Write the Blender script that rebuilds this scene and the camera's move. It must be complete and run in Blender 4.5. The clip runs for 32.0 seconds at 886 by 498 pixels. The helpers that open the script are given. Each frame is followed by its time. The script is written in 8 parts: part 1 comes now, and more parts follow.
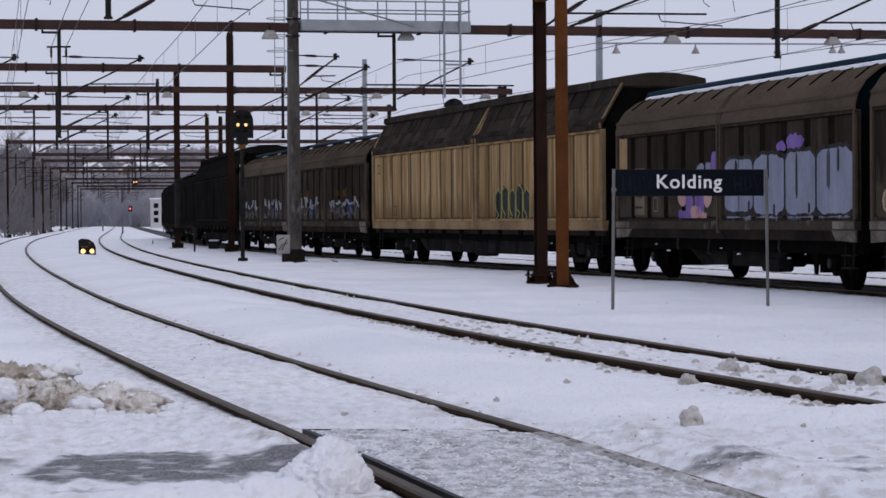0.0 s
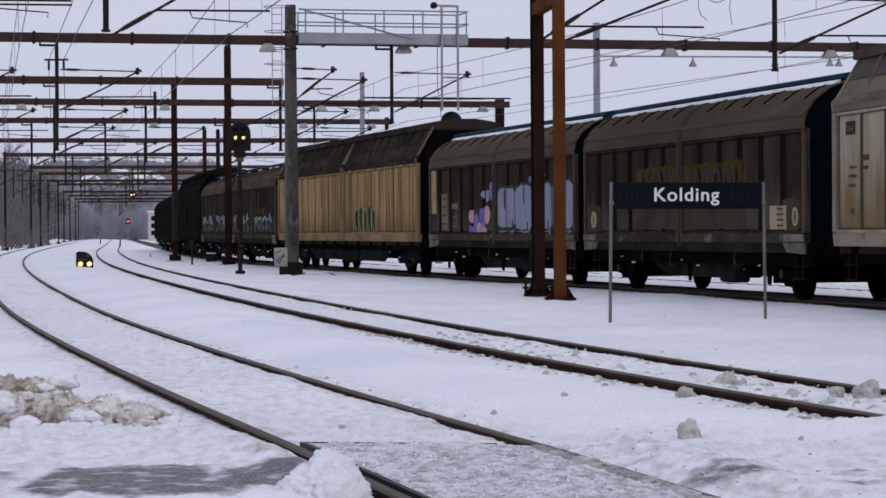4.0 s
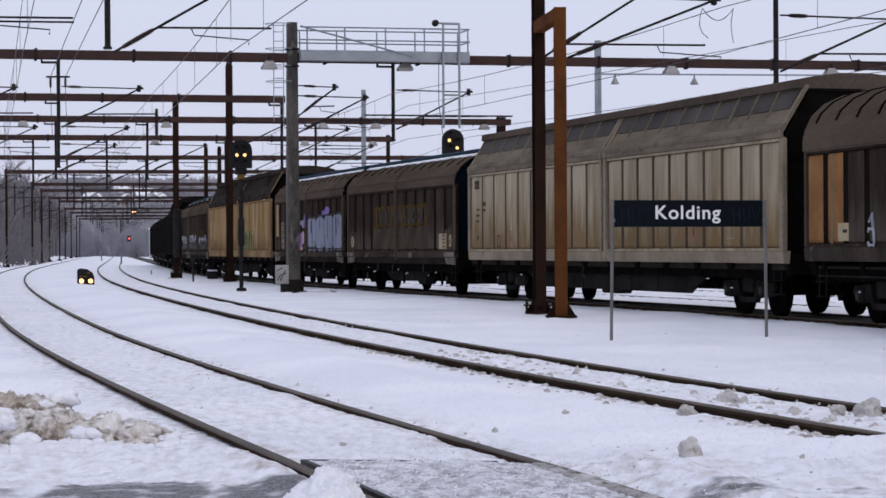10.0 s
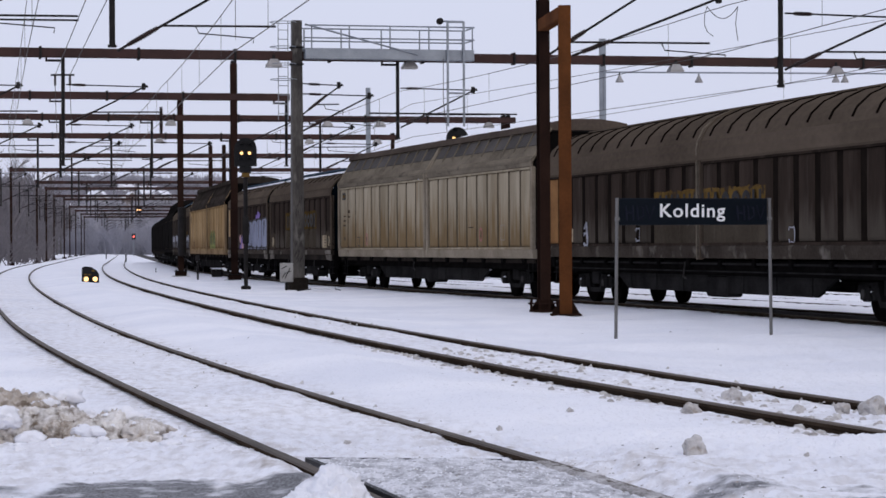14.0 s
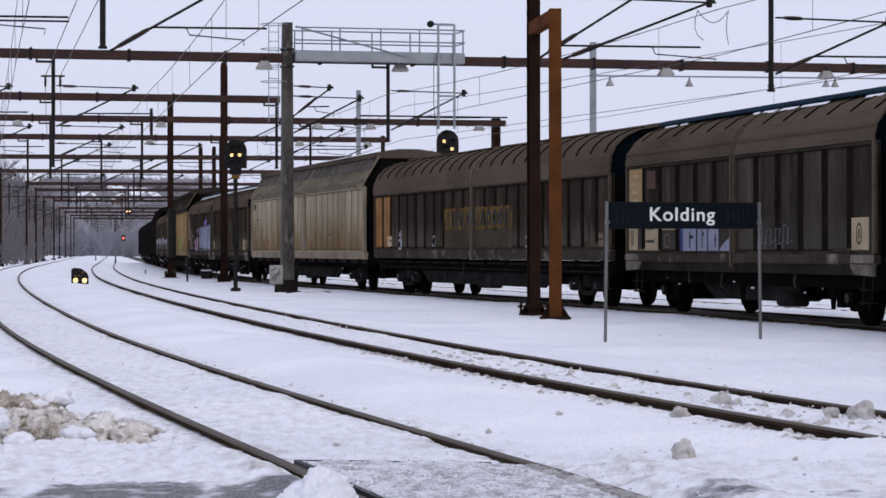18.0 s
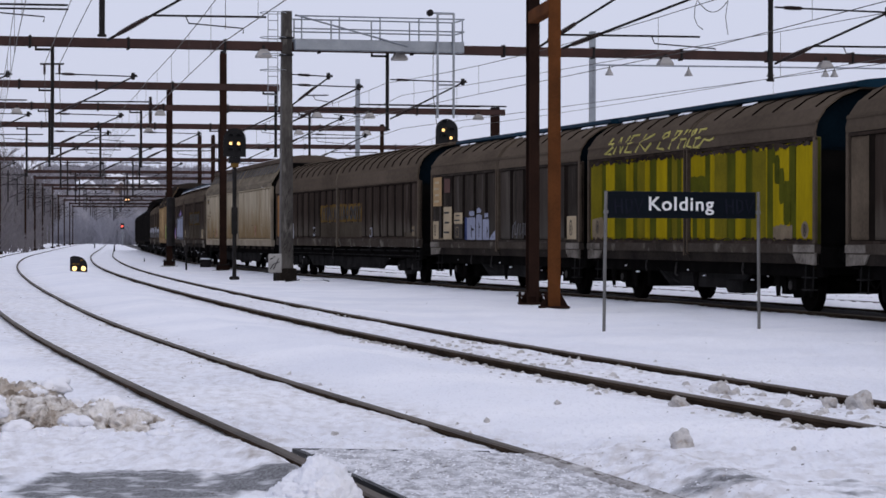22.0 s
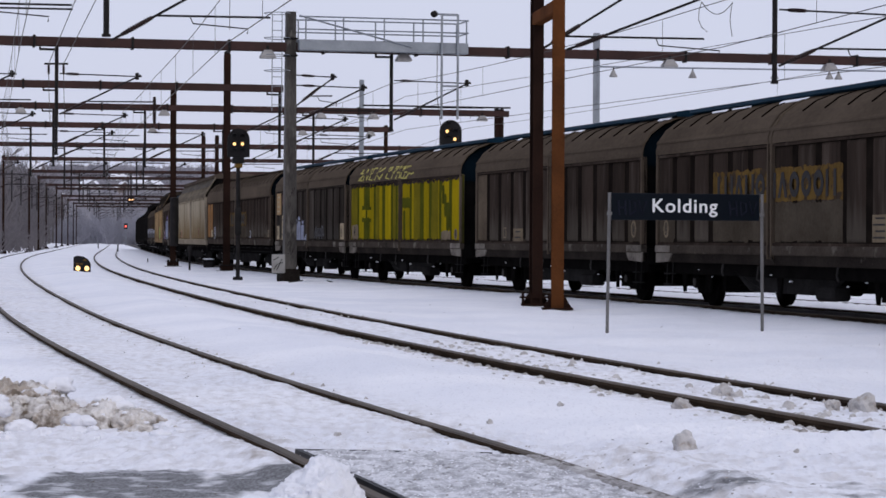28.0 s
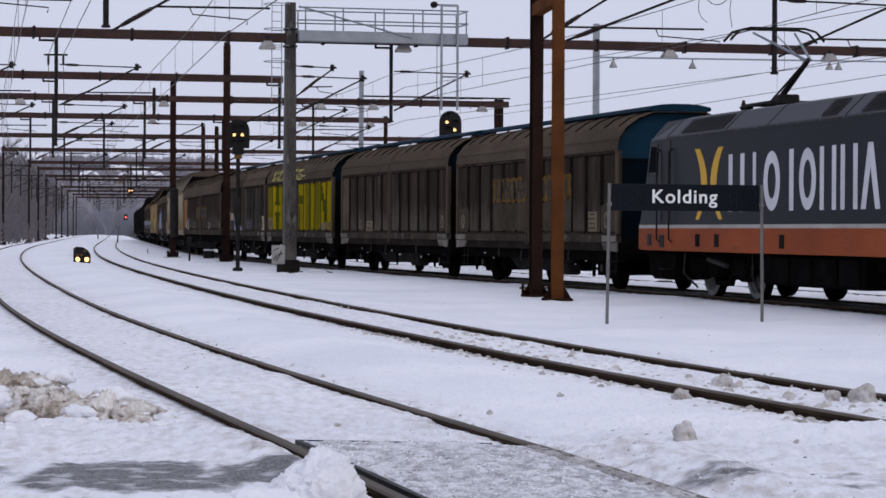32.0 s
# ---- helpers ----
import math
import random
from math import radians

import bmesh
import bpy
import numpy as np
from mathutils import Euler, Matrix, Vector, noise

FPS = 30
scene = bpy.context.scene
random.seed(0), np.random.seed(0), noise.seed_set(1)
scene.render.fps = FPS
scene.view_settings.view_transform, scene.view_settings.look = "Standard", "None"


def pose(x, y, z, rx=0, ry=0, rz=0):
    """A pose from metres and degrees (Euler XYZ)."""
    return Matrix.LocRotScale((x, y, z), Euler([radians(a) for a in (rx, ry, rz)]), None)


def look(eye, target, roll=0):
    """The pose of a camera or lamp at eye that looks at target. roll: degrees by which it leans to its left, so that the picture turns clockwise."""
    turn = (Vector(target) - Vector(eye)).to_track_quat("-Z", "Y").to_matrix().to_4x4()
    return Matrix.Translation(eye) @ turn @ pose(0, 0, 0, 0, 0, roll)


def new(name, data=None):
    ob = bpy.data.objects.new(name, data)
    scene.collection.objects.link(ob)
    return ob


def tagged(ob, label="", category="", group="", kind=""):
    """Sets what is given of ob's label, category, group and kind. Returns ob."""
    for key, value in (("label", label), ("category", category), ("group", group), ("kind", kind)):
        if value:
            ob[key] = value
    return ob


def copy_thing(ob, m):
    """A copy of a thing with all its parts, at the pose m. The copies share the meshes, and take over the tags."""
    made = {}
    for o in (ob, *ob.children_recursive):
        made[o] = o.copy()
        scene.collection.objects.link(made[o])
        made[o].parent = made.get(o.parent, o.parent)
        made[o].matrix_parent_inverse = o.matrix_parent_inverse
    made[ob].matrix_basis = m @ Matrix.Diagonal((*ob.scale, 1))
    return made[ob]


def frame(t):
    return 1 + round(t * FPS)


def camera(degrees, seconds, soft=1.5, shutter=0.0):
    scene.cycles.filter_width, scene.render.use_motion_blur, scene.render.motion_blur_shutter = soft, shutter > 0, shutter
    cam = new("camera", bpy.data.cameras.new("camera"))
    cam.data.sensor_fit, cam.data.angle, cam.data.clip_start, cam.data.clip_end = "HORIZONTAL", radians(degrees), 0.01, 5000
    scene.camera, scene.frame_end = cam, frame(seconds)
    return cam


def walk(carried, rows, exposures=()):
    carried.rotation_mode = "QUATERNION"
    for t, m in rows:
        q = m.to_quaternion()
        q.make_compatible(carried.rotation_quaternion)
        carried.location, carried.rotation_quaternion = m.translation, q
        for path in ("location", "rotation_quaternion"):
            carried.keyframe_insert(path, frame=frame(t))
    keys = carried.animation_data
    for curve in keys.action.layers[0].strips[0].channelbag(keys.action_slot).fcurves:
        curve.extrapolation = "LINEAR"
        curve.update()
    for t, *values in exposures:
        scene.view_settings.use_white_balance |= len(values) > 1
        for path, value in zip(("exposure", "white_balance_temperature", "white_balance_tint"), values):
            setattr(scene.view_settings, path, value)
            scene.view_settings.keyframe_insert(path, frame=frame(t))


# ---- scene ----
cam = camera(20.2, 32.0, soft=1.6)
EYE = (0.0, 0.0, 1.27)
# seconds, yaw, pitch, roll of the tripod head
HEAD = [
    (0.0, 0.029, -0.707, 0.393), (0.5, 0.074, -0.768, 0.402), (1.0, 0.066, -0.691, 0.404), (1.5, 0.069, -0.687, 0.389), (2.0, 0.067, -0.669, 0.399),
    (2.5, 0.029, -0.586, 0.37), (3.0, -0.001, -0.479, 0.34), (3.5, -0.03, -0.43, 0.386), (5.5, -0.08, -0.141, 0.296), (6.0, -0.141, 0.052, 0.287),
    (6.5, -0.139, 0.052, 0.31), (7.0, -0.16, 0.242, 0.253), (7.5, -0.101, 0.165, 0.315), (8.0, -0.052, 0.094, 0.3), (8.5, -0.02, -0.008, 0.313),
    (9.0, 0.001, -0.026, 0.3), (9.5, -0.004, 0.019, 0.284), (10.0, -0.001, -0.007, 0.305), (10.5, 0.051, -0.037, 0.335), (11.0, 0.046, -0.012, 0.335),
    (11.5, 0.085, -0.068, 0.341), (12.0, 0.1, -0.098, 0.291), (12.5, 0.081, -0.061, 0.289), (13.0, 0.079, -0.038, 0.264), (13.5, 0.096, -0.058, 0.264),
    (14.0, 0.103, -0.05, 0.298), (14.5, 0.117, -0.048, 0.307), (16.5, 0.053, 0.044, -0.007), (17.0, -0.025, 0.066, -0.024), (17.5, -0.121, 0.11, 0.009),
    (18.0, -0.132, 0.014, 0.06), (18.5, -0.078, -0.042, 0.068), (19.0, -0.104, -0.025, -0.032), (19.5, -0.091, -0.113, -0.063), (20.0, -0.101, -0.12, -0.049),
    (20.5, -0.138, -0.194, -0.022), (21.0, -0.216, -0.205, 0.039), (21.5, -0.198, -0.271, -0.008), (22.0, -0.158, -0.24, -0.082), (22.5, -0.123, -0.215, -0.216),
    (23.0, -0.106, -0.175, -0.231), (23.5, -0.098, -0.227, -0.241), (24.0, -0.133, -0.31, -0.178), (24.5, -0.139, -0.27, -0.175), (25.0, -0.118, -0.264, -0.191),
    (25.5, -0.101, -0.219, -0.242), (27.5, -0.085, -0.209, -0.27), (28.0, -0.078, -0.214, -0.284), (28.5, -0.073, -0.21, -0.318), (29.0, -0.098, -0.344, -0.245),
    (29.5, -0.047, -0.395, -0.272), (30.0, -0.072, -0.275, -0.348), (30.5, -0.076, -0.276, -0.374), (31.0, -0.088, -0.251, -0.361), (31.5, -0.1, -0.274, -0.293),
    (32.0, -0.081, -0.426, -0.251),
]
walk(cam, [(t, pose(*EYE, 90 + p, r, y)) for t, y, p, r in HEAD], exposures=[(0, -0.12), (3, -0.08), (6, 0.03), (7, 0.07), (9, 0.12), (13, 0.12), (19, 0.2), (22, 0.05), (23, 0.02), (28, 0.06), (32, 0.02)])

# ---------------------------------------------------------------- light: closed winter overcast
world = bpy.data.worlds.new("overcast_sky")
scene.world = world
world.use_nodes = True
wn = world.node_tree
sky = wn.nodes.new("ShaderNodeTexSky")
sky.sky_type, sky.sun_disc = "NISHITA", False
sky.sun_elevation, sky.sun_rotation = radians(24), radians(150)
sky.air_density, sky.dust_density, sky.ozone_density = 1.0, 4.0, 1.0
dim = wn.nodes.new("ShaderNodeMix")
dim.data_type, dim.blend_type = "RGBA", "MULTIPLY"
dim.inputs[0].default_value = 1.0
wn.links.new(sky.outputs[0], dim.inputs[6])
dim.inputs[7].default_value = (0.1, 0.1, 0.1, 1)
veil = wn.nodes.new("ShaderNodeMix")
veil.data_type = "RGBA"
veil.inputs[0].default_value = 0.88
wn.links.new(dim.outputs[2], veil.inputs[6])
veil.inputs[7].default_value = (0.655, 0.685, 0.855, 1)
wn.links.new(veil.outputs[2], wn.nodes["Background"].inputs[0])
wn.nodes["Background"].inputs[1].default_value = 1.0
sun = new("sun", bpy.data.lights.new("sun", "SUN"))
sun.data.energy, sun.data.angle, sun.data.color = 0.5, radians(25), (1.0, 0.97, 0.94)
sun.matrix_world = look((0, 0, 60), (-20, 45, 22))

# ---------------------------------------------------------------- materials
def principled(name):
    m = bpy.data.materials.new(name)
    m.use_nodes = True
    return m, m.node_tree, m.node_tree.nodes["Principled BSDF"]


def stuff(name, base, dark=None, rough=0.7, metal=0.0, scale=3.0, fine=40.0, bump=0.15, spread=0.5, stretch=(1, 1, 1), spots=None, spot_at=0.62, random_tone=0.0, spec=0.5, soft_spots=0.08, thrown=None, thrown_to=1.2, thrown_most=0.8):
    """A surface with tone at two scales, optional spots of a third colour, and fine relief."""
    m, nt, bs = principled(name)
    dark = dark or tuple(c * 0.6 for c in base)
    co = nt.nodes.new("ShaderNodeTexCoord")
    mp = nt.nodes.new("ShaderNodeMapping")
    mp.inputs["Scale"].default_value = stretch
    # each object takes its own piece of the pattern
    own = nt.nodes.new("ShaderNodeObjectInfo")
    off = nt.nodes.new("ShaderNodeVectorMath")
    off.operation = "MULTIPLY_ADD"
    nt.links.new(own.outputs["Random"], off.inputs[0])
    off.inputs[1].default_value = (61.0, 37.0, 83.0)
    nt.links.new(co.outputs["Object"], off.inputs[2])
    nt.links.new(off.outputs[0], mp.inputs["Vector"])
    n1 = nt.nodes.new("ShaderNodeTexNoise")
    n1.inputs["Scale"].default_value, n1.inputs["Detail"].default_value = scale, 5
    n2 = nt.nodes.new("ShaderNodeTexNoise")
    n2.inputs["Scale"].default_value, n2.inputs["Detail"].default_value = fine, 4
    nt.links.new(mp.outputs[0], n1.inputs["Vector"])
    nt.links.new(mp.outputs[0], n2.inputs["Vector"])
    add = nt.nodes.new("ShaderNodeMath")
    add.operation = "MULTIPLY_ADD"
    nt.links.new(n2.outputs[0], add.inputs[0])
    add.inputs[1].default_value = 0.45
    nt.links.new(n1.outputs[0], add.inputs[2])
    rng = nt.nodes.new("ShaderNodeMapRange")
    rng.inputs[1].default_value, rng.inputs[2].default_value = 0.72 - spread * 0.5, 0.72 + spread * 0.5
    nt.links.new(add.outputs[0], rng.inputs[0])
    mix = nt.nodes.new("ShaderNodeMix")
    mix.data_type = "RGBA"
    nt.links.new(rng.outputs[0], mix.inputs[0])
    mix.inputs[6].default_value = (*dark, 1)
    mix.inputs[7].default_value = (*base, 1)
    out = mix.outputs[2]
    if spots:
        n3 = nt.nodes.new("ShaderNodeTexNoise")
        n3.inputs["Scale"].default_value, n3.inputs["Detail"].default_value = scale * 2.3, 8
        nt.links.new(mp.outputs[0], n3.inputs["Vector"])
        r3 = nt.nodes.new("ShaderNodeMapRange")
        r3.inputs[1].default_value, r3.inputs[2].default_value = spot_at, spot_at + soft_spots
        nt.links.new(n3.outputs[0], r3.inputs[0])
        m3 = nt.nodes.new("ShaderNodeMix")
        m3.data_type = "RGBA"
        nt.links.new(r3.outputs[0], m3.inputs[0])
        nt.links.new(out, m3.inputs[6])
        m3.inputs[7].default_value = (*spots, 1)
        out = m3.outputs[2]
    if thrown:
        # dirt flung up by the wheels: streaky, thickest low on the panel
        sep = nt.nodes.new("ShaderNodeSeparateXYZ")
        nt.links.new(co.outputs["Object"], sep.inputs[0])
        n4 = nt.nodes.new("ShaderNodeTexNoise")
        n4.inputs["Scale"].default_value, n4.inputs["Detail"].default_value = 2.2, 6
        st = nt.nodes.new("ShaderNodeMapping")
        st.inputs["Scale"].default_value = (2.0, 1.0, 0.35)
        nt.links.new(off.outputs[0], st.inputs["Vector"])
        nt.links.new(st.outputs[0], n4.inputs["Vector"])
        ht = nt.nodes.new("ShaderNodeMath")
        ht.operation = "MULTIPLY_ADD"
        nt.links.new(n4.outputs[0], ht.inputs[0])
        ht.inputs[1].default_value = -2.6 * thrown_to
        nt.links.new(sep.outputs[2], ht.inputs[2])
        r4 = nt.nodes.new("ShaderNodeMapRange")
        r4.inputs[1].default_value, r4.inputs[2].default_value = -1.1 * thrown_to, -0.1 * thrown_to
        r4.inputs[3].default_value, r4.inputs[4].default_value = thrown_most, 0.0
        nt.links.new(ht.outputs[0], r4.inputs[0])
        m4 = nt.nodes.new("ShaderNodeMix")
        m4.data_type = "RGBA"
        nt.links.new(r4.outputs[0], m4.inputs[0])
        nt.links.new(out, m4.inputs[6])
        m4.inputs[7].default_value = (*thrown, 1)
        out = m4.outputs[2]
    if random_tone:
        oi = nt.nodes.new("ShaderNodeObjectInfo")
        rr = nt.nodes.new("ShaderNodeMapRange")
        rr.inputs[3].default_value, rr.inputs[4].default_value = 1 - random_tone, 1 + random_tone
        nt.links.new(oi.outputs["Random"], rr.inputs[0])
        hv = nt.nodes.new("ShaderNodeHueSaturation")
        nt.links.new(rr.outputs[0], hv.inputs["Value"])
        nt.links.new(out, hv.inputs["Color"])
        out = hv.outputs[0]
    nt.links.new(out, bs.inputs["Base Color"])
    bs.inputs["Roughness"].default_value, bs.inputs["Metallic"].default_value = rough, metal
    bs.inputs["Specular IOR Level"].default_value = spec
    if bump:
        bp = nt.nodes.new("ShaderNodeBump")
        bp.inputs["Strength"].default_value, bp.inputs["Distance"].default_value = bump, 0.02
        nt.links.new(add.outputs[0], bp.inputs["Height"])
        nt.links.new(bp.outputs[0], bs.inputs["Normal"])
    return m


def glow(name, colour, strength):
    m, nt, bs = principled(name)
    bs.inputs["Base Color"].default_value = (*colour, 1)
    bs.inputs["Emission Color"].default_value = (*colour, 1)
    bs.inputs["Emission Strength"].default_value = strength
    return m


def snow_material(name):
    """Old trodden snow; the sheet's masks lead over to grit, grey slush and bare asphalt."""
    m, nt, bs = principled(name)
    co = nt.nodes.new("ShaderNodeTexCoord")

    def nz(scale, detail=5, stretch=None):
        n = nt.nodes.new("ShaderNodeTexNoise")
        n.inputs["Scale"].default_value, n.inputs["Detail"].default_value = scale, detail
        if stretch:
            mp = nt.nodes.new("ShaderNodeMapping")
            mp.inputs["Scale"].default_value = stretch
            nt.links.new(co.outputs["Object"], mp.inputs["Vector"])
            nt.links.new(mp.outputs[0], n.inputs["Vector"])
        else:
            nt.links.new(co.outputs["Object"], n.inputs["Vector"])
        return n.outputs[0]

    def ramp(src, a, b, lo=0.0, hi=1.0):
        r = nt.nodes.new("ShaderNodeMapRange")
        nt.links.new(src, r.inputs[0])
        r.inputs[1].default_value, r.inputs[2].default_value, r.inputs[3].default_value, r.inputs[4].default_value = a, b, lo, hi
        return r.outputs[0]

    def blend(f, a, b):
        x = nt.nodes.new("ShaderNodeMix")
        x.data_type = "RGBA"
        nt.links.new(f, x.inputs[0])
        for k, s in ((6, a), (7, b)):
            if isinstance(s, tuple):
                x.inputs[k].default_value = (*s, 1)
            else:
                nt.links.new(s, x.inputs[k])
        return x.outputs[2]

    def math2(op, a, b):
        x = nt.nodes.new("ShaderNodeMath")
        x.operation = op
        for k, s in ((0, a), (1, b)):
            if isinstance(s, float):
                x.inputs[k].default_value = s
            else:
                nt.links.new(s, x.inputs[k])
        return x.outputs[0]

    def mask(key):
        a = nt.nodes.new("ShaderNodeAttribute")
        a.attribute_name = key
        return a.outputs["Fac"]

    c = blend(ramp(nz(0.35), 0.35, 0.65), (0.80, 0.81, 0.86), (0.90, 0.90, 0.93))
    c = blend(ramp(nz(44, 5, (1, 0.22, 1)), 0.54, 0.70, 0.0, 0.30), c, (0.56, 0.56, 0.60))
    # brown grit thrown along the rails
    grit = math2("MULTIPLY", mask("grit"), ramp(nz(9, 9, (1, 0.5, 1)), 0.42, 0.74))
    c = blend(grit, c, (0.44, 0.40, 0.37))
    # bare near-black ballast between the rails under the train
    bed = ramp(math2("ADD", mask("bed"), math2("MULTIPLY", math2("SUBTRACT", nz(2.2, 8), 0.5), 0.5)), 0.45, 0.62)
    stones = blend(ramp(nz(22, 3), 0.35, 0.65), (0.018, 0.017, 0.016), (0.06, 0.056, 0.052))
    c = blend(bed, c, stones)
    # dirt in the ploughed heaps
    soil = math2("MULTIPLY", mask("soil"), ramp(nz(5, 8), 0.36, 0.6))
    c = blend(soil, c, (0.20, 0.155, 0.11))
    # wet asphalt with ragged edges and flecks of packed slush on the road
    worn = math2("ADD", mask("road"), math2("MULTIPLY", math2("SUBTRACT", nz(3.0, 9, (1.0, 0.6, 1)), 0.5), 1.7))
    bare = ramp(worn, 0.50, 0.82)
    wet = blend(ramp(nz(70, 4, (1, 0.3, 1)), 0.4, 0.64), (0.055, 0.053, 0.054), (0.17, 0.17, 0.177))
    wet = blend(ramp(nz(9, 9, (0.6, 0.8, 1)), 0.52, 0.66), wet, (0.5, 0.5, 0.52))
    c = blend(bare, c, wet)
    speck = ramp(nz(30, 2, (1, 0.3, 1)), 0.74, 0.79)
    c = blend(math2("MULTIPLY", speck, 0.4), c, (0.25, 0.22, 0.2))
    nt.links.new(c, bs.inputs["Base Color"])
    nt.links.new(ramp(bare, 0.0, 1.0, 0.75, 0.45), bs.inputs["Roughness"])
    bs.inputs["Specular IOR Level"].default_value = 0.25
    b1 = nt.nodes.new("ShaderNodeBump")
    b1.inputs["Strength"].default_value, b1.inputs["Distance"].default_value = 0.35, 0.04
    nt.links.new(math2("ADD", nz(13.0, 9, (1, 0.6, 1)), math2("MULTIPLY", nz(48, 5, (1, 0.4, 1)), 0.6)), b1.inputs["Height"])
    nt.links.new(b1.outputs[0], bs.inputs["Normal"])
    return m


SNOW = snow_material("snow")
RAIL = stuff("rail_rust", (0.060, 0.043, 0.030), (0.022, 0.016, 0.012), 0.8, 0.0, 1.5, 30, spec=0.0)
RAILTOP = stuff("rail_head", (0.112, 0.088, 0.066), (0.05, 0.039, 0.03), 0.65, 0.0, 0.8, 25, 0.05, spec=0.2)
RUST = stuff("rust_red_paint", (0.060, 0.032, 0.0275), (0.031, 0.0195, 0.018), 0.7, 0.1, 1.2, 18, spec=0.1)
RUSTY = stuff("rusted_steel", (0.125, 0.047, 0.017), (0.062, 0.025, 0.011), 0.8, 0.2, 1.4, 25, 0.3, spec=0)
RUSTDK = stuff("dark_rusted_steel", (0.0325, 0.01755, 0.013), (0.01625, 0.00975, 0.0078), 0.8, 0.2, 1.4, 25, 0.3, spec=0.0)
IRON = stuff("dark_ironwork", (0.0245, 0.0217, 0.021), (0.0105, 0.0098, 0.0098), 0.7, 0.3, 4, 50, spec=0.12)
GALV = stuff("galvanised_steel", (0.272, 0.296, 0.32), (0.176, 0.192, 0.216), 0.5, 0.5, 2, 30, 0.05)
WOODPOLE = stuff("weathered_mast", (0.092, 0.083, 0.073), (0.026, 0.022, 0.019), 0.85, 0.0, 1.6, 18, 0.35, stretch=(1, 1, 0.3), spread=0.36, spots=(0.15, 0.14, 0.125), spot_at=0.6, soft_spots=0.14)
CONC = stuff("concrete", (0.34, 0.33, 0.31), (0.2, 0.19, 0.18), 0.9, 0, 2, 40)
WIRE = stuff("copper_wire", (0.05, 0.045, 0.04), (0.03, 0.028, 0.025), 0.6, 0.4, 3, 40, 0)
PORC = stuff("insulator_brown", (0.03, 0.016, 0.014), (0.015, 0.01, 0.01), 0.35, 0, 4, 40, 0, spec=0.12)
LAMPGREY = stuff("lamp_enamel", (0.30, 0.29, 0.28), (0.18, 0.17, 0.165), 0.5, 0.1, 3, 40, 0.05)
BLACK = stuff("signal_black", (0.012, 0.012, 0.013), (0.007, 0.007, 0.008), 0.5, 0, 5, 60, 0.05, spec=0.12)
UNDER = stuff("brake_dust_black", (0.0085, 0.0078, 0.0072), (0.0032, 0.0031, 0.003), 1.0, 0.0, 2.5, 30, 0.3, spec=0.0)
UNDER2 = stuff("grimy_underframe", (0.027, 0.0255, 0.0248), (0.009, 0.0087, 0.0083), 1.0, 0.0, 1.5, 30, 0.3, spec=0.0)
LIDS = stuff("worn_axle_lid", (0.05, 0.046, 0.042), (0.018, 0.017, 0.016), 0.8, 0, 6, 40, spec=0.05)
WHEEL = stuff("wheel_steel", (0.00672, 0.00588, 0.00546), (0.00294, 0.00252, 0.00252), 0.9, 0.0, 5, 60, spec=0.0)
TREAD = stuff("polished_tread", (0.13, 0.127, 0.122), (0.07, 0.068, 0.065), 0.5, 0.8, 5, 60, 0)
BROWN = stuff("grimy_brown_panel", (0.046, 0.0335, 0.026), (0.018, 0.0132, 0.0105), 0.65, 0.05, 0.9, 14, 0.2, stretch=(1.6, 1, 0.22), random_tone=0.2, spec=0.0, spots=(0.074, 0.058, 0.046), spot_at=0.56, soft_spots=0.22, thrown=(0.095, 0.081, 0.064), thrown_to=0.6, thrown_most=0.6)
BROWN_RF = stuff("grimy_brown_roof", (0.102, 0.0785, 0.058), (0.058, 0.0445, 0.0325), 0.65, 0.05, 0.7, 12, 0.2, stretch=(0.5, 1, 1), spec=0.0, random_tone=0.1)
# near-black colour gives the roof ribs the shade of dark slots
SLOT = stuff("shade_dark_roof_ribs", (0.0078, 0.00567, 0.00456), (0.0039, 0.00297, 0.0024), 0.8, 0, 3, 30, 0.1, spec=0.0)
# dark tone that paints in the shade of the grooves between wall panels
GROOVE = stuff("shaded_panel_groove", (0.0165, 0.0125, 0.0098), (0.007, 0.0057, 0.0047), 0.8, 0, 3, 30, 0.1, spec=0.0)
SILL = stuff("brown_sill", (0.070, 0.057, 0.045), (0.025, 0.020, 0.0165), 0.75, 0.05, 0.9, 16, 0.2, spots=(0.18, 0.16, 0.135), spot_at=0.58, soft_spots=0.18, spec=0.0)
DUSTED = stuff("dusted_sill_end", (0.20, 0.178, 0.152), (0.075, 0.064, 0.053), 0.8, 0.0, 1.6, 20, 0.2, spread=0.34, spec=0.0)
SILLDK = stuff("sooty_sole_bar", (0.034, 0.028, 0.023), (0.012, 0.010, 0.009), 0.8, 0.05, 1.1, 18, 0.2, spots=(0.075, 0.068, 0.06), spot_at=0.66, spec=0.0)
BLEACH = stuff("bleached_brown_panel", (0.075, 0.061, 0.045), (0.038, 0.030, 0.022), 0.75, 0, 1.4, 16, 0.1, spec=0.0)
BLUE = stuff("faded_blue_end", (0.008, 0.033, 0.058), (0.004, 0.015, 0.026), 0.6, 0.05, 1.2, 20, 0.15, spec=0.03)
# the blue end paint darkened for grime and for the gap's shade
BLUEDK = stuff("grimy_shaded_blue_end", (0.0035, 0.009, 0.014), (0.002, 0.004, 0.006), 0.8, 0.0, 1.2, 20, 0.15, spec=0.0)
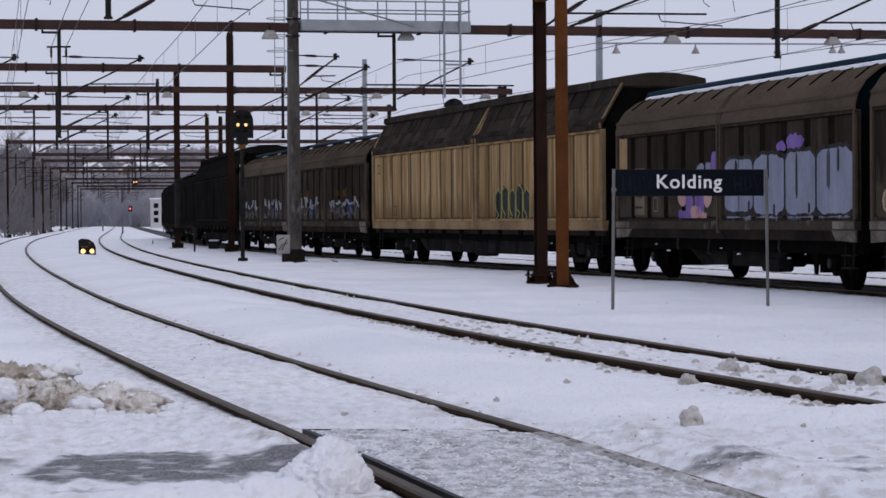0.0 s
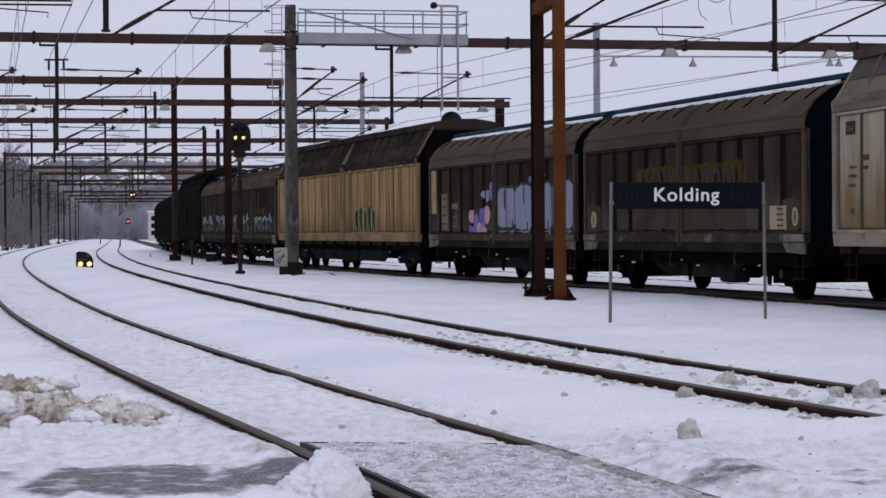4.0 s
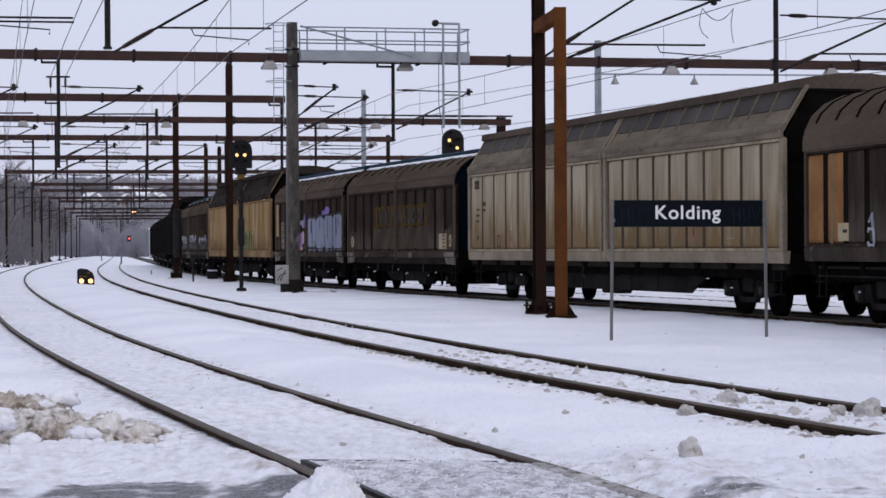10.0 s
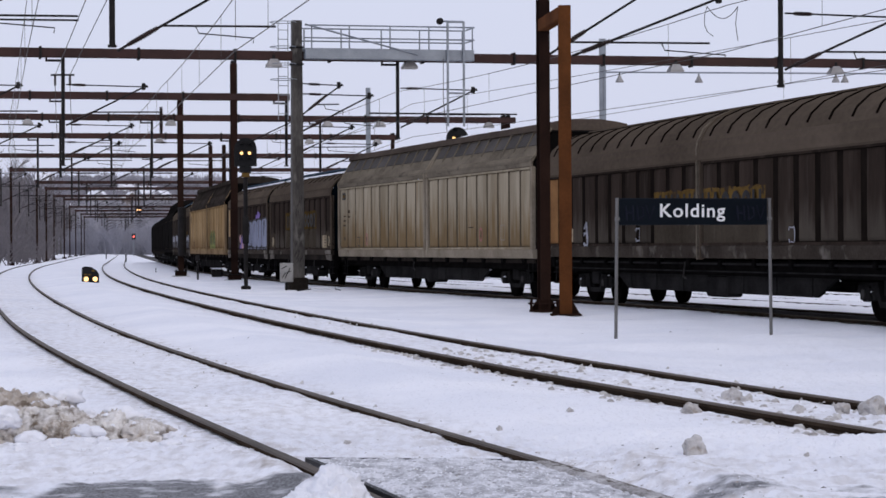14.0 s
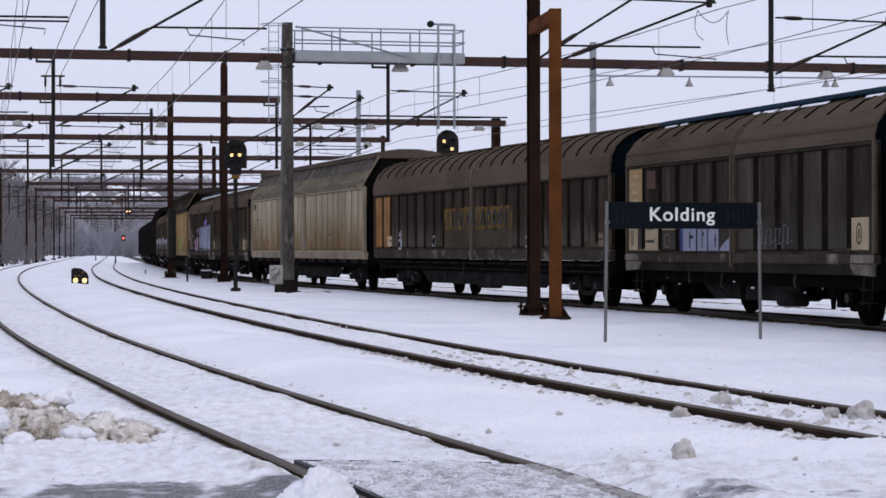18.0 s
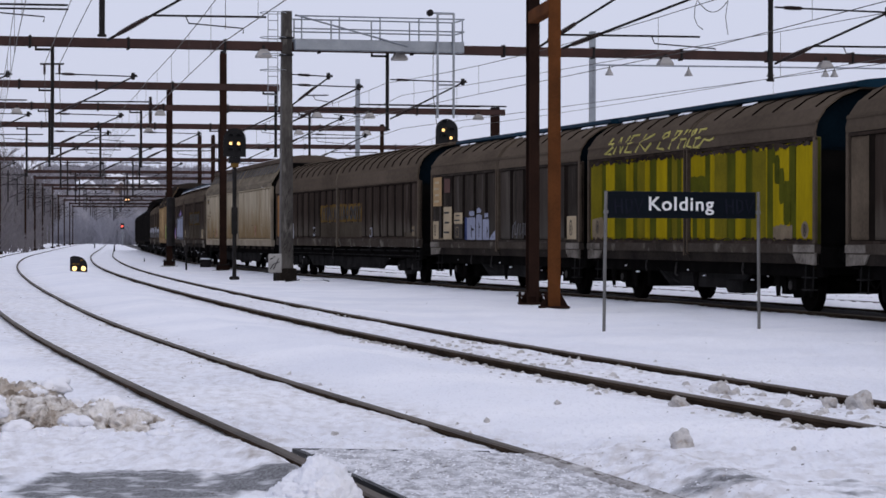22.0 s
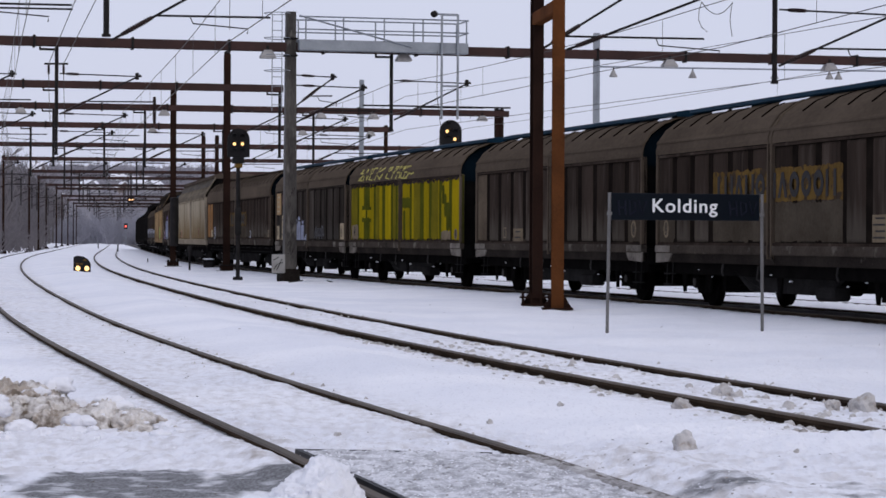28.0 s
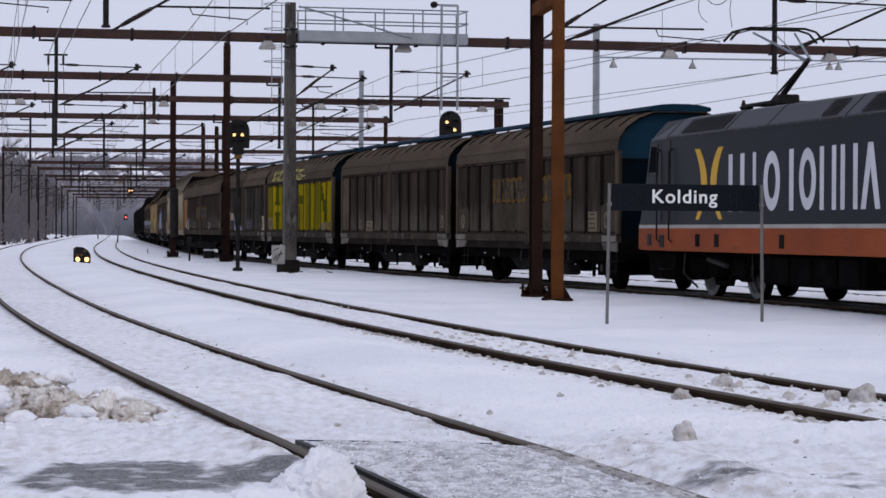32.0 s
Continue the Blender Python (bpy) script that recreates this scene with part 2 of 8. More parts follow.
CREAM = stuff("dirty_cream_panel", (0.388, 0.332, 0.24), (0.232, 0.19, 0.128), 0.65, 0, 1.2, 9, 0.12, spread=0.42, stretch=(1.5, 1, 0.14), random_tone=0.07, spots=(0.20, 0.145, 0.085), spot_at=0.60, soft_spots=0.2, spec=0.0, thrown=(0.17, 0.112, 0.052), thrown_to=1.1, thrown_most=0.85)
CREAM_RF = stuff("dirty_cream_roof", (0.205, 0.172, 0.128), (0.105, 0.088, 0.066), 0.65, 0, 0.9, 12, 0.15, stretch=(0.7, 1, 1.5), spots=(0.075, 0.063, 0.05), spot_at=0.6, soft_spots=0.2, spec=0.0)
GRILLE = stuff("grey_roof_light", (0.078, 0.068, 0.06), (0.042, 0.037, 0.033), 0.6, 0, 1.2, 30, 0.2, random_tone=0.2, spec=0.03)
CAPB = stuff("brown_grey_cap", (0.108, 0.084, 0.066), (0.05, 0.04, 0.033), 0.7, 0, 0.7, 12, 0.15, stretch=(0.4, 1, 1), spec=0.0)
# the same for the tall wagons: painted groove shade, also used for small marks
GAP = stuff("groove_shade_and_mark_paint", (0.098, 0.076, 0.052), (0.05, 0.038, 0.027), 0.8, 0, 1.5, 20, 0.1, stretch=(1, 1, 0.3), spec=0.0)
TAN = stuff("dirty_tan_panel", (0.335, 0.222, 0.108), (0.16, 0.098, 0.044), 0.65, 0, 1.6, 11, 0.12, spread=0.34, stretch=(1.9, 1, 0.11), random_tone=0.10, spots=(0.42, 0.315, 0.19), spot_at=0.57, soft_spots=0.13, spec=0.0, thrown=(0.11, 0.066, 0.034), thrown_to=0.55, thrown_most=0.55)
TAN_SILL = stuff("dirty_tan_sill", (0.285, 0.20, 0.112), (0.15, 0.098, 0.055), 0.7, 0, 0.9, 14, 0.15, spec=0.0)
CREAM_SILL = stuff("dirty_cream_sill", (0.315, 0.268, 0.202), (0.17, 0.138, 0.098), 0.7, 0, 0.9, 14, 0.15, spots=(0.13, 0.09, 0.055), spot_at=0.62, soft_spots=0.15, spec=0.0)
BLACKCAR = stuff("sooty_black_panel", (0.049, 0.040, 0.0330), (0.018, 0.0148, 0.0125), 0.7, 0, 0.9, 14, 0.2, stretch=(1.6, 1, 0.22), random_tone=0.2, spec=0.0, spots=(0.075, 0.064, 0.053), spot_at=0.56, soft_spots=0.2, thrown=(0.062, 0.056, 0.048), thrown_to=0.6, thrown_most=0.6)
SOOT = stuff("deep_soot", (0.0175, 0.0157, 0.0147), (0.008, 0.0073, 0.0067), 0.8, 0, 0.9, 14, 0.2, spec=0.0)
GREEN = stuff("sprayed_yellow_green", (0.36, 0.262, 0.008), (0.20, 0.155, 0.008), 0.55, 0, 1.6, 20, 0.1, stretch=(1.5, 1, 0.3), random_tone=0.14, spec=0)
GREENMID = stuff("thin_sprayed_green", (0.17, 0.135, 0.012), (0.10, 0.085, 0.01), 0.6, 0, 1.6, 20, 0.1, spec=0)
GREENDK = stuff("sprayed_olive", (0.085, 0.085, 0.01), (0.045, 0.048, 0.008), 0.6, 0, 1.6, 20, 0.1, spec=0)
SPRAY = stuff("sprayed_pale_blue", (0.255, 0.268, 0.34), (0.165, 0.175, 0.23), 0.55, 0, 2.2, 20, 0.05, stretch=(1, 1, 0.4), spec=0.03)
VIOLET = stuff("sprayed_violet", (0.21, 0.13, 0.37), (0.12, 0.075, 0.22), 0.55, 0, 2, 20, 0.05, spec=0.05)
PINK = stuff("sprayed_pink", (0.50, 0.30, 0.28), (0.34, 0.2, 0.2), 0.55, 0, 2, 20, 0.05, spec=0.05)
SILVER = stuff("sprayed_silver", (0.40, 0.40, 0.44), (0.25, 0.25, 0.28), 0.5, 0.1, 2, 20, 0.05)
CHALK = stuff("pale_marking", (0.42, 0.335, 0.215), (0.27, 0.21, 0.13), 0.7, 0, 2, 30, 0, spec=0.03)
OCHRE = stuff("ochre_band", (0.152, 0.092, 0.027), (0.07, 0.043, 0.017), 0.65, 0, 1.8, 16, 0.05, spots=(0.045, 0.033, 0.024), spot_at=0.53, spec=0.0)
INK = stuff("black_marking", (0.02, 0.018, 0.016), (0.012, 0.01, 0.01), 0.7, 0, 3, 30, 0, spec=0.15)
REDMARK = stuff("red_marking", (0.32, 0.06, 0.035), (0.2, 0.04, 0.03), 0.6, 0, 3, 30, 0)
ORANGEPNL = stuff("faded_orange_panel", (0.28, 0.145, 0.06), (0.16, 0.08, 0.035), 0.65, 0, 1.5, 14, 0.1, spec=0)
NAVY = stuff("navy_grey_paint", (0.0088, 0.0106, 0.0166), (0.0062, 0.0074, 0.0118), 0.4, 0, 0.6, 12, 0.04, spec=0.05)
LOCO_RF = stuff("grey_roof_paint", (0.05738, 0.05929, 0.06694), (0.03825, 0.0394, 0.04514), 0.5, 0, 0.8, 14, 0.05, spec=0.08)
LOCO_OR = stuff("orange_skirt_paint", (0.31, 0.078, 0.028), (0.2, 0.05, 0.02), 0.55, 0, 0.9, 18, 0.05, stretch=(0.5, 1, 1.5), spots=(0.12, 0.045, 0.025), spot_at=0.62, soft_spots=0.2, spec=0.02)
WHITE = stuff("white_lettering", (0.60, 0.60, 0.62), (0.46, 0.46, 0.48), 0.5, 0, 1, 20, 0, spec=0.1)
STRIPE = stuff("grimy_cream_line", (0.42, 0.40, 0.36), (0.28, 0.26, 0.23), 0.6, 0, 1, 20, 0, spec=0.05)
YELLOW = stuff("golden_emblem", (0.62, 0.37, 0.035), (0.5, 0.29, 0.03), 0.5, 0, 1, 20, 0, spec=0.1)
GLASS = stuff("dark_cab_glass", (0.010, 0.011, 0.013), (0.007, 0.008, 0.009), 0.35, 0, 2, 30, 0, spec=0.0)
SIGN = stuff("sign_navy_enamel", (0.0036, 0.0066, 0.0108), (0.0024, 0.0042, 0.0072), 0.4, 0, 1.5, 30, 0.02, spec=0.1)
SIGNTAG = stuff("black_felt_scrawl", (0.010, 0.011, 0.020), (0.006, 0.007, 0.014), 0.7, 0, 3, 30, 0, spec=0.1)
SIGNPOST = stuff("grey_sign_post", (0.1688, 0.1631, 0.1575), (0.09563, 0.09277, 0.09), 0.6, 0.3, 2, 30, 0.1)
CLEAN = stuff("white_sign_paint", (0.80, 0.80, 0.80), (0.7, 0.7, 0.7), 0.5, 0, 2, 30, 0)
LIT = glow("signal_light", (1.0, 0.60, 0.22), 1.8)
LITRED = glow("red_signal_light", (1.0, 0.10, 0.07), 3.0)
LITORANGE = glow("orange_signal_light", (1.0, 0.52, 0.24), 2.5)
BARK = stuff("grey_bark", (0.12, 0.11, 0.108), (0.07, 0.064, 0.064), 0.9, 0, 1, 10, 0.2)
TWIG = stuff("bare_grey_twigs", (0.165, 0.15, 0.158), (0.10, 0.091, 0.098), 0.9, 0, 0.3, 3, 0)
# distance haze is put into these two pale bluish twig colours
HAZED = stuff("haze_pale_hill_twigs", (0.39, 0.385, 0.425), (0.26, 0.255, 0.285), 0.95, 0, 0.02, 0.4, 0)
FARWOOD = stuff("haze_pale_far_twigs", (0.30, 0.30, 0.345), (0.20, 0.20, 0.235), 0.95, 0, 0.05, 0.6, 0)
HOUSEW = stuff("pale_plaster", (0.52, 0.52, 0.54), (0.42, 0.42, 0.44), 0.85, 0, 0.6, 8, 0.1)
HOUSEB = stuff("grey_brown_wall", (0.22, 0.19, 0.18), (0.16, 0.14, 0.13), 0.85, 0, 0.6, 8, 0.1)
PLAINSNOW = stuff("fresh_snow", (0.86, 0.86, 0.89), (0.78, 0.79, 0.84), 0.8, 0, 0.8, 14, 0.4, spec=0.2)
DIRTSNOW = stuff("grey_ploughed_snow", (0.62, 0.60, 0.59), (0.30, 0.28, 0.26), 0.85, 0, 5.0, 34, 0.8, spots=(0.26, 0.215, 0.17), spot_at=0.58, spec=0.15, soft_spots=0.16)
SOILSNOW = stuff("soil_stained_snow", (0.78, 0.755, 0.73), (0.43, 0.375, 0.32), 0.92, 0, 3.6, 36, 1.0, spread=0.30, stretch=(1, 1, 0.9), spots=(0.185, 0.15, 0.118), spot_at=0.51, spec=0.1, soft_spots=0.18)

# ---------------------------------------------------------------- mesh helpers
class Geo:
    """Collects faces for one mesh."""

    def __init__(self):
        self.v, self.f = [], []

    def add(self, verts, faces):
        o = len(self.v)
        self.v += [tuple(p) for p in verts]
        self.f += [tuple(i + o for i in q) for q in faces]
        return self

    def box(self, x0, x1, y0, y1, z0, z1):
        p = [(x, y, z) for x in (x0, x1) for y in (y0, y1) for z in (z0, z1)]
        return self.add(p, [(0, 1, 3, 2), (4, 6, 7, 5), (0, 4, 5, 1), (2, 3, 7, 6), (0, 2, 6, 4), (1, 5, 7, 3)])

    def cbox(self, x0, x1, y0, y1, z0, z1, c=0.02):
        """A box with its twelve edges broken."""
        v, f, k = [], [], {}
        lo, hi = (x0, y0, z0), (x1, y1, z1)
        for s in [(a, b, d) for a in (0, 1) for b in (0, 1) for d in (0, 1)]:
            for ax in range(3):
                q = []
                for i in range(3):
                    e = hi[i] if s[i] else lo[i]
                    q.append(e if i == ax else e + (-c if s[i] else c))
                k[s, ax] = len(v)
                v.append(q)
        for ax in range(3):
            a, b = [i for i in range(3) if i != ax]
            for e in (0, 1):
                q = []
                for u, w in ((0, 0), (1, 0), (1, 1), (0, 1)):
                    s = [0, 0, 0]
                    s[ax], s[a], s[b] = e, u, w
                    q.append(k[tuple(s), ax])
                f.append(tuple(q))
            for u in (0, 1):
                for w in (0, 1):
                    s0, s1 = [0, 0, 0], [0, 0, 0]
                    s1[ax] = 1
                    for s in (s0, s1):
                        s[a], s[b] = u, w
                    f.append((k[tuple(s0), a], k[tuple(s1), a], k[tuple(s1), b], k[tuple(s0), b]))
        for s in [(a, b, d) for a in (0, 1) for b in (0, 1) for d in (0, 1)]:
            f.append((k[s, 0], k[s, 1], k[s, 2]))
        return self.add(v, f)

    def tube(self, p, q, r, r2=None, n=8, caps=True):
        p, q = Vector(p), Vector(q)
        r2 = r if r2 is None else r2
        d = (q - p).normalized()
        a = d.orthogonal().normalized()
        b = d.cross(a)
        v = []
        for c, rr in ((p, r), (q, r2)):
            v += [c + rr * (math.cos(t) * a + math.sin(t) * b) for t in (2 * math.pi * i / n for i in range(n))]
        f = [(i, (i + 1) % n, n + (i + 1) % n, n + i) for i in range(n)]
        if caps:
            f += [tuple(range(n - 1, -1, -1)), tuple(range(n, 2 * n))]
        return self.add(v, f)

    def path(self, pts, r, n=5):
        """One bent tube through all the points."""
        pts = [Vector(p) for p in pts]
        v, f = [], []
        a = None
        for i, p in enumerate(pts):
            d = (pts[min(i + 1, len(pts) - 1)] - pts[max(i - 1, 0)]).normalized()
            a = d.orthogonal().normalized() if a is None else (a - d * a.dot(d)).normalized()
            b = d.cross(a)
            v += [p + r * (math.cos(t) * a + math.sin(t) * b) for t in (2 * math.pi * k / n for k in range(n))]
        for i in range(len(pts) - 1):
            f += [(i * n + k, i * n + (k + 1) % n, (i + 1) * n + (k + 1) % n, (i + 1) * n + k) for k in range(n)]
        f += [tuple(range(n - 1, -1, -1)), tuple((len(pts) - 1) * n + k for k in range(n))]
        return self.add(v, f)

    def prism(self, prof, x0, x1, axis="x"):
        """A closed outline in the other two axes, drawn out along axis."""
        n = len(prof)
        put = {"x": lambda e, p: (e, p[0], p[1]), "y": lambda e, p: (p[0], e, p[1]), "z": lambda e, p: (p[0], p[1], e)}[axis]
        v = [put(x0, p) for p in prof] + [put(x1, p) for p in prof]
        return self.add(v, [(i, (i + 1) % n, n + (i + 1) % n, n + i) for i in range(n)] + [tuple(range(n - 1, -1, -1)), tuple(range(n, 2 * n))])

    def shell(self, prof, x0, x1, thick=0.03):
        """An open outline in y and z with thickness inwards, drawn out along x."""
        inner = []
        for i, (y, z) in enumerate(prof):
            a, b = prof[max(i - 1, 0)], prof[min(i + 1, len(prof) - 1)]
            dy, dz = b[0] - a[0], b[1] - a[1]
            L = math.hypot(dy, dz)
            inner.append((y - dz / L * thick, z + dy / L * thick))
        n = len(prof)
        v = [(x, *p) for x in (x0, x1) for p in (*prof, *inner)]
        m = 2 * n
        f = []
        for i in range(n - 1):
            f += [(i, i + 1, m + i + 1, m + i), (n + i + 1, n + i, m + n + i, m + n + i + 1), (i, n + i, n + i + 1, i + 1), (m + i, m + i + 1, m + n + i + 1, m + n + i)]
        f += [(0, m, m + n, n), (n - 1, 2 * n - 1, m + 2 * n - 1, m + n - 1)]
        return self.add(v, f)

    def lathe(self, prof, at, axis="y", n=20):
        """prof: (distance along axis, radius)."""
        v = []
        for d, r in prof:
            for i in range(n):
                c, s = r * math.cos(2 * math.pi * i / n), r * math.sin(2 * math.pi * i / n)
                v.append({"y": (at[0] + c, at[1] + d, at[2] + s), "z": (at[0] + c, at[1] + s, at[2] + d), "x": (at[0] + d, at[1] + c, at[2] + s)}[axis])
        m = len(prof)
        f = [(j * n + i, j * n + (i + 1) % n, (j + 1) * n + (i + 1) % n, (j + 1) * n + i) for j in range(m - 1) for i in range(n)]
        f += [tuple(range(n - 1, -1, -1)), tuple((m - 1) * n + i for i in range(n))]
        return self.add(v, f)

    def loop(self, pairs, y0, y1):
        """A closed flat ring: pairs of outer and inner points in x and z, as thick as y0 to y1."""
        n = len(pairs)
        v = [(p[0], y, p[1]) for o, i in pairs for y in (y0, y1) for p in (o, i)]
        f = []
        for k in range(n):
            a, b = 4 * k, 4 * ((k + 1) % n)
            f += [(a, a + 1, b + 1, b), (a + 2, b + 2, b + 3, a + 3), (a, b, b + 2, a + 2), (a + 1, a + 3, b + 3, b + 1)]
        return self.add(v, f)

    def mesh(self, name, mat):
        me = bpy.data.meshes.new(name)
        me.from_pydata(self.v, [], self.f)
        bm = bmesh.new()
        bm.from_mesh(me)
        bmesh.ops.recalc_face_normals(bm, faces=bm.faces)
        bm.to_mesh(me)
        bm.free()
        me.materials.append(mat)
        return me


def part(name, geo, mat, parent=None, label="", at=None, smooth=False):
    """One mesh object from geo (or a ready mesh) under parent."""
    me = geo if isinstance(geo, bpy.types.Mesh) else geo.mesh(name, mat)
    if smooth:
        for p in me.polygons:
            p.use_smooth = True
    ob = new(name, me)
    ob.parent = parent
    if at is not None:
        ob.matrix_basis = at if isinstance(at, Matrix) else Matrix.Translation(at)
    if label:
        ob["label"] = label
    return ob


def thing(name, label, category, m=None, group="", kind=""):
    """An Empty at the base of a thing."""
    ob = new(name)
    ob.empty_display_size = 0.3
    if m is not None:
        ob.matrix_basis = m
    return tagged(ob, label, category, group, kind)


# ---------------------------------------------------------------- plan: three curving tracks
class Line:
    """A track's line: its slope dX/dY at some Y, through X at one Y."""

    def __init__(self, ys, slopes, y_at, x_at, right=0.0):
        self.y = np.concatenate([np.arange(-140, 120, 0.5), np.arange(120, 1400, 4.0)])
        sl = np.interp(self.y, ys, slopes)
        x = np.concatenate([[0], np.cumsum((sl[1:] + sl[:-1]) / 2 * np.diff(self.y))])
        x += x_at - np.interp(y_at, self.y, x)
        n = np.hypot(1, sl)
        self.x, self.y = x + right / n, self.y - right * sl / n
        self.nx, self.ny = 1 / n, -sl / n
        self.s = np.concatenate([[0], np.cumsum(np.hypot(np.diff(self.x), np.diff(self.y)))])
        self.s -= np.interp(10.0, self.y, self.s)

    def at_y(self, y):
        return float(np.interp(y, self.y, self.x))

    def at(self, s):
        return Vector((float(np.interp(s, self.s, self.x)), float(np.interp(s, self.s, self.y)), 0))

    def side(self, off):
        return self.x + off * self.nx, self.y + off * self.ny


TRACK_A = Line([10, 25, 45, 75, 120, 200, 700], [-0.267, -0.242, -0.202, -0.186, -0.164, -0.133, -0.131], 40, -6.21)
TRACK_B = Line([10, 25, 45, 75, 120, 200, 700], [-0.312, -0.228, -0.195, -0.176, -0.148, -0.128, -0.131], 40, -1.88)
TRACK_C = Line([30, 50, 70, 95, 120, 150, 700], [-0.169, -0.243, -0.270, -0.217, -0.175, -0.137, -0.131], 60, 2.68, 0.75)
TRACK_D = Line([30, 50, 70, 95, 120, 150, 700], [-0.169, -0.243, -0.270, -0.217, -0.175, -0.137, -0.131], 60, 2.68, 5.3)
TRACK_E = Line([30, 50, 70, 95, 120, 150, 700], [-0.169, -0.243, -0.270, -0.217, -0.175, -0.137, -0.131], 60, 2.68, 10.0)
CANT = {"a": 0.03, "b": 0.04, "c": 0.0, "d": 0.0, "e": 0.0}
TRACKS = {"a": TRACK_A, "b": TRACK_B, "c": TRACK_C, "d": TRACK_D, "e": TRACK_E}


def rail_outline():
    """A flat-bottom rail, its running surface at z = 0."""
    return [(-0.036, -0.012), (-0.028, 0.0), (0.028, 0.0), (0.036, -0.012), (0.036, -0.036), (0.009, -0.05), (0.009, -0.14), (0.07, -0.158), (0.07, -0.17), (-0.07, -0.17), (-0.07, -0.158), (-0.009, -0.14), (-0.009, -0.05), (-0.036, -0.036)]


def near_dip(y):
    """The yard falls slightly towards the near side of the crossing."""
    return 0.009 * min(4.0, max(0.0, 14.2 - y))


def rail(name, line, off, z, y0, y1, parent):
    x, y = line.side(off)
    keep = (y > y0) & (y < y1)
    x, y, nx, ny = x[keep], y[keep], line.nx[keep], line.ny[keep]
    prof = rail_outline()
    n = len(prof)
    v, f = [], []
    for a, b, c, d in zip(x, y, nx, ny):
        v += [(a + o * c, b + o * d, z + h - near_dip(b)) for o, h in prof]
    for i in range(len(x) - 1):
        f += [(i * n + k, i * n + (k + 1) % n, (i + 1) * n + (k + 1) % n, (i + 1) * n + k) for k in range(n)]
    me = bpy.data.meshes.new(name)
    me.from_pydata(v, [], f)
    me.materials.append(RAIL)
    me.materials.append(RAILTOP)
    top = np.array([1 if i % n in (0, 1, 2) else 0 for i in range(len(f))], dtype=np.int32)
    me.polygons.foreach_set("material_index", top)
    bm = bmesh.new()
    bm.from_mesh(me)
    bmesh.ops.recalc_face_normals(bm, faces=bm.faces)
    bm.to_mesh(me)
    bm.free()
    ob = new(name, me)
    ob.parent = parent
    return ob


for key, line in TRACKS.items():
    top = tagged(new(f"track_{key}"), "rusty steel rails half buried in snow", "railway track", "tracks", "structure")
    for off in (-0.75, 0.75):
        rail("rail", line, off, -off * CANT[key] + {"a": 0.034, "b": 0.034, "c": 0.0}.get(key, -0.05), -60 if key != "c" else -135, 1300, top)

# ---------------------------------------------------------------- the snow sheet
def snow_height(X, Y):
    """Height and masks of the snow sheet at X, Y (arrays)."""
    z = np.full(X.shape, -0.055)
    grit = np.zeros(X.shape)
    near = np.full(X.shape, 99.0)
    for key, line in TRACKS.items():
        cx = np.interp(Y, line.y, line.x)
        sl = np.interp(Y, line.y, line.ny)
        u = (X - cx) * np.sqrt(np.maximum(1 - sl**2, 0.1))
        inside = np.abs(u) < 0.72
        z = np.where(inside, -0.035 - u * CANT[key] - 0.012 * (np.abs(u) < 0.35), z)
        for off in (-0.75, 0.75):
            d = np.abs(u - off)
            near = np.minimum(near, d)
            z = z - {"a": 0.006, "b": 0.030}.get(key, 0.03) * np.exp(-((d / 0.16) ** 2)) - off * CANT[key] * np.exp(-((d / 0.5) ** 2)) * (~inside)
            grit = np.maximum(grit, np.exp(-((d / 0.35) ** 2)) * (1.0 if key in "ab" else 0.35))
        grit = np.maximum(grit, (0.5 if key in "ab" else 0.15) * inside)
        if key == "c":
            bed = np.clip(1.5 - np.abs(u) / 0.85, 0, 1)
    # the two near tracks lie deeper in the snow
    low = np.clip((np.interp(Y, TRACK_B.y, TRACK_B.x) + 1.9 - X) / 0.7, 0, 1) * np.clip((Y - 6) / 3, 0, 1)
    return z + 0.038 * low, grit, near, bed


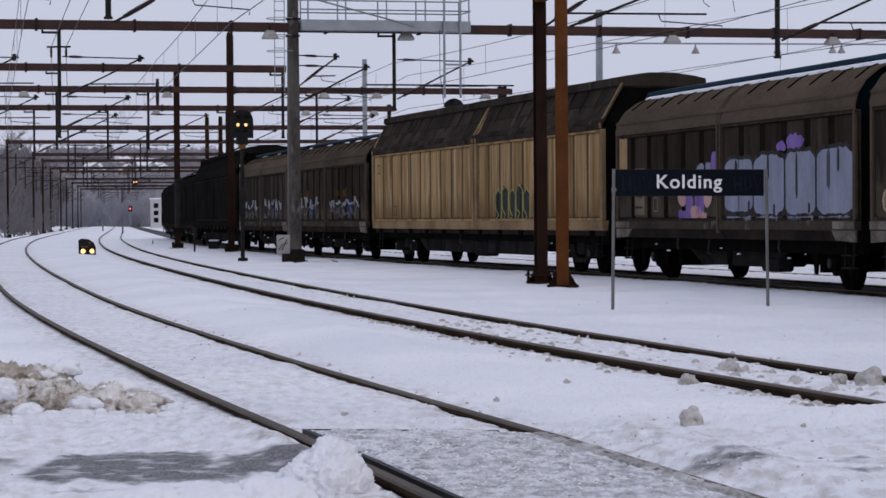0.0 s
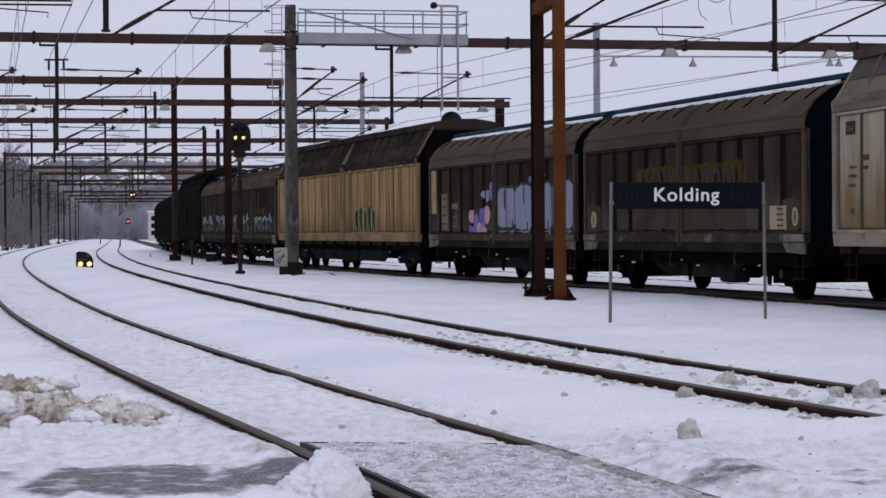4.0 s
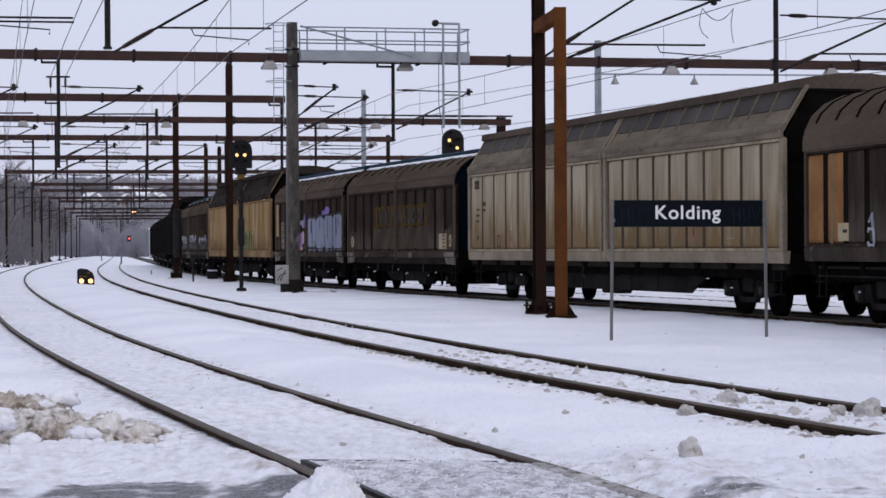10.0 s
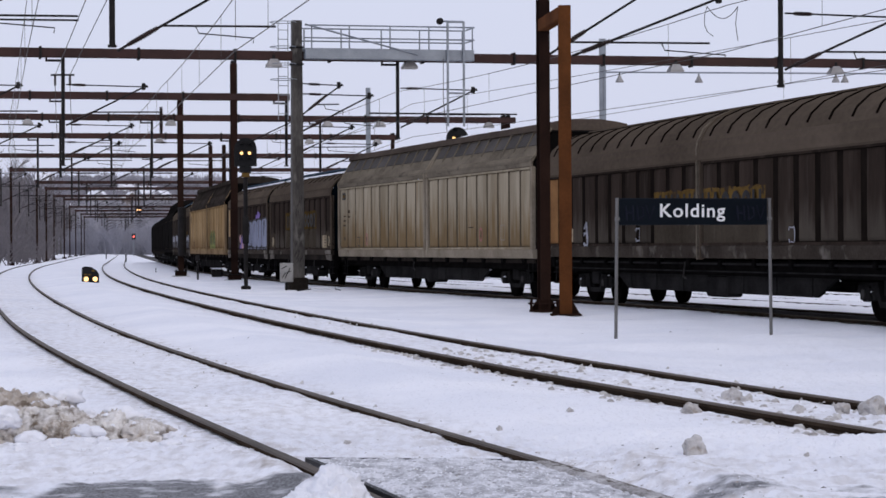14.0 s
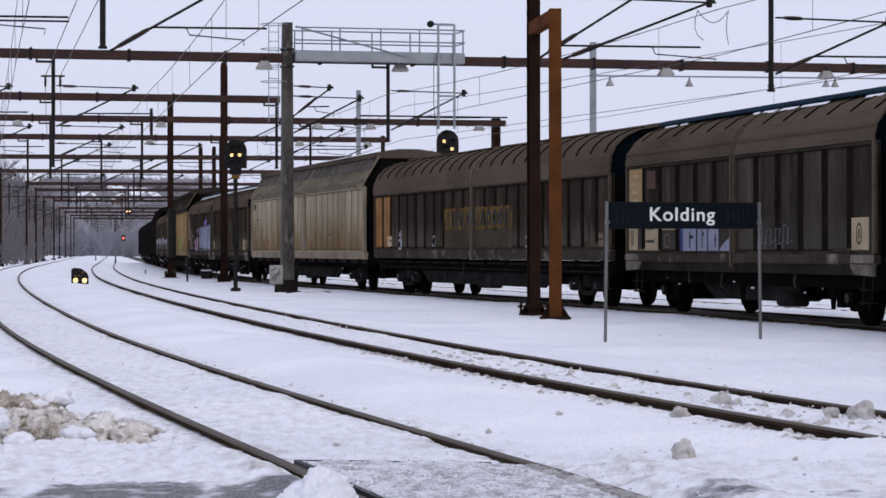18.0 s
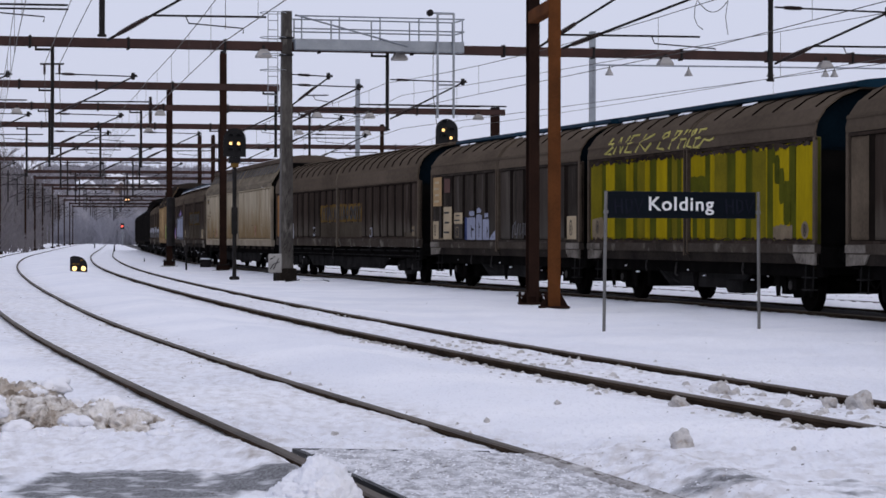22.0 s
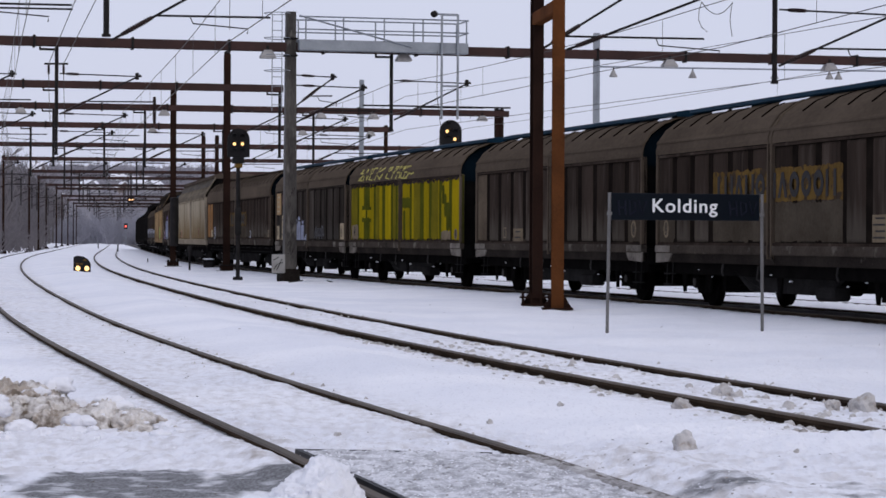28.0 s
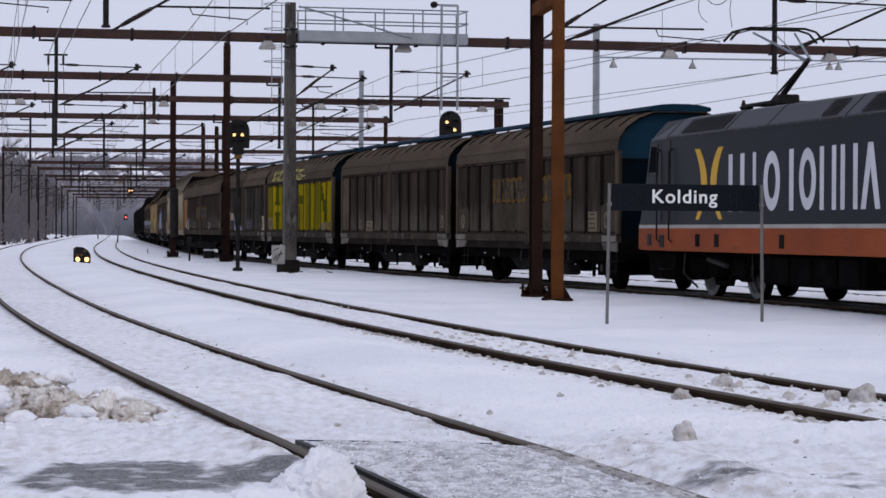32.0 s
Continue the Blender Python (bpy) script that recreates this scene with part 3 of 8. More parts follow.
def lay_snow():
    ys = np.concatenate([[-140, -60, -20, -5, 2, 6, 8.5, 9.5], np.geomspace(10.2, 26, 300), np.geomspace(26.3, 110, 130), np.geomspace(112, 700, 90), [900, 1300, 2000, 3200, 4500]])
    u = np.linspace(-1, 1, 460)
    X, Y = [], []
    for y in ys:
        w = 0.215 * max(y, 13) + 0.4 if y > 6 else 20
        a = np.sign(u) * np.where(np.abs(u) < 0.9, np.abs(u) / 0.9 * w, w + (np.abs(u) - 0.9) / 0.1 * (80 + abs(y)))
        X.append(a)
        Y.append(np.full(a.shape, y))
    X, Y = np.array(X), np.array(Y)
    Z, grit, near, bed = snow_height(X, Y)
    soft = np.clip(near / 0.7, 0, 1)
    ca = np.interp(Y, TRACK_A.y, TRACK_A.x)
    cb = np.interp(Y, TRACK_B.y, TRACK_B.x)
    cc = np.interp(Y, TRACK_C.y, TRACK_C.x)
    # banks: left of the first track it climbs, between the tracks it swells
    left = np.clip((ca - 3.0 - X) / 6.0, 0, 1)
    Z += 0.65 * left * np.clip((Y - 70) / 90, 0, 1)
    mid = np.clip((X - ca - 1.2) / 1.0, 0, 1) * np.clip((cb - 1.1 - X) / 1.0, 0, 1)
    Z += 0.10 * mid * np.clip((Y - 14) / 10, 0, 1)
    mid2 = np.clip((X - cb - 1.3) / 1.2, 0, 1) * np.clip((cc - 1.9 - X) / 1.0, 0, 1)
    Z -= 0.035 * mid2
    bump = np.zeros(X.shape)
    grain = np.zeros(X.shape)
    for i in range(X.shape[0]):
        if 7 < Y[i, 0] < 130:
            for j in range(X.shape[1]):
                x, y = X[i, j], Y[i, j]
                if abs(x) < 0.26 * y + 3:
                    bump[i, j] = 0.05 * noise.noise((x * 0.5, y * 0.35, 1)) + 0.038 * noise.noise((x * 1.8, y * 1.2, 5)) + 0.020 * noise.noise((x * 6, y * 5, 9)) * max(0.0, 1 - y / 60)
                    if y < 42:
                        # loose crumbly surface, rougher where it was trodden or ploughed
                        smooth = 1.3 < x - ca[i, j] and x < cb[i, j] - 1.0 and y > 17
                        k = (0.6 if smooth else 1.3 if y > 17.5 else 2.0) * min(1.0, (42 - y) / 16)
                        grain[i, j] = k * (0.011 * noise.noise((x * 7, y * 5, 3)) + 0.009 * noise.noise((x * 17, y * 12, 4)) + 0.004 * noise.noise((x * 36, y * 24, 6)))
    Z += bump * (0.25 + 0.75 * soft)
    # the road over the crossing, flush with the rails and packed flat
    road = np.clip((14.6 + 0.1 * X - Y) / 0.5, 0, 1) * np.clip((Y - 9.0) / 0.5, 0, 1)
    right_side = np.clip((X - ca - 0.83) / 0.3, 0, 1)
    Z = Z * (1 - road) + road * (0.0 + 0.045 * right_side + 0.3 * bump) - 0.009 * np.clip(14.2 - Y, 0, 4)
    Z = np.where((Y > 8) & (Y < 30), Z + 0.11 * np.exp(-(((X - 3.2) / 1.6) ** 2) - ((Y - 16.1 + 0.35 * X) / 0.5) ** 2), Z)
    groove = np.minimum(np.abs(X - np.interp(Y, TRACK_A.y, TRACK_A.x) + 0.72), np.abs(X - np.interp(Y, TRACK_A.y, TRACK_A.x) - 0.72))
    Z -= road * 0.05 * np.exp(-((groove / 0.07) ** 2))
    Z += 0.055 * np.exp(-(((X - ca + 0.93) / 0.16) ** 2)) * np.clip((16.6 - Y) / 2.5, 0, 1) * np.clip((Y - 12.5) / 1.0, 0, 1)
    Z += 0.050 * np.exp(-(((X - ca - 1.18) / 0.24) ** 2)) * np.clip((15.9 - Y) / 1.5, 0, 1) * np.clip((Y - 10.5) / 2.0, 0, 1)
    soil = np.exp(-(((X + 3.1) / 0.55) ** 2) - ((Y - 17.3) / 0.5) ** 2)
    grit = np.clip(grit + 0.55 * road, 0, 1)
    # ploughed dirt on the left verge of the road
    grit = np.maximum(grit, 0.6 * np.exp(-(((X + 2.3) / 1.5) ** 4) - ((Y - 15.2) / 1.7) ** 4))
    grit = np.maximum(grit, 0.5 * np.exp(-(((X - 1.0) / 0.9) ** 2) - ((Y - 15.2) / 0.8) ** 2))
    grit = np.maximum(grit, 0.95 * np.exp(-(((X - ca - 1.1) / 0.28) ** 4) - ((Y - 13.4) / 1.5) ** 4))
    grit *= np.clip((160 - Y) / 100, 0, 1)
    bare = np.zeros(X.shape)
    for bx, by, bw, bd, k in ((-1.66, 12.95, 0.56, 0.78, 1.12), (-1.0, 13.1, 0.30, 0.55, 1.05), (-1.25, 12.6, 0.45, 0.42, 0.8), (-2.45, 13.1, 0.45, 0.55, 0.62), (1.75, 12.45, 0.42, 0.16, 0.8), (2.15, 12.2, 0.5, 0.2, 0.55), (0.55, 12.6, 0.6, 0.35, 0.6), (-1.2, 12.2, 2.4, 0.6, 0.56), (1.5, 12.6, 2.2, 0.5, 0.56)):
        bare = np.maximum(bare, k * np.exp(-(((X - bx) / bw) ** 4) - ((Y - by) / bd) ** 4))
    Z += grain * (0.3 + 0.7 * np.clip(near / 0.15, 0, 1)) * (1 - 0.75 * np.clip(bare, 0, 1))
    n, m = X.shape
    v = np.stack([X, Y, Z], -1).reshape(-1, 3)
    idx = np.arange(n * m).reshape(n, m)
    f = np.stack([idx[:-1, :-1], idx[:-1, 1:], idx[1:, 1:], idx[1:, :-1]], -1).reshape(-1, 4)
    me = bpy.data.meshes.new("snow_ground")
    me.from_pydata(v.tolist(), [], f.tolist())
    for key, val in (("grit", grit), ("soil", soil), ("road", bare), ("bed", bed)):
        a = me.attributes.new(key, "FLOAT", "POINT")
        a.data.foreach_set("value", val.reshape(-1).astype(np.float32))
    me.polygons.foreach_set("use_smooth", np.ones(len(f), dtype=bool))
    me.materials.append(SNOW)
    return tagged(new("ground", me), "trodden old snow over a railway yard", "snow", kind="structure")


lay_snow()

# ---------------------------------------------------------------- the freight train
MESHES = {}


def shared(key, make, mat):
    """One mesh for all alike pieces."""
    if key not in MESHES:
        MESHES[key] = make().mesh(key[0], mat)
    return MESHES[key]


def mirror(prof):
    return prof + [(-y, z) for y, z in reversed(prof)]


BROWN_SIDE = [(1.42, 3.00), (1.43, 3.08), (1.38, 3.28), (1.22, 3.51), (0.95, 3.71), (0.58, 3.85)]
LONG_SIDE = [(1.42, 3.02), (1.43, 3.10), (1.40, 3.28), (1.28, 3.52), (1.05, 3.73), (0.71, 3.88), (0.36, 3.94)]
TALL_SIDE = [(1.43, 3.20), (1.44, 3.30), (0.93, 4.03)]


def bay_mesh(w, h, lip, deep, e):
    """One pressed wall panel: its face swells out of the grooves at both sides, and its head and foot are rounded."""
    n = 6
    rise = [(e + lip * k / n, -deep * (1 - math.sin(math.pi / 2 * k / n))) for k in range(n + 1)]
    prof = rise + [(w - x, y) for x, y in reversed(rise)]
    rows = [(0.0, 0.0), (0.03, 0.75), (0.07, 1.0), (h - 0.07, 1.0), (h - 0.03, 0.75), (h, 0.0)]
    m = len(prof)
    v = [(x, -deep + (y + deep) * k, z) for z, k in rows for x, y in prof]
    v += [(x, -deep - 0.02, z) for z in (0.0, h) for x in (e, w - e)]
    f = [(j * m + i, j * m + i + 1, (j + 1) * m + i + 1, (j + 1) * m + i) for j in range(len(rows) - 1) for i in range(m - 1)]
    return Geo().add(v, f)


DOORS = {}  # door: far end, width of a panel, groove, lip, depth, face


def side_door(wagon, x_left, width, bays, z0, z1, y, lip, deep, mats, backing, style, e=0.13, edge=None):
    """A sliding side wall from x_left backwards, made of pressed panels; the first panel is at x_left."""
    g = Geo()
    # the backing's dark colour stands in for shade in the grooves
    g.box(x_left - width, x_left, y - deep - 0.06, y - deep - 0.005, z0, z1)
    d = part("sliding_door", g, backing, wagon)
    for a in (z0, z1 - 0.05):
        part("door_edge", Geo().box(x_left - width, x_left, y - deep - 0.005, y + 0.006, a, a + 0.05), edge or mats[-1], d)
    w = width / bays
    for i in range(bays):
        m = mats[i % len(mats)]
        me = shared(("panel", style, round(w, 3), m.name), lambda: bay_mesh(w, z1 - z0 - 0.13, lip, deep, e), m)
        part("panel", me, m, d, at=Matrix.Translation((x_left - (i + 1) * w, y, z0 + 0.065)), smooth=True)
    DOORS[d] = (x_left, w, e, lip, deep, y)
    return d


def face(d, x):
    """How far out the wall's surface lies at x."""
    x_left, w, e, lip, deep, y = DOORS[d]
    u = (x_left - x) % w
    u = min(u, w - u)
    if u < e:
        return y - deep
    return y if u > e + lip else y - deep * (1 - math.sin(math.pi / 2 * (u - e) / lip))


def coat(name, d, x0, x1, z0, z1, mat, label="", shape="box", rough=0.02, off=0.003, seed=0):
    """Paint that follows the pressed wall from x0 to x1 (x0 smaller), with an uneven edge."""
    n = max(3, int((x1 - x0) / 0.045))
    v = []
    for i in range(n + 1):
        u = i / n
        x = x0 + (x1 - x0) * u
        lo, hi = z0, z1
        h = z1 - z0
        if shape == "round":
            k = math.sqrt(max(0.0, 1 - (2 * u - 1) ** 2))
            lo, hi = (z0 + z1) / 2 - h / 2 * k, (z0 + z1) / 2 + h / 2 * k
        elif shape == "soft":
            k = min(1.0, 5 * min(u, 1 - u)) ** 0.5
            lo, hi = z0 + 0.12 * h * (1 - k), z1 - 0.14 * h * (1 - k)
        elif shape == "rise":
            hi = z0 + h * (0.25 + 0.75 * u)
        elif shape == "fall":
            hi = z0 + h * (1.0 - 0.75 * u)
        elif shape == "slant":
            lo, hi = z0 + 0.8 * h * (1 - u), z0 + 0.8 * h * (1 - u) + 0.2 * h
        lo += rough * noise.noise((x * 7, seed, 1.5)) + 0.6 * rough * noise.noise((x * 23, seed, 4.5))
        hi += rough * noise.noise((x * 7, seed, 8.5)) + 0.6 * rough * noise.noise((x * 23, seed, 2.5))
        y = face(d, x) + off
        v += [(x, y, lo), (x, y, max(hi, lo + 0.004))]
    return part(name, Geo().add(v, [(2 * i, 2 * i + 2, 2 * i + 3, 2 * i + 1) for i in range(n)]), mat, d, label)


def half_of(d, x):
    """The door of a wagon that x lies on."""
    return d[0] if x > 0 else d[1]


def ringed_plate(d, x, z, w, h, mat, round_plate=False):
    """A pale warning plate with a dark oval on it."""
    k = half_of(d, x)
    coat("plate", k, x - w / 2, x + w / 2, z - h / 2, z + h / 2, mat, "pale plate with a dark ring", "round" if round_plate else "box", 0.006, 0.004)
    y = face(k, x) + 0.006
    r = 0.30 * min(w, h)
    g = Geo().loop([[(x + a * r * 0.72 * math.cos(t), z + a * 1.15 * r * math.sin(t)) for a in (1, 0.82)] for t in np.linspace(0, 2 * math.pi, 17)[:-1]], y, y + 0.004)
    g.box(x - 0.02, x + 0.02, y, y + 0.004, z - 0.5 * r, z + 0.5 * r)
    part("plate_marks", g, INK, k)


def lined_plate(d, x0, x1, z0, z1, mat, lines=3, ink=None):
    """A pale plate with a few lines of writing on it."""
    k = half_of(d, x0)
    coat("plate", k, x0, x1, z0, z1, mat, "pale plate with lines of markings", "box", 0.006, 0.004)
    y = face(k, (x0 + x1) / 2) + 0.006
    g = Geo()
    for i in range(lines):
        z = z0 + (z1 - z0) * (i + 0.6) / (lines + 0.3)
        g.box(x0 + 0.18 * (x1 - x0), x1 - (0.18 + 0.12 * (i % 2)) * (x1 - x0), y, y + 0.004, z, z + 0.14 * (z1 - z0) / lines + 0.012)
    part("plate_marks", g, ink or INK, k)


def patch(name, parent, x0, x1, z0, z1, y, mat, label="", cut=0.0, proud=0.006):
    """A thin coat of paint or a plate on a wall; cut slants its ends."""
    g = Geo().prism([(x0 + cut, z0), (x1, z0 + cut * 0.3), (x1 - cut, z1), (x0, z1 - cut * 0.3)], y, y + proud, "y")
    return part(name, g, mat, parent, label)


def wheelset_mesh(r=0.46):
    g = Geo()
    for s in (1, -1):
        g.lathe([(s * 0.80, 0.10), (s * 0.80, r - 0.10), (s * 0.815, r - 0.06), (s * 0.815, r), (s * 0.70, r + 0.005), (s * 0.69, r + 0.028), (s * 0.675, r + 0.028), (s * 0.675, r - 0.07), (s * 0.72, r - 0.11), (s * 0.72, 0.10)], (0, 0, 0), "y", 22)
    g.tube((0, -0.98, 0), (0, 0.98, 0), 0.085, n=8)
    return g


TURNING = []  # wheelsets with their radius


def wheelset(parent, x, r=0.46, bright=False):
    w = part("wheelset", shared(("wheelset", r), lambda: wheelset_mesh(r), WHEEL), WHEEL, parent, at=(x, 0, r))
    if bright:
        for s in (1, -1):
            me = Geo().lathe([(s * 0.812, r - 0.12), (s * 0.828, r - 0.11), (s * 0.828, r - 0.012), (s * 0.812, r - 0.008)], (0, 0, 0), "y", 22)
            part("tyre", me, TREAD, w, "bright worn steel tyre")
    TURNING.append((w, Vector((x, 0, r)), r))
    return w


def bogie(wagon, x, r=0.46, base=1.8, side_mat=UNDER, bright=False):
    g = Geo()
    for s in (1, -1):
        y = s * 1.0
        g.prism([(x - base / 2 - 0.45, 0.50), (x - base / 2 - 0.35, 0.62), (x - 0.5, 0.66), (x - 0.35, 0.34), (x + 0.35, 0.34), (x + 0.5, 0.66), (x + base / 2 + 0.35, 0.62), (x + base / 2 + 0.45, 0.50), (x + base / 2 + 0.2, 0.40), (x + 0.55, 0.44), (x + 0.4, 0.24), (x - 0.4, 0.24), (x - 0.55, 0.44), (x - base / 2 - 0.2, 0.40)], y - 0.05, y + 0.05, "y")
        for e in (-base / 2, base / 2):
            g.cbox(x + e - 0.15, x + e + 0.15, y - 0.10, y + 0.12, 0.33, 0.60, 0.04)
            for k in (-0.26, 0.26):
                g.tube((x + e + k, y, 0.36), (x + e + k, y, 0.60), 0.075, n=8)
    g.cbox(x - 0.25, x + 0.25, -1.05, 1.05, 0.42, 0.72, 0.03)
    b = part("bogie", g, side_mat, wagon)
    for e in (base / 2, -base / 2):
        wheelset(b, x + e, r, bright)
    return b


def buffers(wagon, L, z=1.0):
    for s in (1, -1):
        me = shared(("buffer", s, L, z), lambda: Geo().lathe([(0, 0.13), (s * 0.30, 0.12), (s * 0.30, 0.08), (s * 0.40, 0.08), (s * 0.40, 0.22), (s * 0.43, 0.21)], (s * L / 2, 0, z), "x", 12), UNDER)
        for y in (-0.875, 0.875):
            part("buffer", me, UNDER, wagon, at=(0, y, 0))
        g = Geo()
        g.cbox(min(s * (L / 2 - 0.25), s * L / 2), max(s * (L / 2 - 0.25), s * L / 2), -1.30, 1.30, 0.78, 1.14, 0.02)
        part("buffer_beam", g, UNDER, wagon)
    g = Geo()
    g.path([(-L / 2, 0, 0.95), (-L / 2 - 0.22, 0, 0.86), (-L / 2 - 0.48, 0, 0.90)], 0.045, 6)
    part("coupling", g, UNDER, wagon)
    g = Geo()
    g.path([(-L / 2, 0.45, 0.85), (-L / 2 - 0.12, 0.47, 0.55), (-L / 2 - 0.35, 0.45, 0.42), (-L / 2 - 0.5, 0.42, 0.55)], 0.025, 5)
    part("brake_hose", g, UNDER, wagon)


def dome(rnd, x, y, z, s, v, f):
    """Adds one small uneven clod to v and f."""
    o = len(v)
    n = 6
    turn = 6.28 * rnd.random()
    wide = [0.75 + 0.5 * rnd.random() for _ in range(n)]
    for r, h in ((1.0, -0.1), (0.72, 0.5)):
        for k in range(n):
            a = turn + 6.283 * k / n
            v.append((x + s * r * wide[k] * math.cos(a), y + s * r * wide[k] * math.sin(a), z + s * h * (0.7 + 0.6 * rnd.random())))
    v.append((x + 0.2 * s, y, z + s * 0.8))
    for k in range(n):
        q = (k + 1) % n
        f += [(o + k, o + q, o + n + q, o + n + k), (o + n + k, o + n + q, o + 2 * n)]


def glint_lumps(wagon, spots):
    """Small white lumps added to the underframe for its bright glints."""
    for i, (x, z) in enumerate(spots):
        v, f = [], []
        rnd = random.Random(i * 7 + int(abs(x) * 100))
        dome(rnd, 0, 0, 0, 0.022 + 0.022 * rnd.random() ** 2, v, f)
        part("snow_clod", Geo().add(v, f), PLAINSNOW, wagon, "small white lump set for a bright glint", at=(x, 1.24, z))


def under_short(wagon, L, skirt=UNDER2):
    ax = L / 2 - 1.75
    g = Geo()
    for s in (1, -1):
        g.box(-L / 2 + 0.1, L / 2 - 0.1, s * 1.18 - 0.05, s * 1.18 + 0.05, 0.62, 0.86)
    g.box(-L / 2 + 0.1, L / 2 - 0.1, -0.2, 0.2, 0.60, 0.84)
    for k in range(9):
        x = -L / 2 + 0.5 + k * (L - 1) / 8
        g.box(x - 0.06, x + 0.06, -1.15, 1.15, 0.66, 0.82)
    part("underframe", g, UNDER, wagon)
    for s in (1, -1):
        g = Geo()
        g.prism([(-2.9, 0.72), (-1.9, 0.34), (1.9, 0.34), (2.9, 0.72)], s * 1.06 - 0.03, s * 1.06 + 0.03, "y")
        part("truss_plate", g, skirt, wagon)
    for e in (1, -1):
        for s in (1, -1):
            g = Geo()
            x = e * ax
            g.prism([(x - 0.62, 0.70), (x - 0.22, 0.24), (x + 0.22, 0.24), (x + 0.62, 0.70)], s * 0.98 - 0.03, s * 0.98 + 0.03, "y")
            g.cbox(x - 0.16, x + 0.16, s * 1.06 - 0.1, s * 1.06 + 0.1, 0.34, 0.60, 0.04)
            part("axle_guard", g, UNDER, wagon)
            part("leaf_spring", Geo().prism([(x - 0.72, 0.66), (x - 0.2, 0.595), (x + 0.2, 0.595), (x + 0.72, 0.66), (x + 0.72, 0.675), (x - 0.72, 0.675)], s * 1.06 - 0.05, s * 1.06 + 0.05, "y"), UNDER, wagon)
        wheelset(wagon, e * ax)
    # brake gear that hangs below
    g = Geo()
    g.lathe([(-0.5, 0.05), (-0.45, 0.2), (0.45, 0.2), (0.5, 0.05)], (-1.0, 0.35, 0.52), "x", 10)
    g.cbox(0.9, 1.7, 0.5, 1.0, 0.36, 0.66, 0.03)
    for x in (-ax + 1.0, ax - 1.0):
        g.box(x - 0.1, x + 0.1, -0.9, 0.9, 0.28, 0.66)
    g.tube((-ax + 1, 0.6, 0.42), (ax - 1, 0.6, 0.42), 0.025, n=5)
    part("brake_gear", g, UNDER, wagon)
    # pale lids on the axle boxes, a handle and small plates under the sill
    lid = shared(("axle_lid", 0), lambda: Geo().lathe([(0, 0.085), (0.02, 0.08)], (0, 1.16, 0), "y", 10), LIDS)
    for e in (1, -1):
        part("axle_lid", lid, LIDS, wagon, at=(e * ax, 0, 0.46))
    g = Geo().path([(0.9, 1.30, 0.82), (0.9, 1.33, 0.58), (0.75, 1.33, 0.55)], 0.02, 5)
    part("brake_handle", g, LIDS, wagon)
    glint_lumps(wagon, ((-ax + 0.9, 0.60), (-ax + 1.7, 0.52), (-0.6, 0.56), (0.4, 0.66), (ax - 1.3, 0.58), (ax - 0.5, 0.70)))
    part("slack_rod", Geo().path([(2.9, 1.20, 0.86), (1.7, 1.22, 0.52), (0.9, 1.22, 0.40)], 0.022, 5), UNDER2, wagon)
    for x in (-ax + 1.9, ax - 2.2):
        part("brake_lever", Geo().path([(x, 1.33, 0.90), (x + 0.02, 1.35, 0.70), (x - 0.06, 1.36, 0.62)], 0.022, 5), LIDS, wagon)
    me = shared(("hanger", 0), lambda: Geo().prism([(-0.16, 0.72), (0.16, 0.72), (0.05, 0.26), (-0.05, 0.26)], 1.08, 1.12, "y"), UNDER)
    for x in (-ax + 0.75, -ax - 0.8, ax - 0.75, ax + 0.8, 0.3):
        part("brake_hanger", me, UNDER, wagon, at=(x, 0, 0))
    g = Geo().cbox(-2.3, -1.5, 0.8, 1.14, 0.26, 0.52, 0.04)
    part("battery_box", g, UNDER2, wagon)
    for e in (1, -1):
        g = Geo()
        x = e * (L / 2 - 0.55)
        for k in (-0.18, 0.18):
            g.tube((x + k, 1.28, 0.85), (x + k, 1.30, 0.38), 0.016, n=5)
        for z in (0.39, 0.60):
            g.box(x - 0.2, x + 0.2, 1.22, 1.36, z, z + 0.025)
        part("step", g, UNDER2, wagon)


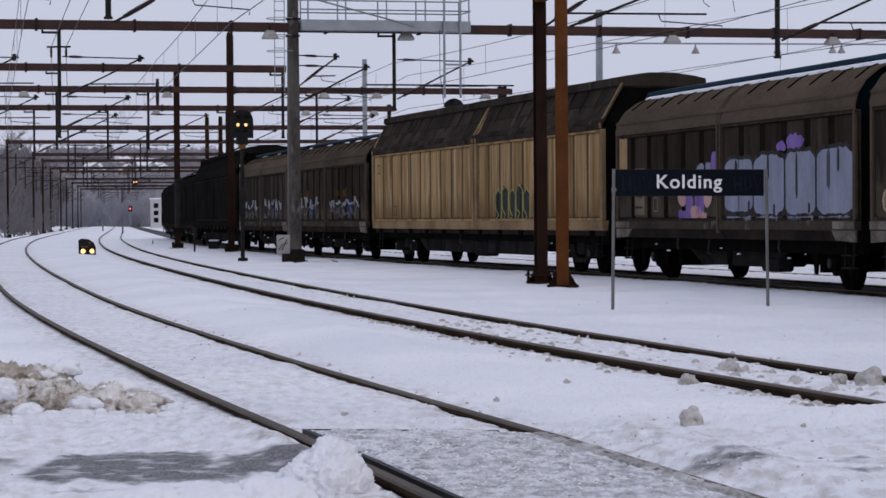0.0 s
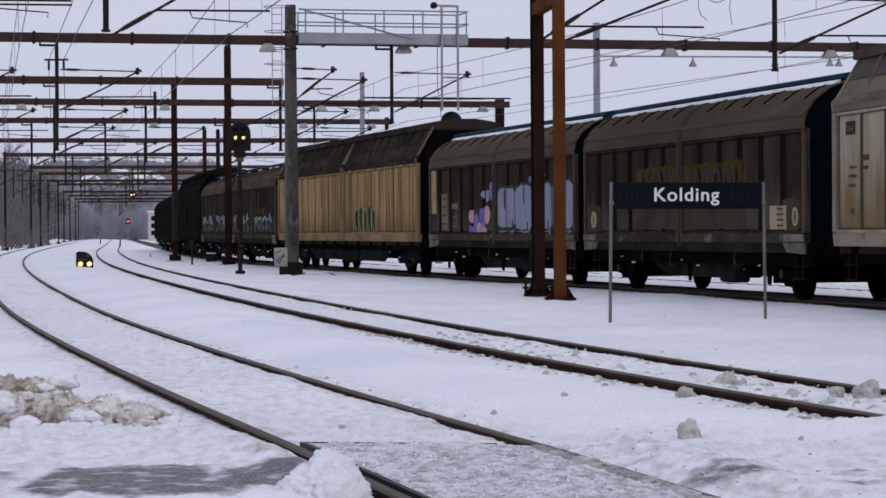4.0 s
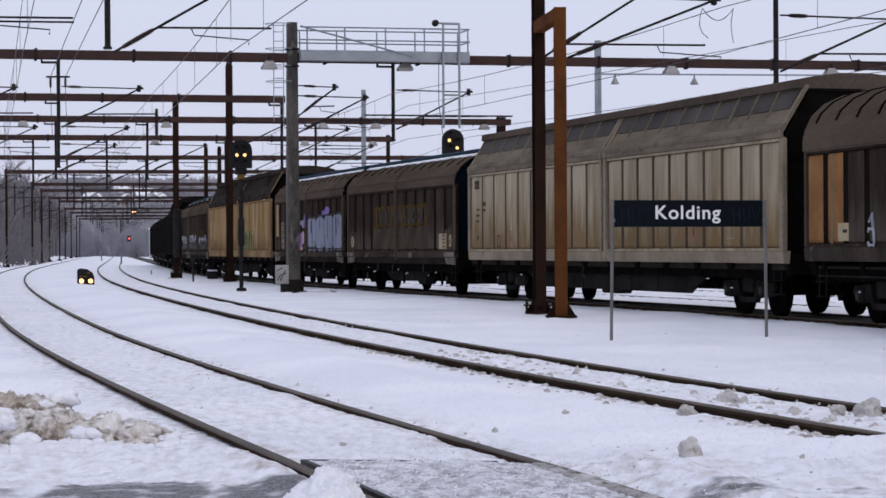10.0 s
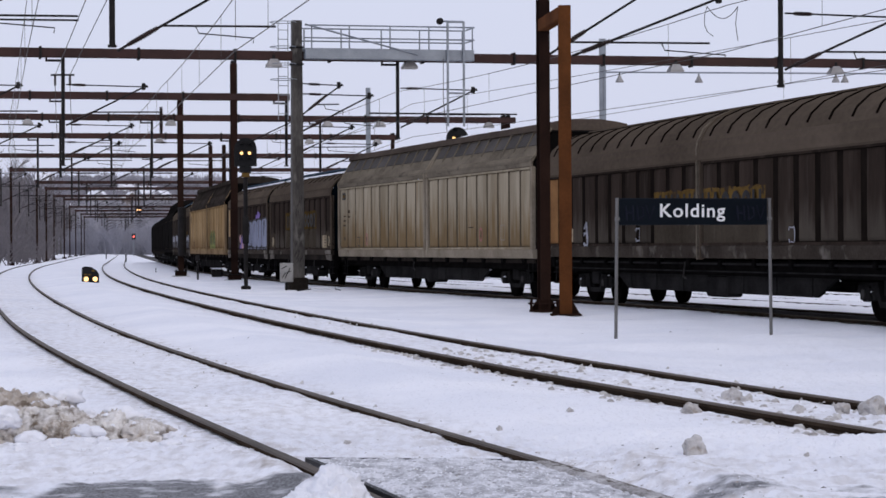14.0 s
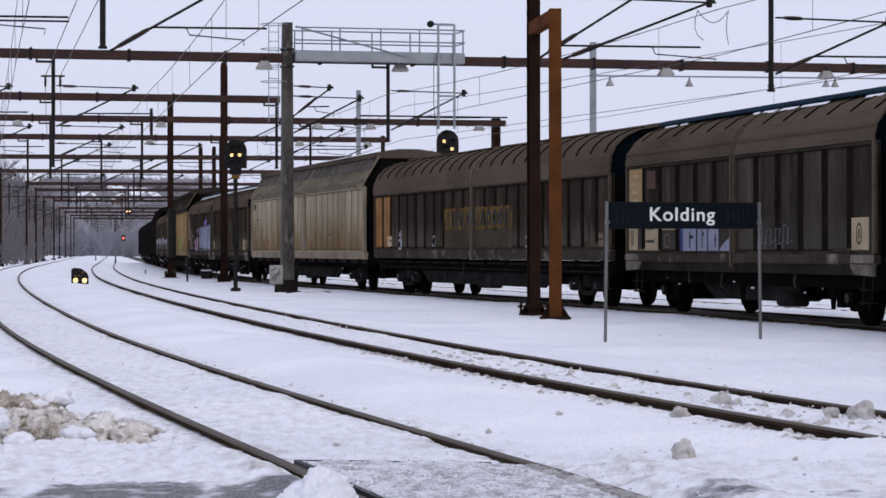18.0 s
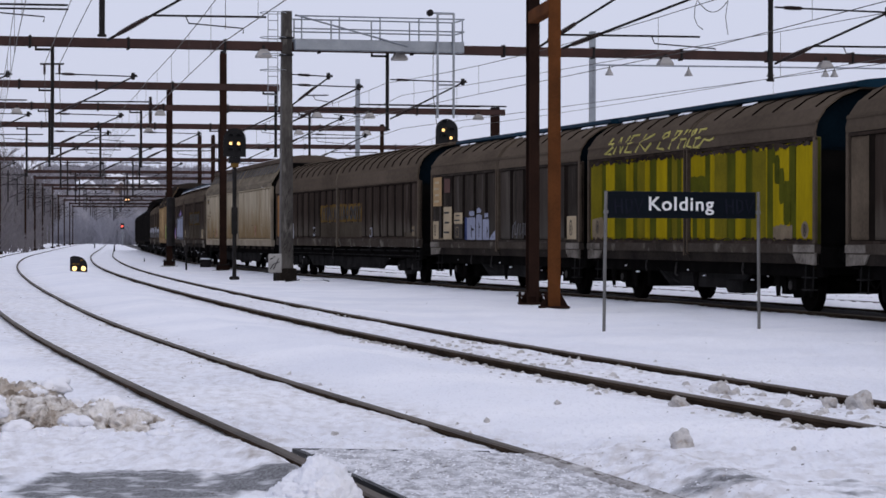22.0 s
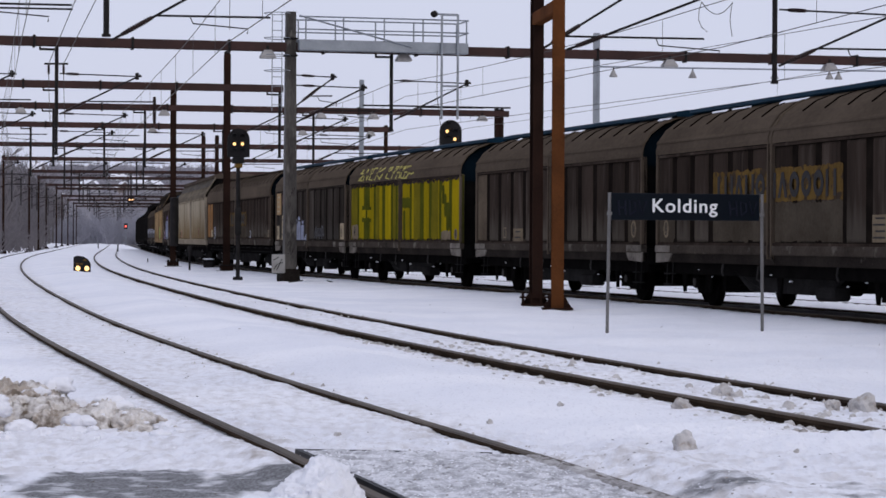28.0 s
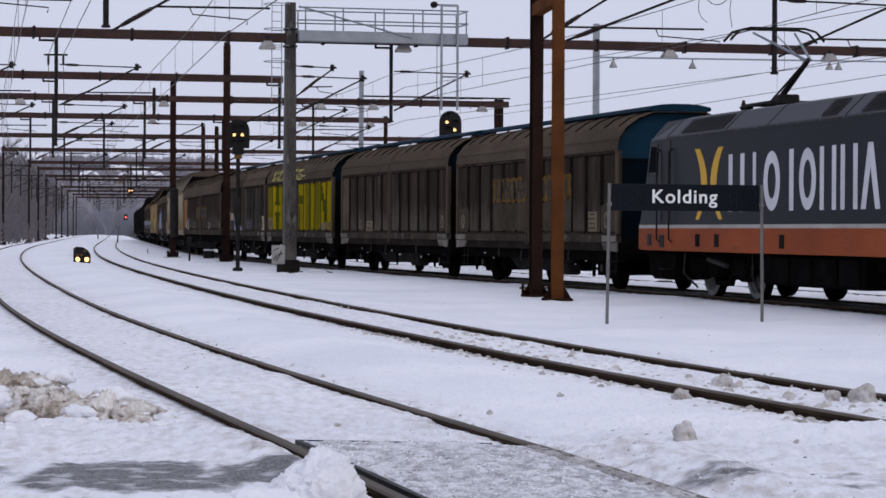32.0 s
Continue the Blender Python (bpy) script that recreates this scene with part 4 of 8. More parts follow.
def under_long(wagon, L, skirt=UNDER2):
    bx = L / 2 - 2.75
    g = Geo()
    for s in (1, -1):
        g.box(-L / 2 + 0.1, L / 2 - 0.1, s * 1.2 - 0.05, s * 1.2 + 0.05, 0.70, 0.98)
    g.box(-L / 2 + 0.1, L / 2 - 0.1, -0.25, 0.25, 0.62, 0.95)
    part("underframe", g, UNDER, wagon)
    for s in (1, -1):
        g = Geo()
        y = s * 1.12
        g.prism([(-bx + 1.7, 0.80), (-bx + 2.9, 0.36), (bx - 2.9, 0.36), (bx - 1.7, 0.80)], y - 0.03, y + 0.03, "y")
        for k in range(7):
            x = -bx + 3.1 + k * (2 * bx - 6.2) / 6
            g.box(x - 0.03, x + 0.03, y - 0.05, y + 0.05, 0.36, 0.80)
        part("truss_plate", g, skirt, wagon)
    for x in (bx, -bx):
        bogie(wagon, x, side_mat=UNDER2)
    lid = shared(("axle_lid", 1), lambda: Geo().lathe([(0, 0.085), (0.02, 0.08)], (0, 1.125, 0), "y", 10), LIDS)
    for x in (bx - 0.9, bx + 0.9, -bx - 0.9, -bx + 0.9):
        part("axle_lid", lid, LIDS, wagon, at=(x, 0, 0.46))
    glint_lumps(wagon, ((-bx + 1.6, 0.66), (-bx + 0.3, 0.5), (bx - 1.7, 0.62), (bx + 0.5, 0.52)))
    part("battery_box", Geo().cbox(-0.9, 0.3, 0.85, 1.18, 0.28, 0.70, 0.04), UNDER2, wagon)
    part("brake_handle", Geo().path([(1.2, 1.30, 0.95), (1.2, 1.34, 0.66), (1.0, 1.34, 0.62)], 0.02, 5), LIDS, wagon)
    me = shared(("door_roller", 0), lambda: Geo().cbox(-0.07, 0.07, 1.24, 1.36, 0.86, 1.02, 0.02), UNDER)
    for k in range(12):
        part("door_roller", me, UNDER, wagon, at=(-L / 2 + 0.8 + k * (L - 1.6) / 11, 0, 0))
    for e in (1, -1):
        g = Geo()
        x = e * (L / 2 - 0.6)
        for k in (-0.18, 0.18):
            g.tube((x + k, 1.28, 0.95), (x + k, 1.30, 0.40), 0.016, n=5)
        for z in (0.41, 0.66):
            g.box(x - 0.2, x + 0.2, 1.22, 1.36, z, z + 0.025)
        part("step", g, UNDER2, wagon)


def end_walls(wagon, L, side, mat, z0=1.05, lower=UNDER, rear=None):
    """Both gable ends: ribbed plate below, painted plate above."""
    for s in (1, -1):
        x0, x1 = sorted((s * (L / 2 - 0.30), s * (L / 2 - 0.18)))
        prof = mirror([(1.30, 2.78)] + [(y - 0.08, z - 0.05) for y, z in side])
        g = Geo().prism(prof, x0, x1)
        e = part("end_wall", g, (rear or mat) if s < 0 else mat, wagon)
        g = Geo().box(x0, x1, -1.32, 1.32, z0, 2.77)
        part("end_plate", g, BLUEDK if rear and s < 0 else lower, e)
        g = Geo()
        for y in (-1.30, -0.5, 0.5, 1.30):
            g.box(min(x0, x1 + s * 0.06), max(x1, x0 + s * 0.06), y - 0.06, y + 0.06, z0, 2.79)
        g.box(min(x0, x1 + s * 0.05), max(x1, x0 + s * 0.05), -1.34, 1.34, 2.75, 2.83)
        part("end_post", g, lower, e)


def rib_mesh(seg, w=0.075, out=0.022):
    return Geo().shell([(y + out, z + out) for y, z in seg], 0, w, out + 0.02)


def roof_snow(wagon, L, seg):
    """Thin leftovers of snow caught below the cap of the roof."""
    rnd = random.Random(int(L * 1000) + len(TURNING))
    x = -L / 2 + 0.2
    while x < L / 2 - 0.6:
        run = 0.25 + 1.1 * rnd.random()
        if rnd.random() < 0.34:
            (y0, z0), (y1, z1) = seg
            k = 0.25 + 0.75 * rnd.random()
            ya, za = y1 + (y0 - y1) * k, z1 + (z0 - z1) * k
            part("roof_snow", Geo().prism([(ya, za), (y1, z1), (y1, z1 + 0.022), ((ya + y1) / 2, (za + z1) / 2 + 0.02)], x, min(x + run, L / 2 - 0.1)), PLAINSNOW, wagon, "leftover of white snow")
        x += run + 0.25


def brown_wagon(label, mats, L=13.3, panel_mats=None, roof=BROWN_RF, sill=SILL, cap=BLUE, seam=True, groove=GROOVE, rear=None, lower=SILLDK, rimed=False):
    """A short two-axle sliding-wall wagon with a rounded roof edge and a flat blue cap."""
    w = thing("sliding_wall_wagon", label, "freight wagon", group="wagons of the freight train")
    panel_mats = panel_mats or [mats]
    half = L / 2
    bays = 6
    g = Geo()
    for s in (1, -1):
        g.prism([(s * 1.30, 0.84), (s * 1.37, 0.85), (s * 1.385, 1.02), (s * 1.37, 1.04), (s * 1.28, 1.04)], -half + 0.1, half - 0.1)
    g.box(-half + 0.2, half - 0.2, -1.28, 1.28, 0.88, 1.05)
    part("sole_bar", g, lower, w)
    for s in (1, -1):
        for a, b in ((0.06, half - 0.01), (-half + 0.01, -0.06)):
            part("sill", Geo().cbox(a, b, s * 1.36 - 0.07, s * 1.36 + 0.07, 1.02, 1.19, 0.018), sill, w)
    for a in (half, -half):
        part("sill_skirt", Geo().prism([(a, 1.04), (a - math.copysign(1.05, a), 1.04), (a - math.copysign(0.85, a), 0.86), (a, 0.83)], 1.385, 1.415, "y"), DUSTED if roof is BROWN_RF else lower, w)
        if roof is BROWN_RF:
            part("sill_end", Geo().cbox(min(a, a - math.copysign(0.95, a)), max(a, a - math.copysign(0.95, a)), 1.42, 1.437, 1.045, 1.175, 0.006), DUSTED, w, "dust-grey end of the sill")
    door_w = half - 0.03
    doors = []
    for i, x in enumerate((half, -0.03)):
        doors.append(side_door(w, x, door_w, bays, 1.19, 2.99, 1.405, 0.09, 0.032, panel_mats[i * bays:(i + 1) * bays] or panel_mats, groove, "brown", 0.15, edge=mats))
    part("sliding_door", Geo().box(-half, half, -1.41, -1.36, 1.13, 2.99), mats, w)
    if seam:
        for x in (-0.09, 0.09):
            g = Geo().box(x - 0.03, x + 0.03, 1.36, 1.44, 0.95, 3.0)
            g.shell([(y + 0.016, z + 0.016) for y, z in BROWN_SIDE], x - 0.028, x + 0.028, 0.05)
            part("door_post", g, roof, w)
        part("door_latch", Geo().path([(0.0, 1.42, 1.2), (-0.05, 1.43, 1.02), (-0.3, 1.43, 0.86)], 0.02, 5), lower, w)
    for s in (1, -1):
        part("corner_post", Geo().cbox(min(s * half, s * (half - 0.10)), max(s * half, s * (half - 0.10)), 1.30, 1.425, 1.19, 3.0, 0.012), roof, w)
    g = Geo().shell(mirror(BROWN_SIDE), -half, half, 0.03)
    r = part("roof", g, roof, w)
    n = 13
    seg = [(1.20, 3.525), (0.95, 3.71), (0.64, 3.825)]
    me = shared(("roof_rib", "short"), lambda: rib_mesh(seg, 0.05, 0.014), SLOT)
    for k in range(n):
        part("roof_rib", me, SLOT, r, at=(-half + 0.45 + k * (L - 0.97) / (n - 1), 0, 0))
    g = Geo()
    g.prism([(1.41, 3.22), (1.415, 3.25), (1.39, 3.29), (1.35, 3.25)], -half, half)
    part("gutter_bead", g, roof, r)
    g = Geo().prism(mirror([(0.66, 3.845), (0.70, 3.87), (0.685, 3.935), (0.45, 3.985), (0.2, 4.005)]), -half - 0.05, half + 0.05)
    part("roof_cap", g, cap, w)
    roof_snow(w, L, [(0.80, 3.775), (0.70, 3.815)])
    if rimed:
        for k in range(13):
            a = -half + 0.1 + k * (L - 0.2) / 13
            d = 0.05 + 0.03 * math.sin(k * 2.4)
            part("roof_snow", Geo().prism([(0.76 + d, 3.782 - 0.378 * d), (0.69, 3.806), (0.69, 3.846), (0.75 + d, 3.822 - 0.378 * d)], a, a + (L - 0.2) / 13 - 0.04), PLAINSNOW, w, "thin line of white snow")
    end_walls(w, L, BROWN_SIDE, BLUEDK, rear=rear)
    under_short(w, L)
    buffers(w, L)
    return w, doors


def long_wagon(label, L=22.14):
    """A long bogie wagon with a fully rounded roof and closely set curved ribs."""
    w = thing("sliding_wall_wagon", label, "freight wagon", group="wagons of the freight train")
    half = L / 2
    for s in (1, -1):
        part("sill", Geo().prism([(s * 1.30, 1.02), (s * 1.41, 1.03), (s * 1.43, 1.24), (s * 1.40, 1.27), (s * 1.28, 1.27)], -half, half), SILL, w)
    doors = []
    pm = [[ORANGEPNL, ORANGEPNL] + [BROWN] * 9, [BROWN] * 11]
    for i, x in enumerate((half, -0.04)):
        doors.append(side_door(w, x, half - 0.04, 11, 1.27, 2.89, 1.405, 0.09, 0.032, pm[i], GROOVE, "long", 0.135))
    part("sliding_door", Geo().box(-half, half, -1.41, -1.36, 1.27, 2.89), BROWN, w)
    side = [(1.42, 2.88)] + LONG_SIDE[1:]
    for x in (-0.09, 0.09):
        g = Geo().box(x - 0.03, x + 0.03, 1.36, 1.445, 1.0, 2.9)
        g.shell([(y + 0.018, z + 0.018) for y, z in side], x - 0.028, x + 0.028, 0.05)
        part("door_post", g, CREAM_RF if x > 0 else BROWN_RF, w)
    for s in (1, -1):
        part("corner_post", Geo().cbox(min(s * half, s * (half - 0.11)), max(s * half, s * (half - 0.11)), 1.30, 1.425, 1.27, 2.9, 0.012), BROWN_RF, w)
    r = part("roof", Geo().shell(mirror(side), -half, half, 0.03), BROWN_RF, w)
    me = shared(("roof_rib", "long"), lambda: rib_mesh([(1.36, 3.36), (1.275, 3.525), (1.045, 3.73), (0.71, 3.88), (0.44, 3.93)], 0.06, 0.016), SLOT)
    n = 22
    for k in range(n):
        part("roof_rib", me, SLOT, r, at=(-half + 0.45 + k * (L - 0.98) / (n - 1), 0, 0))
    part("roof_hem", Geo().prism([(1.425, 2.90), (1.445, 2.92), (1.44, 3.12), (1.40, 3.28), (1.36, 3.24)], -half, half), BROWN_RF, r)
    part("roof_cap", Geo().prism(mirror([(0.42, 3.935), (0.36, 3.99), (0.2, 4.01)]), -half + 0.02, half - 0.02), BROWN_RF, w)
    end_walls(w, L, LONG_SIDE, BLUEDK)
    under_long(w, L, UNDER2)
    for a, b in ((0.90, 0.94), (0.76, 0.79)):
        part("door_rail", Geo().box(-half + 0.4, half - 0.4, 1.26, 1.31, a, b), UNDER2, w)
    buffers(w, L)
    return w, doors


def tall_wagon(label, L, panel, roof, sill, grille=GRILLE, rise=0.0, cap_mat=BLACKCAR, seam=0.0):
    """A long bogie wagon with slanted upper walls, grilles in them and an overhanging roof; seam: where its two doors meet."""
    w = thing("sliding_wall_wagon", label, "freight wagon", group="wagons of the freight train")
    half = L / 2
    up = lambda rows: [(y, z + rise * max(0.0, z - 3.3) / 0.9) for y, z in rows]
    for s in (1, -1):
        part("sill", Geo().prism([(s * 1.30, 0.97), (s * 1.41, 0.98), (s * 1.43, 1.18), (s * 1.40, 1.20), (s * 1.28, 1.20)], -half, half), sill, w)
    part("sole_bar", Geo().box(-half + 0.1, half - 0.1, 1.24, 1.345, 0.86, 0.975), SILLDK, w)
    for k in range(12):
        x = -half + 0.9 + k * (L - 1.8) / 11
        part("sill_bracket", shared(("sill_bracket", 0), lambda: Geo().prism([(-0.16, 0.985), (0.16, 0.985), (0.07, 0.86), (-0.07, 0.86)], 1.345, 1.40, "y"), UNDER), UNDER, w, at=(x, 0, 0))
    doors = []
    spans = ((half - 0.16, half - 0.16 - seam - 0.22), (seam - 0.22, half - 0.16 + seam - 0.22))
    for x, width in spans:
        doors.append(side_door(w, x, width, 10, 1.20, 3.19, 1.405, 0.10, 0.034, [panel], GAP, "tall%.2f" % width, 0.085))
    part("sliding_door", Geo().box(-half, half, -1.41, -1.36, 1.19, 3.19), panel, w)
    slope = [(y + 0.016, z + 0.016) for y, z in up(TALL_SIDE)]
    for x in (seam - 0.15, seam + 0.15):
        part("door_post", Geo().cbox(x - 0.075, x + 0.075, 1.35, 1.45, 1.0, 3.2, 0.02).shell(slope, x - 0.07, x + 0.07, 0.05), sill, w)
    part("post_gap", Geo().box(seam - 0.075, seam + 0.075, 1.33, 1.40, 1.0, 3.2), GAP, w)
    for s in (1, -1):
        x = s * (half - 0.08)
        part("corner_post", Geo().cbox(x - 0.08, x + 0.08, 1.33, 1.44, 1.20, 3.2, 0.02).shell(slope, x - 0.05, x + 0.05, 0.05), sill, w)
    for s in (1, -1):
        side = [(s * y, z) for y, z in up(TALL_SIDE)]
        r = part("upper_wall", Geo().shell(side if s > 0 else side[::-1], -half, half, 0.03), roof, w)
        if s > 0:
            # recessed lights between slanted ribs in the upper part of the slope
            for j, (x, width) in enumerate(spans):
                pitch = width / 10
                gm = shared(("grille", L, j), lambda: Geo().shell(up([(1.185 + 0.012, 3.665 + 0.012), (0.985 + 0.012, 3.952 + 0.012)]), 0.08, pitch - 0.08, 0.02), grille)
                rm = shared(("slope_rib", L), lambda: Geo().shell(up([(1.25 + 0.012, 3.57 + 0.01), (0.965 + 0.045, 3.98 + 0.03)]), -0.028, 0.028, 0.05), roof)
                for k in range(10):
                    part("grille", gm, grille, r, at=(x - (k + 1) * pitch, 0, 0))
                    part("slope_rib", rm, roof, r, at=(x - k * pitch, 0, 0))
            part("gutter_bead", Geo().prism([(1.445, 3.31), (1.45, 3.37), (1.36, 3.46), (1.34, 3.42)], -half, half), roof, r)
    part("roof_deck", Geo().prism(mirror(up([(0.9, 3.95), (0.8, 4.1)])), -half + 0.15, half - 0.15), UNDER2, w)
    cap = up([(1.00, 3.985), (1.045, 4.0), (1.03, 4.13), (0.75, 4.18), (0.30, 4.23)])
    if rise:
        roof_snow(w, L, [(cap[2][0] - 0.05, cap[2][1] + 0.01), (cap[3][0] - 0.1, cap[3][1] + 0.02)])
    part("roof_cap", Geo().prism(mirror(cap), -half + 0.1, half + 0.05), cap_mat, w)
    end_walls(w, L, up([(1.43, 3.2), (1.40, 3.30), (0.92, 4.01)]), UNDER)
    under_long(w, L)
    buffers(w, L)
    return w, doors


def plain_marks(parent, spans, z0, h, pattern, mat, y, name="white_mark", b=0.2):
    """A row of plain shapes where a company's lettering stands: bars, arcs and rings; spans: far and near end of each."""
    for (x, q), k in zip(spans, pattern):
        w = x - q
        t = b * w
        if k == "l":
            gs = [Geo().box(x - t, x, y, y + 0.004, z0, z0 + h), Geo().box(q, q + t, y, y + 0.004, z0, z0 + h)]
        elif k == "|":
            gs = [Geo().box(x - w / 2 - t / 2, x - w / 2 + t / 2, y, y + 0.004, z0, z0 + h)]
        elif k == "^":
            m = (x + q) / 2
            gs = [Geo().prism([(x, z0), (x - t, z0), (m - t / 2, z0 + h), (m + t / 2, z0 + h)], y, y + 0.004, "y"), Geo().prism([(q, z0), (q + t, z0), (m + t / 2 - 0.01, z0 + h * 0.9), (m - t / 2, z0 + h)], y + 0.001, y + 0.005, "y")]
        else:
            pt = lambda a, r: ((x + q) / 2 + (w / 2 - (1 - r) * w / 2) * math.cos(a), z0 + h / 2 + (h / 2 - (1 - r) * w / 2) * math.sin(a))
            gs = [Geo().loop([[pt(a, 1), pt(a, 1 - 2 * b)] for a in np.linspace(0, 2 * math.pi, 21)[:-1]], y, y + 0.004)]
        for g in gs:
            part(name, g, mat, parent)


def locomotive():
    """A boxy four-axle electric locomotive with a slanted cab end."""
    L = 18.9
    half = L / 2
    w = thing("electric_locomotive", "navy electric locomotive with orange skirt, raised pantograph", "locomotive")
    zs, zt = 1.42, 3.12
    body = [(half - 0.05, zs), (half - 0.42, 2.1), (half - 0.80, zt), (-half + 0.8, zt), (-half + 0.42, 2.1), (-half + 0.05, zs)]
    part("body", Geo().prism(body, -1.46, 1.46, "y"), NAVY, w)
    part("waist", Geo().prism([(half - 0.03, 1.30), (half - 0.04, 1.43), (-half + 0.04, 1.43), (-half + 0.03, 1.30)], -1.455, 1.455, "y"), NAVY, w)
    g = Geo().prism([(half, 0.90), (half + 0.02, 1.0), (half, 1.335), (-half, 1.335), (-half, 0.90), (-half + 0.5, 0.885), (half - 0.5, 0.885)], -1.46, 1.46, "y")
    part("skirt", g, LOCO_OR, w, "orange lower side band")
    part("stripe", Geo().prism([(half - 0.01, 1.335), (half - 0.02, 1.405), (-half + 0.02, 1.405), (-half + 0.01, 1.335)], -1.465, 1.465, "y"), STRIPE, w, "cream line between navy and orange")
    # roof: sloping grey cheeks with grilles
    roof = [(1.47, 3.12), (1.45, 3.18), (1.12, 3.51), (0.95, 3.56)]
    g = Geo()
    g.prism(mirror(roof), -half + 1.95, half - 1.95)
    r = part("roof", g, LOCO_RF, w)
    for s in (1, -1):
        g = Geo()
        low = [(s * (half - 0.80), y, 3.122) for y in (1.46, -1.46)]
        top = [(s * (half - 0.97), y, 3.50) for y in (1.16, -1.16)]
        back = [(s * (half - 1.93), y, z) for y, z in mirror(roof)]
        v = low + top + back
        g.add(v, [(0, 1, 3, 2), (2, 3, 8, 7), (0, 2, 7), (0, 7, 6), (0, 6, 5), (0, 5, 4), (1, 8, 3), (1, 9, 8), (1, 10, 9), (1, 11, 10), tuple(range(4, 12)), (0, 4, 11, 1)])
        part("cab_roof", g, LOCO_RF, w, "pale grey cab roof")
    for a, b in ((6.7, 4.15), (-0.95, -1.65), (-2.75, -5.4), (-6.2, -8.0)):
        g = Geo().shell([(1.43 + 0.01, 3.205), (1.15 + 0.01, 3.485)], b, a, 0.02)
        gr = part("roof_grille", g, BLACK, r)
        g = Geo()
        for k in range(9):
            y, z = 1.43 - 0.031 * (k + 0.5) + 0.02, 3.205 + 0.031 * (k + 0.5) + 0.012
            g.box(b, a, y - 0.008, y + 0.008, z - 0.004, z + 0.004)
        part("louvre", g, IRON, gr)
        m = (a + b) / 2
        part("grille_bar", Geo().shell([(1.452, 3.20), (1.172, 3.48)], m - 0.03, m + 0.03, 0.03), LOCO_RF, gr)
    for x in (half - 1.96, 3.9, 1.6, -2.1, -5.8):
        part("roof_joint", Geo().shell([(y + 0.006, z + 0.006) for y, z in roof], x - 0.012, x + 0.012, 0.02), IRON, r)
    for k in range(14):
        a = half - 1.95 - k * 1.07
        part("rain_slot", Geo().box(a - 0.92, a, 1.455, 1.475, 3.115, 3.15), BLACK, w)
    # cab door, handrails, window
    y = 1.462
    d = part("cab_door", Geo().cbox(half - 2.14, half - 1.56, y - 0.03, y + 0.004, 1.45, 3.08, 0.01), NAVY, w)
    g = Geo()
    for x in (half - 2.15, half - 1.55):
        g.box(x - 0.012, x + 0.012, y, y + 0.006, 1.44, 3.09)
    part("door_gap", g, IRON, d)
    for x in (half - 2.27, half - 1.46):
        g = Geo()
        g.path([(x, y, 1.05), (x, y + 0.07, 1.12), (x, y + 0.07, 2.85), (x, y, 2.92)], 0.02, 6)
        part("handrail", g, IRON, w)
    part("window_frame", Geo().prism([(half - 0.64, 2.42), (half - 1.26, 2.42), (half - 1.34, 3.03), (half - 0.86, 3.05)], y, y + 0.012, "y"), BLACK, w, "dark rubber frame of the cab window")
    part("cab_glass", Geo().prism([(half - 0.70, 2.47), (half - 1.20, 2.47), (half - 1.28, 2.98), (half - 0.90, 3.00)], y + 0.012, y + 0.015, "y"), GLASS, w, "dark cab side window")
    # emblem of two bent golden strokes, and the plain marks after it
    for sgn, xc in ((-1, half - 4.30), (1, half - 4.86)):
        n = 10
        out, inn = [], []
        for i in range(n + 1):
            t = -1 + 2 * i / n
            wd = 0.24 + 0.12 * (1 - t * t) + 0.05 * t
            bow = sgn * 0.42 * (1 - t * t)
            out.append((xc - sgn * 0.42 + bow + wd / 2, 2.18 + 0.68 * t))
            inn.append((xc - sgn * 0.42 + bow - wd / 2, 2.18 + 0.68 * t))
        part("emblem_stroke", Geo().prism(out + inn[::-1], y, y + 0.005, "y"), YELLOW, w, "bent golden stroke")
    spans = ((3.71, 2.83), (2.62, 1.95), (1.80, 0.95), (0.80, -0.04), (0.0, -0.80), (-0.98, -1.72), (-1.92, -2.66), (-2.80, -3.62), (-3.75, -4.2), (-4.4, -5.0))
    plain_marks(w, spans, 1.64, 1.06, "l|o|oll^||", WHITE, y, b=0.25)
    # skirt details
    for x in (half - 0.75, half - 3.9, half - 5.05, half - 8.6):
        part("hatch", Geo().cbox(x - 0.12, x + 0.12, y - 0.01, y + 0.012, 0.98, 1.22, 0.006), INK if x > half - 1 else UNDER2, w)
    part("lifting_lug", Geo().cbox(half - 1.75, half - 1.45, y - 0.01, y + 0.015, 0.95, 1.2, 0.01), INK, w)
    # below
    for x in (half - 4.2, -half + 4.2):
        b = bogie(w, x, 0.6, 2.6, UNDER, True)
    g = Geo()
    g.cbox(-2.4, 2.4, -1.25, 1.25, 0.32, 0.88, 0.05)
    g.box(-half + 0.4, half - 0.4, -1.0, 1.0, 0.62, 0.89)
    part("transformer_box", g, UNDER, w)
    for s in (1, -1):
        g = Geo()
        g.prism([(s * (half - 0.15), 0.83), (s * (half - 0.25), 0.42), (s * (half - 0.6), 0.30), (s * (half - 1.9), 0.30), (s * (half - 2.1), 0.83)], -1.3, 1.3, "y")
        part("snow_plough", g, UNDER, w)
        for y2 in (-0.875, 0.875):
            g = Geo().lathe([(0, 0.16), (s * 0.35, 0.15), (s * 0.35, 0.10), (s * 0.50, 0.10), (s * 0.50, 0.26), (s * 0.54, 0.25)], (s * (half - 0.02), y2, 1.04), "x", 14)
            part("buffer", g, UNDER, w)
